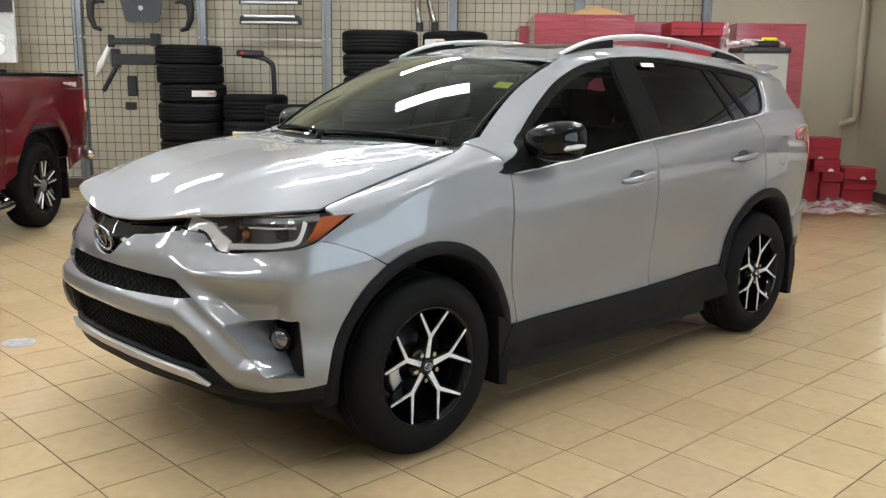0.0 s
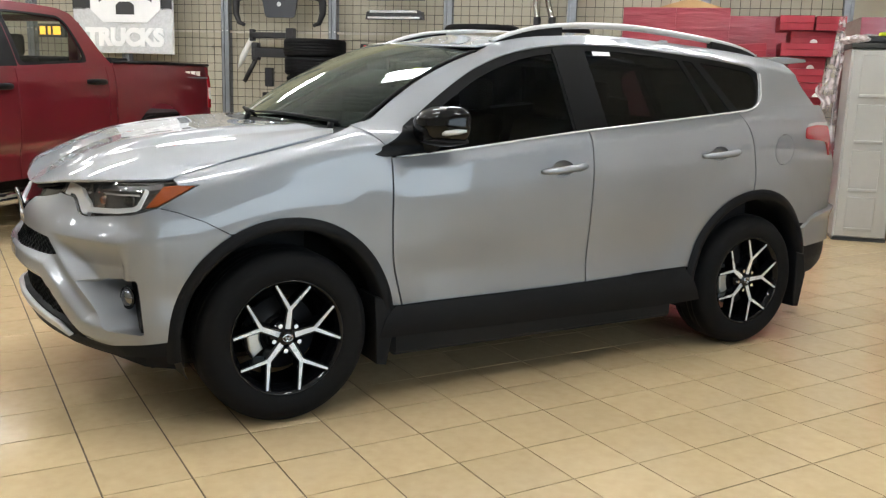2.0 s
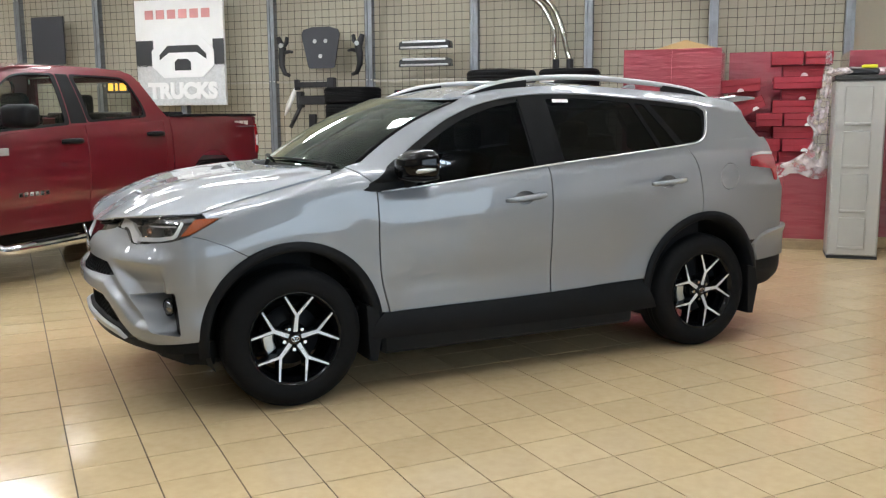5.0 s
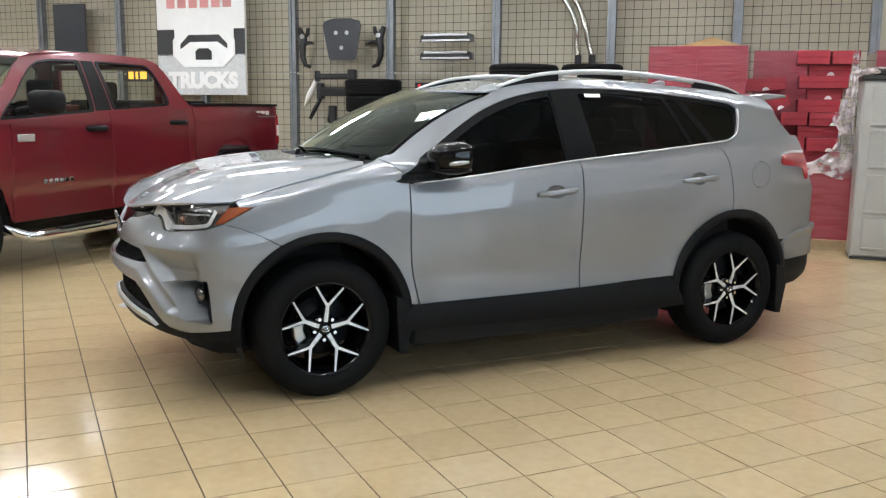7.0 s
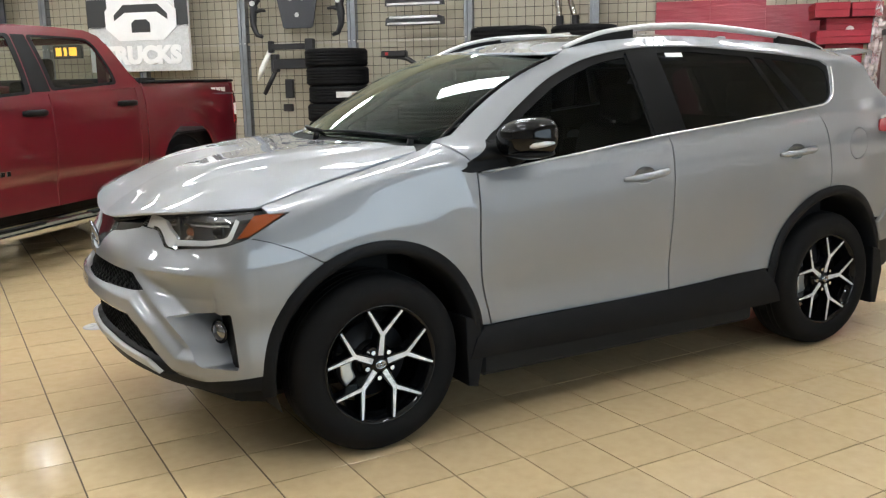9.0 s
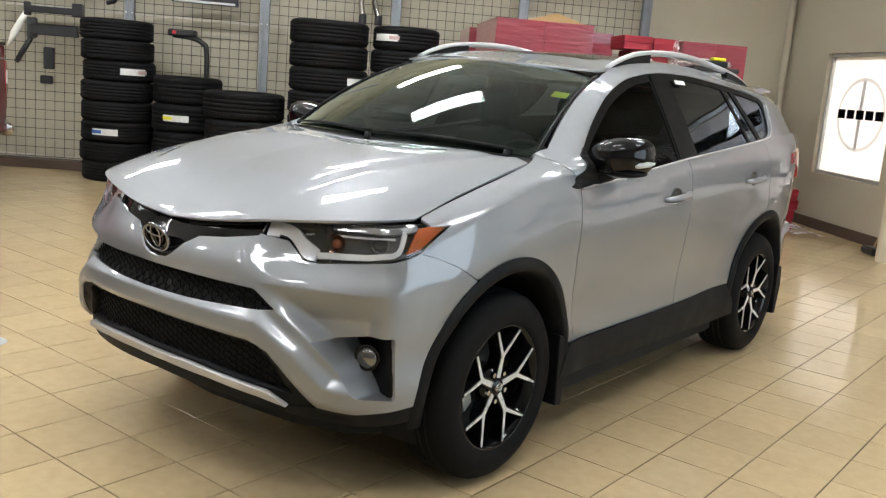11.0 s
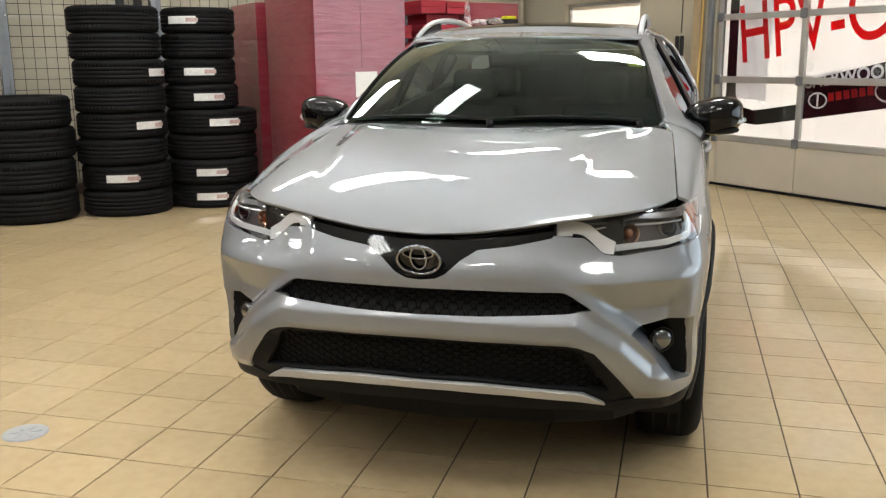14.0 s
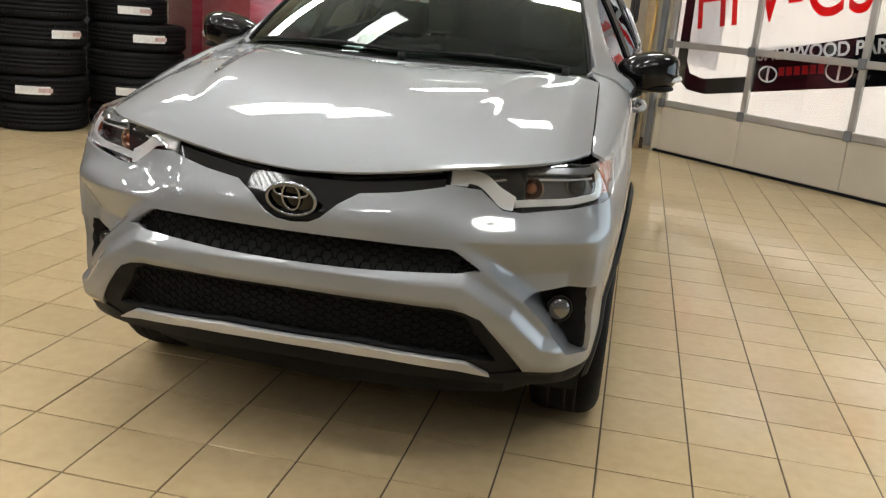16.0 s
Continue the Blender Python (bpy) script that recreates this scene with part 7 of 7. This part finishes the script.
def red_box(u0, u1, v, z0, z1, deep=0.5, seal=None, turn=0.0, tip=0.0):
    """A lidded carton whose front lies at v; seal: where along its front the white thumb seal sits (0..1)."""
    B = empty("red_box", UV @ pose(u0, v, z0, 0, tip, turn), "red cardboard parts box with a white half-round seal" if seal else "plain red cardboard parts box", "box", "loose red boxes")
    w, h = u1 - u0, z1 - z0 - 0.003
    part("base", boxed(0.004, w - 0.004, 0.004, deep, 0, h * 0.5, 0.003), M["redbox"], B)
    part("lid", boxed(0, w, 0, deep + 0.004, h * 0.5, h, 0.005), M["redbox"], B)
    if seal:
        bm = bmesh.new()
        prism(bm, [(w * seal + 0.036 * math.cos(math.pi * k / 10), 0.001 + 0.036 * math.sin(math.pi * k / 10)) for k in range(11)], 0.003, 0.0005, "Y")
        part("seal", bm, M["white"], B, "white half-round seal")
    return B


# tower on the low load: narrow and wide courses in turn
for a in ((2.157, 2.477, 9.740, 1.965, 2.110), (2.492, 2.767, 9.750, 1.965, 2.105), (2.277, 2.697, 9.830, 1.848, 1.965, 0.45, 0.52), (2.187, 2.677, 9.750, 1.715, 1.848),
          (2.277, 2.627, 9.830, 1.600, 1.715, 0.45, 0.6), (2.187, 2.607, 9.750, 1.465, 1.600), (2.032, 2.297, 9.745, 1.325, 1.465), (2.312, 2.607, 9.755, 1.325, 1.465, 0.5, 0.83),
          (2.207, 2.617, 9.800, 1.195, 1.325), (2.027, 2.197, 9.950, 1.195, 1.325, 0.3), (2.022, 2.287, 9.750, 1.055, 1.195), (2.302, 2.617, 9.745, 1.055, 1.195, 0.5, 0.72),
          (2.277, 2.647, 9.820, 0.935, 1.055), (2.027, 2.267, 9.800, 0.935, 1.055), (2.077, 2.657, 9.770, 0.880, 0.935)):
    red_box(*a)
# slipped pile beside it
for a in ((1.922, 2.067, 9.800, 0.880, 0.975), (1.917, 2.017, 9.780, 0.975, 1.115), (1.917, 2.017, 9.800, 1.115, 1.255, 0.5, 0.7), (1.777, 2.027, 9.860, 1.255, 1.375)):
    red_box(*a)
red_box(1.812, 2.167, 9.770, 1.390, 1.520, 0.45, 0.68, 0, -26)
red_box(1.767, 2.067, 9.920, 1.515, 1.635, 0.45, None, 0, -24)
red_box(1.657, 2.067, 9.760, 1.675, 1.815, 0.5, 0.5, 2, -4)
# boxes by the wall behind the car
for a in ((3.95, 4.40, 10.58, 0.615, 0.865, 0.4, 0.5, 1.5), (3.93, 4.10, 10.70, 0.47, 0.612, 0.3), (4.11, 4.42, 10.60, 0.47, 0.612, 0.4, 0.65), (4.21, 4.455, 10.57, 0.355, 0.467), (3.93, 4.20, 10.66, 0.0, 0.467, 0.4),
          (4.21, 4.45, 10.62, 0.0, 0.352, 0.4), (4.46, 4.82, 10.56, 0.385, 0.52, 0.4, 0.6, -1), (4.47, 4.86, 10.60, 0.26, 0.382, 0.4), (4.47, 4.84, 10.63, 0.0, 0.257, 0.4)):
    red_box(*a)


def film_sheet(name, f, nu, nv, label, m=None, seed=3):
    rng = random.Random(seed)
    bm = bmesh.new()
    g = [[bm.verts.new(Vector(f(i / nu, j / nv)) + Vector([rng.uniform(-0.007, 0.007) for _ in range(3)])) for j in range(nv + 1)] for i in range(nu + 1)]
    for i in range(nu):
        for j in range(nv):
            bm.faces.new((g[i][j], g[i + 1][j], g[i + 1][j + 1], g[i][j + 1]))
    return single(name, bm, M["film"], m or UV, label, "plastic film", smooth=True)


DRAPE = [(0.0, 2.24), (0.06, 2.42), (0.18, 2.58), (0.30, 2.61), (0.40, 2.53), (0.5, 2.59), (0.75, 2.66), (1.0, 2.70)]
film_sheet("stretch_film", lambda a, b: (lerp(table(b, DRAPE), 2.755 + 0.012 * math.sin(11 * b), a), 9.705 - 0.03 * abs(math.sin(9 * a + 3 * b)), 0.90 + 1.20 * b), 14, 30, "torn clear stretch film hanging beside the red boxes")
film_sheet("stretch_film", lambda a, b: (1.95 + 0.9 * a, 9.69 - 0.03 * math.sin(12 * a), 0.80 + 0.14 * b + 0.03 * math.sin(14 * a)), 26, 6, "crumpled clear film over the low pallet load", seed=5)
film_sheet("stretch_film", lambda a, b: (lerp(3.72, 4.95, a), lerp(10.02, 10.95, b), 0.03 + 0.20 * math.sin(math.pi * a) ** 0.7 * (0.25 + 0.75 * b) * (0.7 + 0.3 * math.sin(17 * a + 8 * b))), 30, 18, "heap of crumpled clear film on the floor", seed=8)
# ---- grey cabinet ----
CB = empty("storage_cabinet", UV @ pose(2.765, 9.22, 0), "grey resin storage cabinet with panelled doors and black lid", "cabinet")
part("body", boxed(0.0, 0.47, 0.03, 0.46, 0.0, 1.78, 0.008), M["cabinet"], CB)
part("lid", boxed(-0.012, 0.485, 0.0, 0.47, 1.78, 1.83, 0.012, 2), M["blacklid"], CB, "black lid")
part("plinth", boxed(0.0, 0.47, 0.012, 0.45, 0.0, 0.03), M["blacklid"], CB)
dr = part("door", boxed(0.012, 0.458, 0.0, 0.028, 0.04, 1.765, 0.006), M["cabinet"], CB)
for z0, z1 in ((0.10, 0.42), (0.47, 0.86), (0.92, 1.28), (1.34, 1.72)):
    bm = bmesh.new()
    box(bm, 0.09, 0.34, -0.010, 0.004, z0, z1, 0.006)
    part("panel", bm, M["cabinet"], dr)
    part("ledge", boxed(0.09, 0.34, -0.018, -0.004, z0 + 0.0, z0 + 0.03, 0.005), M["cabinet"], dr)
part("notice", boxed(0.471, 0.474, 0.12, 0.30, 1.05, 1.32), M["white"], CB, "white paper notice")
rng = random.Random(11)
bm = bmesh.new()
for k in range(9):
    u, v = rng.uniform(-0.02, 0.46), rng.uniform(0.03, 0.4)
    bmesh.ops.create_icosphere(bm, subdivisions=2, radius=rng.uniform(0.05, 0.09), matrix=Matrix.Translation((u, v, 1.865 + rng.uniform(0, 0.02))) @ Matrix.Diagonal((1.3, 1, 0.5, 1)))
for v in bm.verts:
    v.co += Vector([rng.uniform(-0.012, 0.012) for _ in range(3)])
    v.co.z = max(v.co.z, 1.833)
single("plastic_bag", bm, M["film"], UV @ pose(2.765, 9.22, 0), "crumpled clear plastic bag on the cabinet", "bag")
bm = bmesh.new()
box(bm, 0.10, 0.40, 0.10, 0.32, 1.832, 1.90, 0.02, 2)
single("folded_mat", bm, M["darkpart"], UV @ pose(2.765, 9.22, 0), "folded black rubber mat on the cabinet", "mat")
bm = bmesh.new()
box(bm, 0.24, 0.38, 0.12, 0.22, 1.90, 1.935, 0.012, 2)
single("yellow_pad", bm, M["yellow"], UV @ pose(2.765, 9.22, 0), "small yellow pad on the black mat", "pad")

# ---- east wall: sectional door, banner, poster window ----
EAST = UV @ Matrix(((0, 0, -1, 0), (-1, 0, 0, 0), (0, 1, 0, 0), (0, 0, 0, 1)))     # x runs to -v, y up, z into the room


def east(v, z, d=0.0):
    """A pose on the east wall: v along it, z up, d into the room."""
    return Matrix.Translation((-v, z, d - U1))


GD = empty("door_1", UV, "closed sectional glass door with aluminium frames and a beige foot panel", "sectional door", kind="structure")
# added bay out of view; its form is invented to hold the daylight lamp
BW = empty("window_2", UV, "unseen frosted glazed bay with aluminium bars, added to let in cool daylight", "window", kind="structure")
for z in (GZ0 + 0.035, GZ1 - 0.035):
    part("rail", boxed(U1 + 0.02, U1 + 0.075, GV0, GV1, z - 0.034, z + 0.034, 0.006), M["alu"], BW, "aluminium rail")
for v in (GV0 + 0.035, GV1 - 0.035):
    part("stile", boxed(U1 + 0.025, U1 + 0.07, v - 0.032, v + 0.032, GZ0 + 0.07, GZ1 - 0.07, 0.005), M["alu"], BW, "aluminium stile")
part("pane", boxed(U1 + 0.100, U1 + 0.106, GV0 + 0.015, GV1 - 0.015, GZ0 + 0.02, GZ1 - 0.02), M["vinyl_grey"], BW, "frosted pane")
VM_S = [8.40, 7.28, 6.04, 4.80, 3.60]
for z in (0.56, 1.22, 1.91, 2.58, 3.20):
    part("rail", boxed(U1 + 0.02, U1 + 0.075, DV0, DV1, z - 0.035, z + 0.035, 0.006), M["alu"], GD, "aluminium rail")
for v in VM_S:
    part("stile", boxed(U1 + 0.025, U1 + 0.07, v - 0.032, v + 0.032, 0.60, 3.20, 0.005), M["alu"], GD, "aluminium stile")
for a, b in zip(VM_S, VM_S[1:]):
    part("foot_panel", boxed(U1 + 0.03, U1 + 0.07, b + 0.003, a - 0.003, 0.03, 0.522, 0.004), M["doorpanel"], GD, "beige steel foot panel")
    for z0, z1 in ((0.595, 1.185), (1.255, 1.875), (1.945, 2.545), (2.615, 3.165)):
        o = part("pane", boxed(U1 + 0.046, U1 + 0.050, b + 0.032, a - 0.032, z0, z1), M["lens"], GD)
        o.visible_shadow = False
    for z in (0.56, 1.22, 1.91, 2.58):
        part("hinge", boxed(U1 - 0.004, U1 + 0.019, a - 0.04, a + 0.04, z - 0.05, z + 0.05, 0.006), M["steel"], GD)
part("seal", boxed(U1 + 0.02, U1 + 0.08, DV0, DV1, 0.0, 0.03, 0.004), M["clad"], GD, "black rubber seal")
part("track", boxed(U1 - 0.055, U1 - 0.004, DV1 + 0.02, DV1 + 0.09, 0.05, 3.6, 0.006), M["steel"], GD, "steel door track")
part("track", boxed(U1 - 0.055, U1 - 0.004, DV0 - 0.09, DV0 - 0.02, 0.05, 3.6, 0.006), M["steel"], GD, "steel door track")

BN = empty("banner", EAST @ east(6.0, 0, -0.13), "large white vinyl banner with red lettering behind the door glass", "banner")
# on the banner x runs from its middle to the right, y up, z towards the room
part("sheet", boxed(-2.45, 2.45, 0.45, 3.25, -0.004, 0.0), M["banner"], BN)


def vinyl(name, pts, mat, d, label=""):
    bm = bmesh.new()
    prism(bm, pts, d, d + 0.002, "Z")
    return part(name, bm, M[mat], BN, label)


def vz(v, z):
    return (6.0 - v, z)


vinyl("plate_shade", [vz(8.22, 1.02), vz(7.80, 0.99), vz(7.72, 2.9), vz(8.22, 2.9)], "vinyl_shade", 0.002)
frame_out = [vz(8.36, 0.98), vz(8.30, 0.84), vz(8.16, 0.74), vz(7.9, 0.72), vz(5.4, 1.12), vz(4.2, 1.33), vz(4.2, 1.47), vz(5.4, 1.27), vz(7.95, 0.88), vz(8.15, 0.92), vz(8.22, 1.05), vz(8.24, 2.35), vz(8.05, 2.55), vz(7.0, 2.74), vz(4.2, 3.2), vz(4.2, 3.24), vz(7.0, 2.95), vz(8.2, 2.75), vz(8.36, 2.45)]
vinyl("plate_border", frame_out, "vinyl_dark", 0.005, "dark plate border")
vinyl("name_strip", [vz(7.30, 0.90), vz(5.80, 1.14), vz(5.74, 1.20), vz(5.76, 1.50), vz(5.84, 1.53), vz(7.30, 1.22)], "vinyl_dark", 0.008, "dark name strip")
t = Matrix.Rotation(radians(8.2), 4, "Z")
lettering("lettering", "HPV-CSTM", 0.92, M["vinyl_red"], BN, Matrix.Translation((6.0 - 6.74, 1.885, 0.010)) @ t, 0.001, 0.69, 0.002)
lettering("lettering_small", "Life is Fun", 0.20, M["mattewhite"], BN, Matrix.Translation((6.0 - 7.55, 2.74, 0.012)) @ t, 0.001, 1.0)
lettering("lettering_name", "SHERWOOD PARK", 0.185, M["mattewhite"], BN, Matrix.Translation((6.0 - 6.53, 1.305, 0.012)) @ t, 0.001, 0.98, 0.004)
for i in range(6):
    x, y = 6.0 - 6.99 + 0.088 * i, 1.015 + 0.0145 * i
    bm = bmesh.new()
    box(bm, x, x + 0.066, y, y + 0.085, 0.011, 0.013, m=Matrix.Translation((x, y, 0)) @ t @ Matrix.Translation((-x, -y, 0)))
    part("name_bar", bm, M["vinyl_red"], BN, "red bar")
for v, z, rx, rz in ((7.12, 1.02, 0.115, 0.085), (6.33, 1.135, 0.15, 0.11)):
    bm = bmesh.new()
    n = 28
    o = [bm.verts.new((6 - v + rx * math.cos(2 * math.pi * i / n), z + rz * math.sin(2 * math.pi * i / n), 0.012)) for i in range(n)]
    q = [bm.verts.new((6 - v + (rx - 0.018) * math.cos(2 * math.pi * i / n), z + (rz - 0.018) * math.sin(2 * math.pi * i / n), 0.012)) for i in range(n)]
    for i in range(n):
        bm.faces.new((o[i], o[(i + 1) % n], q[(i + 1) % n], q[i]))
    part("ring_mark", bm, M["mattewhite"], BN, "white ring")
    bm = bmesh.new()
    box(bm, 6 - v - 0.012, 6 - v + 0.012, z - rz + 0.02, z + rz - 0.02, 0.0118, 0.0132)
    part("ring_bar", bm, M["mattewhite"], BN)
vinyl("pale_bars", [vz(6.15, 1.16), vz(5.95, 1.19), vz(5.95, 1.25), vz(6.15, 1.22)], "vinyl_grey", 0.011)
bm = bmesh.new()
rod(bm, (6 - 7.72, 2.50, 0.006), (6 - 7.72, 2.50, 0.014), 0.07, 18)
part("rivet_mark", bm, M["vinyl_dark"], BN)

W1 = empty("window_1", UV, "bright backlit poster window with a grey ring mark", "window", kind="structure")
for a in ((U1 + 0.05, U1 + 0.10, PV0, PV1, PZ0, PZ0 + 0.04), (U1 + 0.05, U1 + 0.10, PV0, PV1, PZ1 - 0.04, PZ1), (U1 + 0.05, U1 + 0.10, PV0, PV0 + 0.04, PZ0 + 0.04, PZ1 - 0.04), (U1 + 0.05, U1 + 0.10, PV1 - 0.04, PV1, PZ0 + 0.04, PZ1 - 0.04)):
    part("window_frame", boxed(*a, 0.004), M["alu"], W1)
PS = empty("poster", EAST @ east((PV0 + PV1) / 2, 0, -0.085), "white backlit poster with a grey ring and dark word mark", "poster")
part("sheet", boxed(-0.71, 0.71, PZ0 + 0.04, PZ1 - 0.04, -0.003, 0.0), M["banner"], PS)
bm = bmesh.new()
n = 40
cz = 1.47
o = [bm.verts.new((0.02 + 0.50 * math.cos(2 * math.pi * i / n), cz + 0.44 * math.sin(2 * math.pi * i / n), 0.003)) for i in range(n)]
q = [bm.verts.new((0.02 + 0.46 * math.cos(2 * math.pi * i / n), cz + 0.40 * math.sin(2 * math.pi * i / n), 0.003)) for i in range(n)]
for i in range(n):
    bm.faces.new((o[i], o[(i + 1) % n], q[(i + 1) % n], q[i]))
part("ring_mark", bm, M["vinyl_grey"], PS, "grey ring")
part("ring_blade", boxed(-0.015, 0.05, cz - 0.40, cz + 0.40, 0.0045, 0.006), M["vinyl_grey"], PS)
for i in range(5):
    part("word_bar", boxed(-0.46 + 0.20 * i, -0.30 + 0.20 * i, cz - 0.055, cz + 0.055, 0.0075, 0.009), M["vinyl_dark"], PS, "dark bar")

# ---- along the east wall ----
BO = empty("bollard", UV @ pose(4.92, 8.72, 0), "cream painted steel bollard beside the door", "bollard")
bm = bmesh.new()
lathe(bm, [(0.0005, 1.24), (0.09, 1.235), (0.125, 1.20), (0.14, 1.15), (0.14, 0.0)], 28, "Z")
part("tube", bm, M["cream"], BO, smooth=True)
single("wooden_board", boxed(5.22, 5.27, 8.62, 8.74, 0.0, 2.35, 0.004), M["wood"], UV, "tall bare wooden board leaning by the door track", "board")
HO = empty("air_hose", UV @ pose(5.12, 8.80, 0), "black air coupling hanging on a cord over the bollard", "air hose")
bm = bmesh.new()
tube(bm, [(0, 0, 3.4), (0, 0, 2.4), (0, 0.01, 1.75)], 0.007, 6)
part("cord", bm, M["wire"], HO)
for d in (0.0, 0.075):
    part("coupling", boxed(-0.02, 0.02, -0.03 + d, 0.025 + d, 1.42, 1.72, 0.012), M["darkpart"], HO, "black coupling")
    bm = bmesh.new()
    tube(bm, [(0, d, 1.42), (0.01, 0.02 + d, 1.30), (0.0, 0.01 + d, 1.20)], 0.010, 6)
    part("tail", bm, M["darkpart"], HO)
YH = bmesh.new()
tube(YH, curve([(5.20, 8.56, 2.3), (5.19, 8.57, 1.5), (5.17, 8.59, 0.9), (5.12, 8.60, 0.5), (5.02, 8.50, 0.28)], 6), 0.014, 8)
single("orange_hose", YH, M["yellowcable"], UV, "tan rubber hose hanging down beside the door", "hose", smooth=True)
BR = empty("floor_brush", UV @ pose(5.10, 9.18, 0), "floor brush with a thin handle leaning on the wall", "brush")
bm = bmesh.new()
tube(bm, [(-0.08, 0, 0.08), (0.06, -0.06, 0.55), (0.17, -0.10, 0.95)], 0.012, 6)
part("handle", bm, M["wood"], BR)
part("head", boxed(-0.16, 0.0, -0.12, 0.12, 0.0, 0.08, 0.02), M["darkpart"], BR)
bm = bmesh.new()
tube(bm, curve([(5.18, 12.13, CEIL), (5.18, 12.13, 2.6), (5.18, 12.13, 1.15), (5.16, 12.13, 1.02), (5.06, 12.13, 0.98), (4.98, 12.13, 0.95), (4.97, 12.13, 0.82), (4.97, 12.13, 0.72)], 5), 0.042, 12)
single("wall_pipe", bm, M["wall"], UV, "beige painted pipe with an elbow in the wall corner", "pipe", smooth=True)
DRN = empty("floor_drain", pose(1.62, 5.12, 0.001), "round grey metal drain cover in the floor", "drain")
bm = bmesh.new()
lathe(bm, [(0.0005, 0.004), (0.078, 0.004), (0.088, 0.002), (0.090, 0.0)], 32, "Z")
part("cover", bm, M["drainmetal"], DRN, smooth=True)
for a in range(6):
    part("slot", boxed(0.02, 0.065, -0.005, 0.005, 0.0038, 0.0055, m=Matrix.Rotation(a * math.pi / 3, 4, "Z")), M["drainslot"], DRN)

# ---- ceramic tiles ----
P, TX, TY = 0.3055, 1.500, 2.445
bm = bmesh.new()
s, b = P / 2 - 0.0030, 0.0006
lo = [bm.verts.new((x, y, -0.0045)) for x, y in ((-s, -s), (s, -s), (s, s), (-s, s))]
mi = [bm.verts.new((x, y, -b)) for x, y in ((-s, -s), (s, -s), (s, s), (-s, s))]
to = [bm.verts.new((x, y, 0)) for x, y in ((-s + b, -s + b), (s - b, -s + b), (s - b, s - b), (-s + b, s - b))]
for i in range(4):
    bm.faces.new((lo[i], lo[(i + 1) % 4], mi[(i + 1) % 4], mi[i]))
    bm.faces.new((mi[i], mi[(i + 1) % 4], to[(i + 1) % 4], to[i]))
bm.faces.new(to)
tile_mesh = mesh_of("tile", bm, M["tile"])
floor_ob = bpy.data.objects["floor"]
back = UV.inverted()
rng = random.Random(4)
rest_v, rest_f = [], []
base_v = [v.co.copy() for v in tile_mesh.vertices]
base_f = [tuple(p.vertices) for p in tile_mesh.polygons]
for i in range(-60, 62):
    for j in range(-62, 60):
        x, y = TX + (i + 0.5) * P, TY + (j + 0.5) * P
        u, v = (x - y) * 0.7071, (x + y) * 0.7071
        if not (U0 - 0.2 < u < U1 + 0.2 and V0 - 0.2 < v < V1 + 0.1):
            continue
        m = Matrix.Translation((x, y, rng.uniform(-0.0006, 0.0002))) @ Euler((rng.gauss(0, 0.0013), rng.gauss(0, 0.0013), 0)).to_matrix().to_4x4()
        if (0.3 < x < 4.6 and -0.1 < y < 2.45) or (-0.1 < x < 1.4 and 2.45 <= y < 6.0):
            piece("tile", tile_mesh, floor_ob, back @ m)
        else:
            k = len(rest_v)
            rest_v += [(m @ c)[:] for c in base_v]
            rest_f += [tuple(k + q for q in f) for f in base_f]
me = bpy.data.meshes.new("tile_field")
me.from_pydata(rest_v, [], rest_f)
me.materials.append(M["tile"])
tagged(piece("tile_field", me, floor_ob, back), "tan ceramic tiles of the wider floor", kind="stuff")
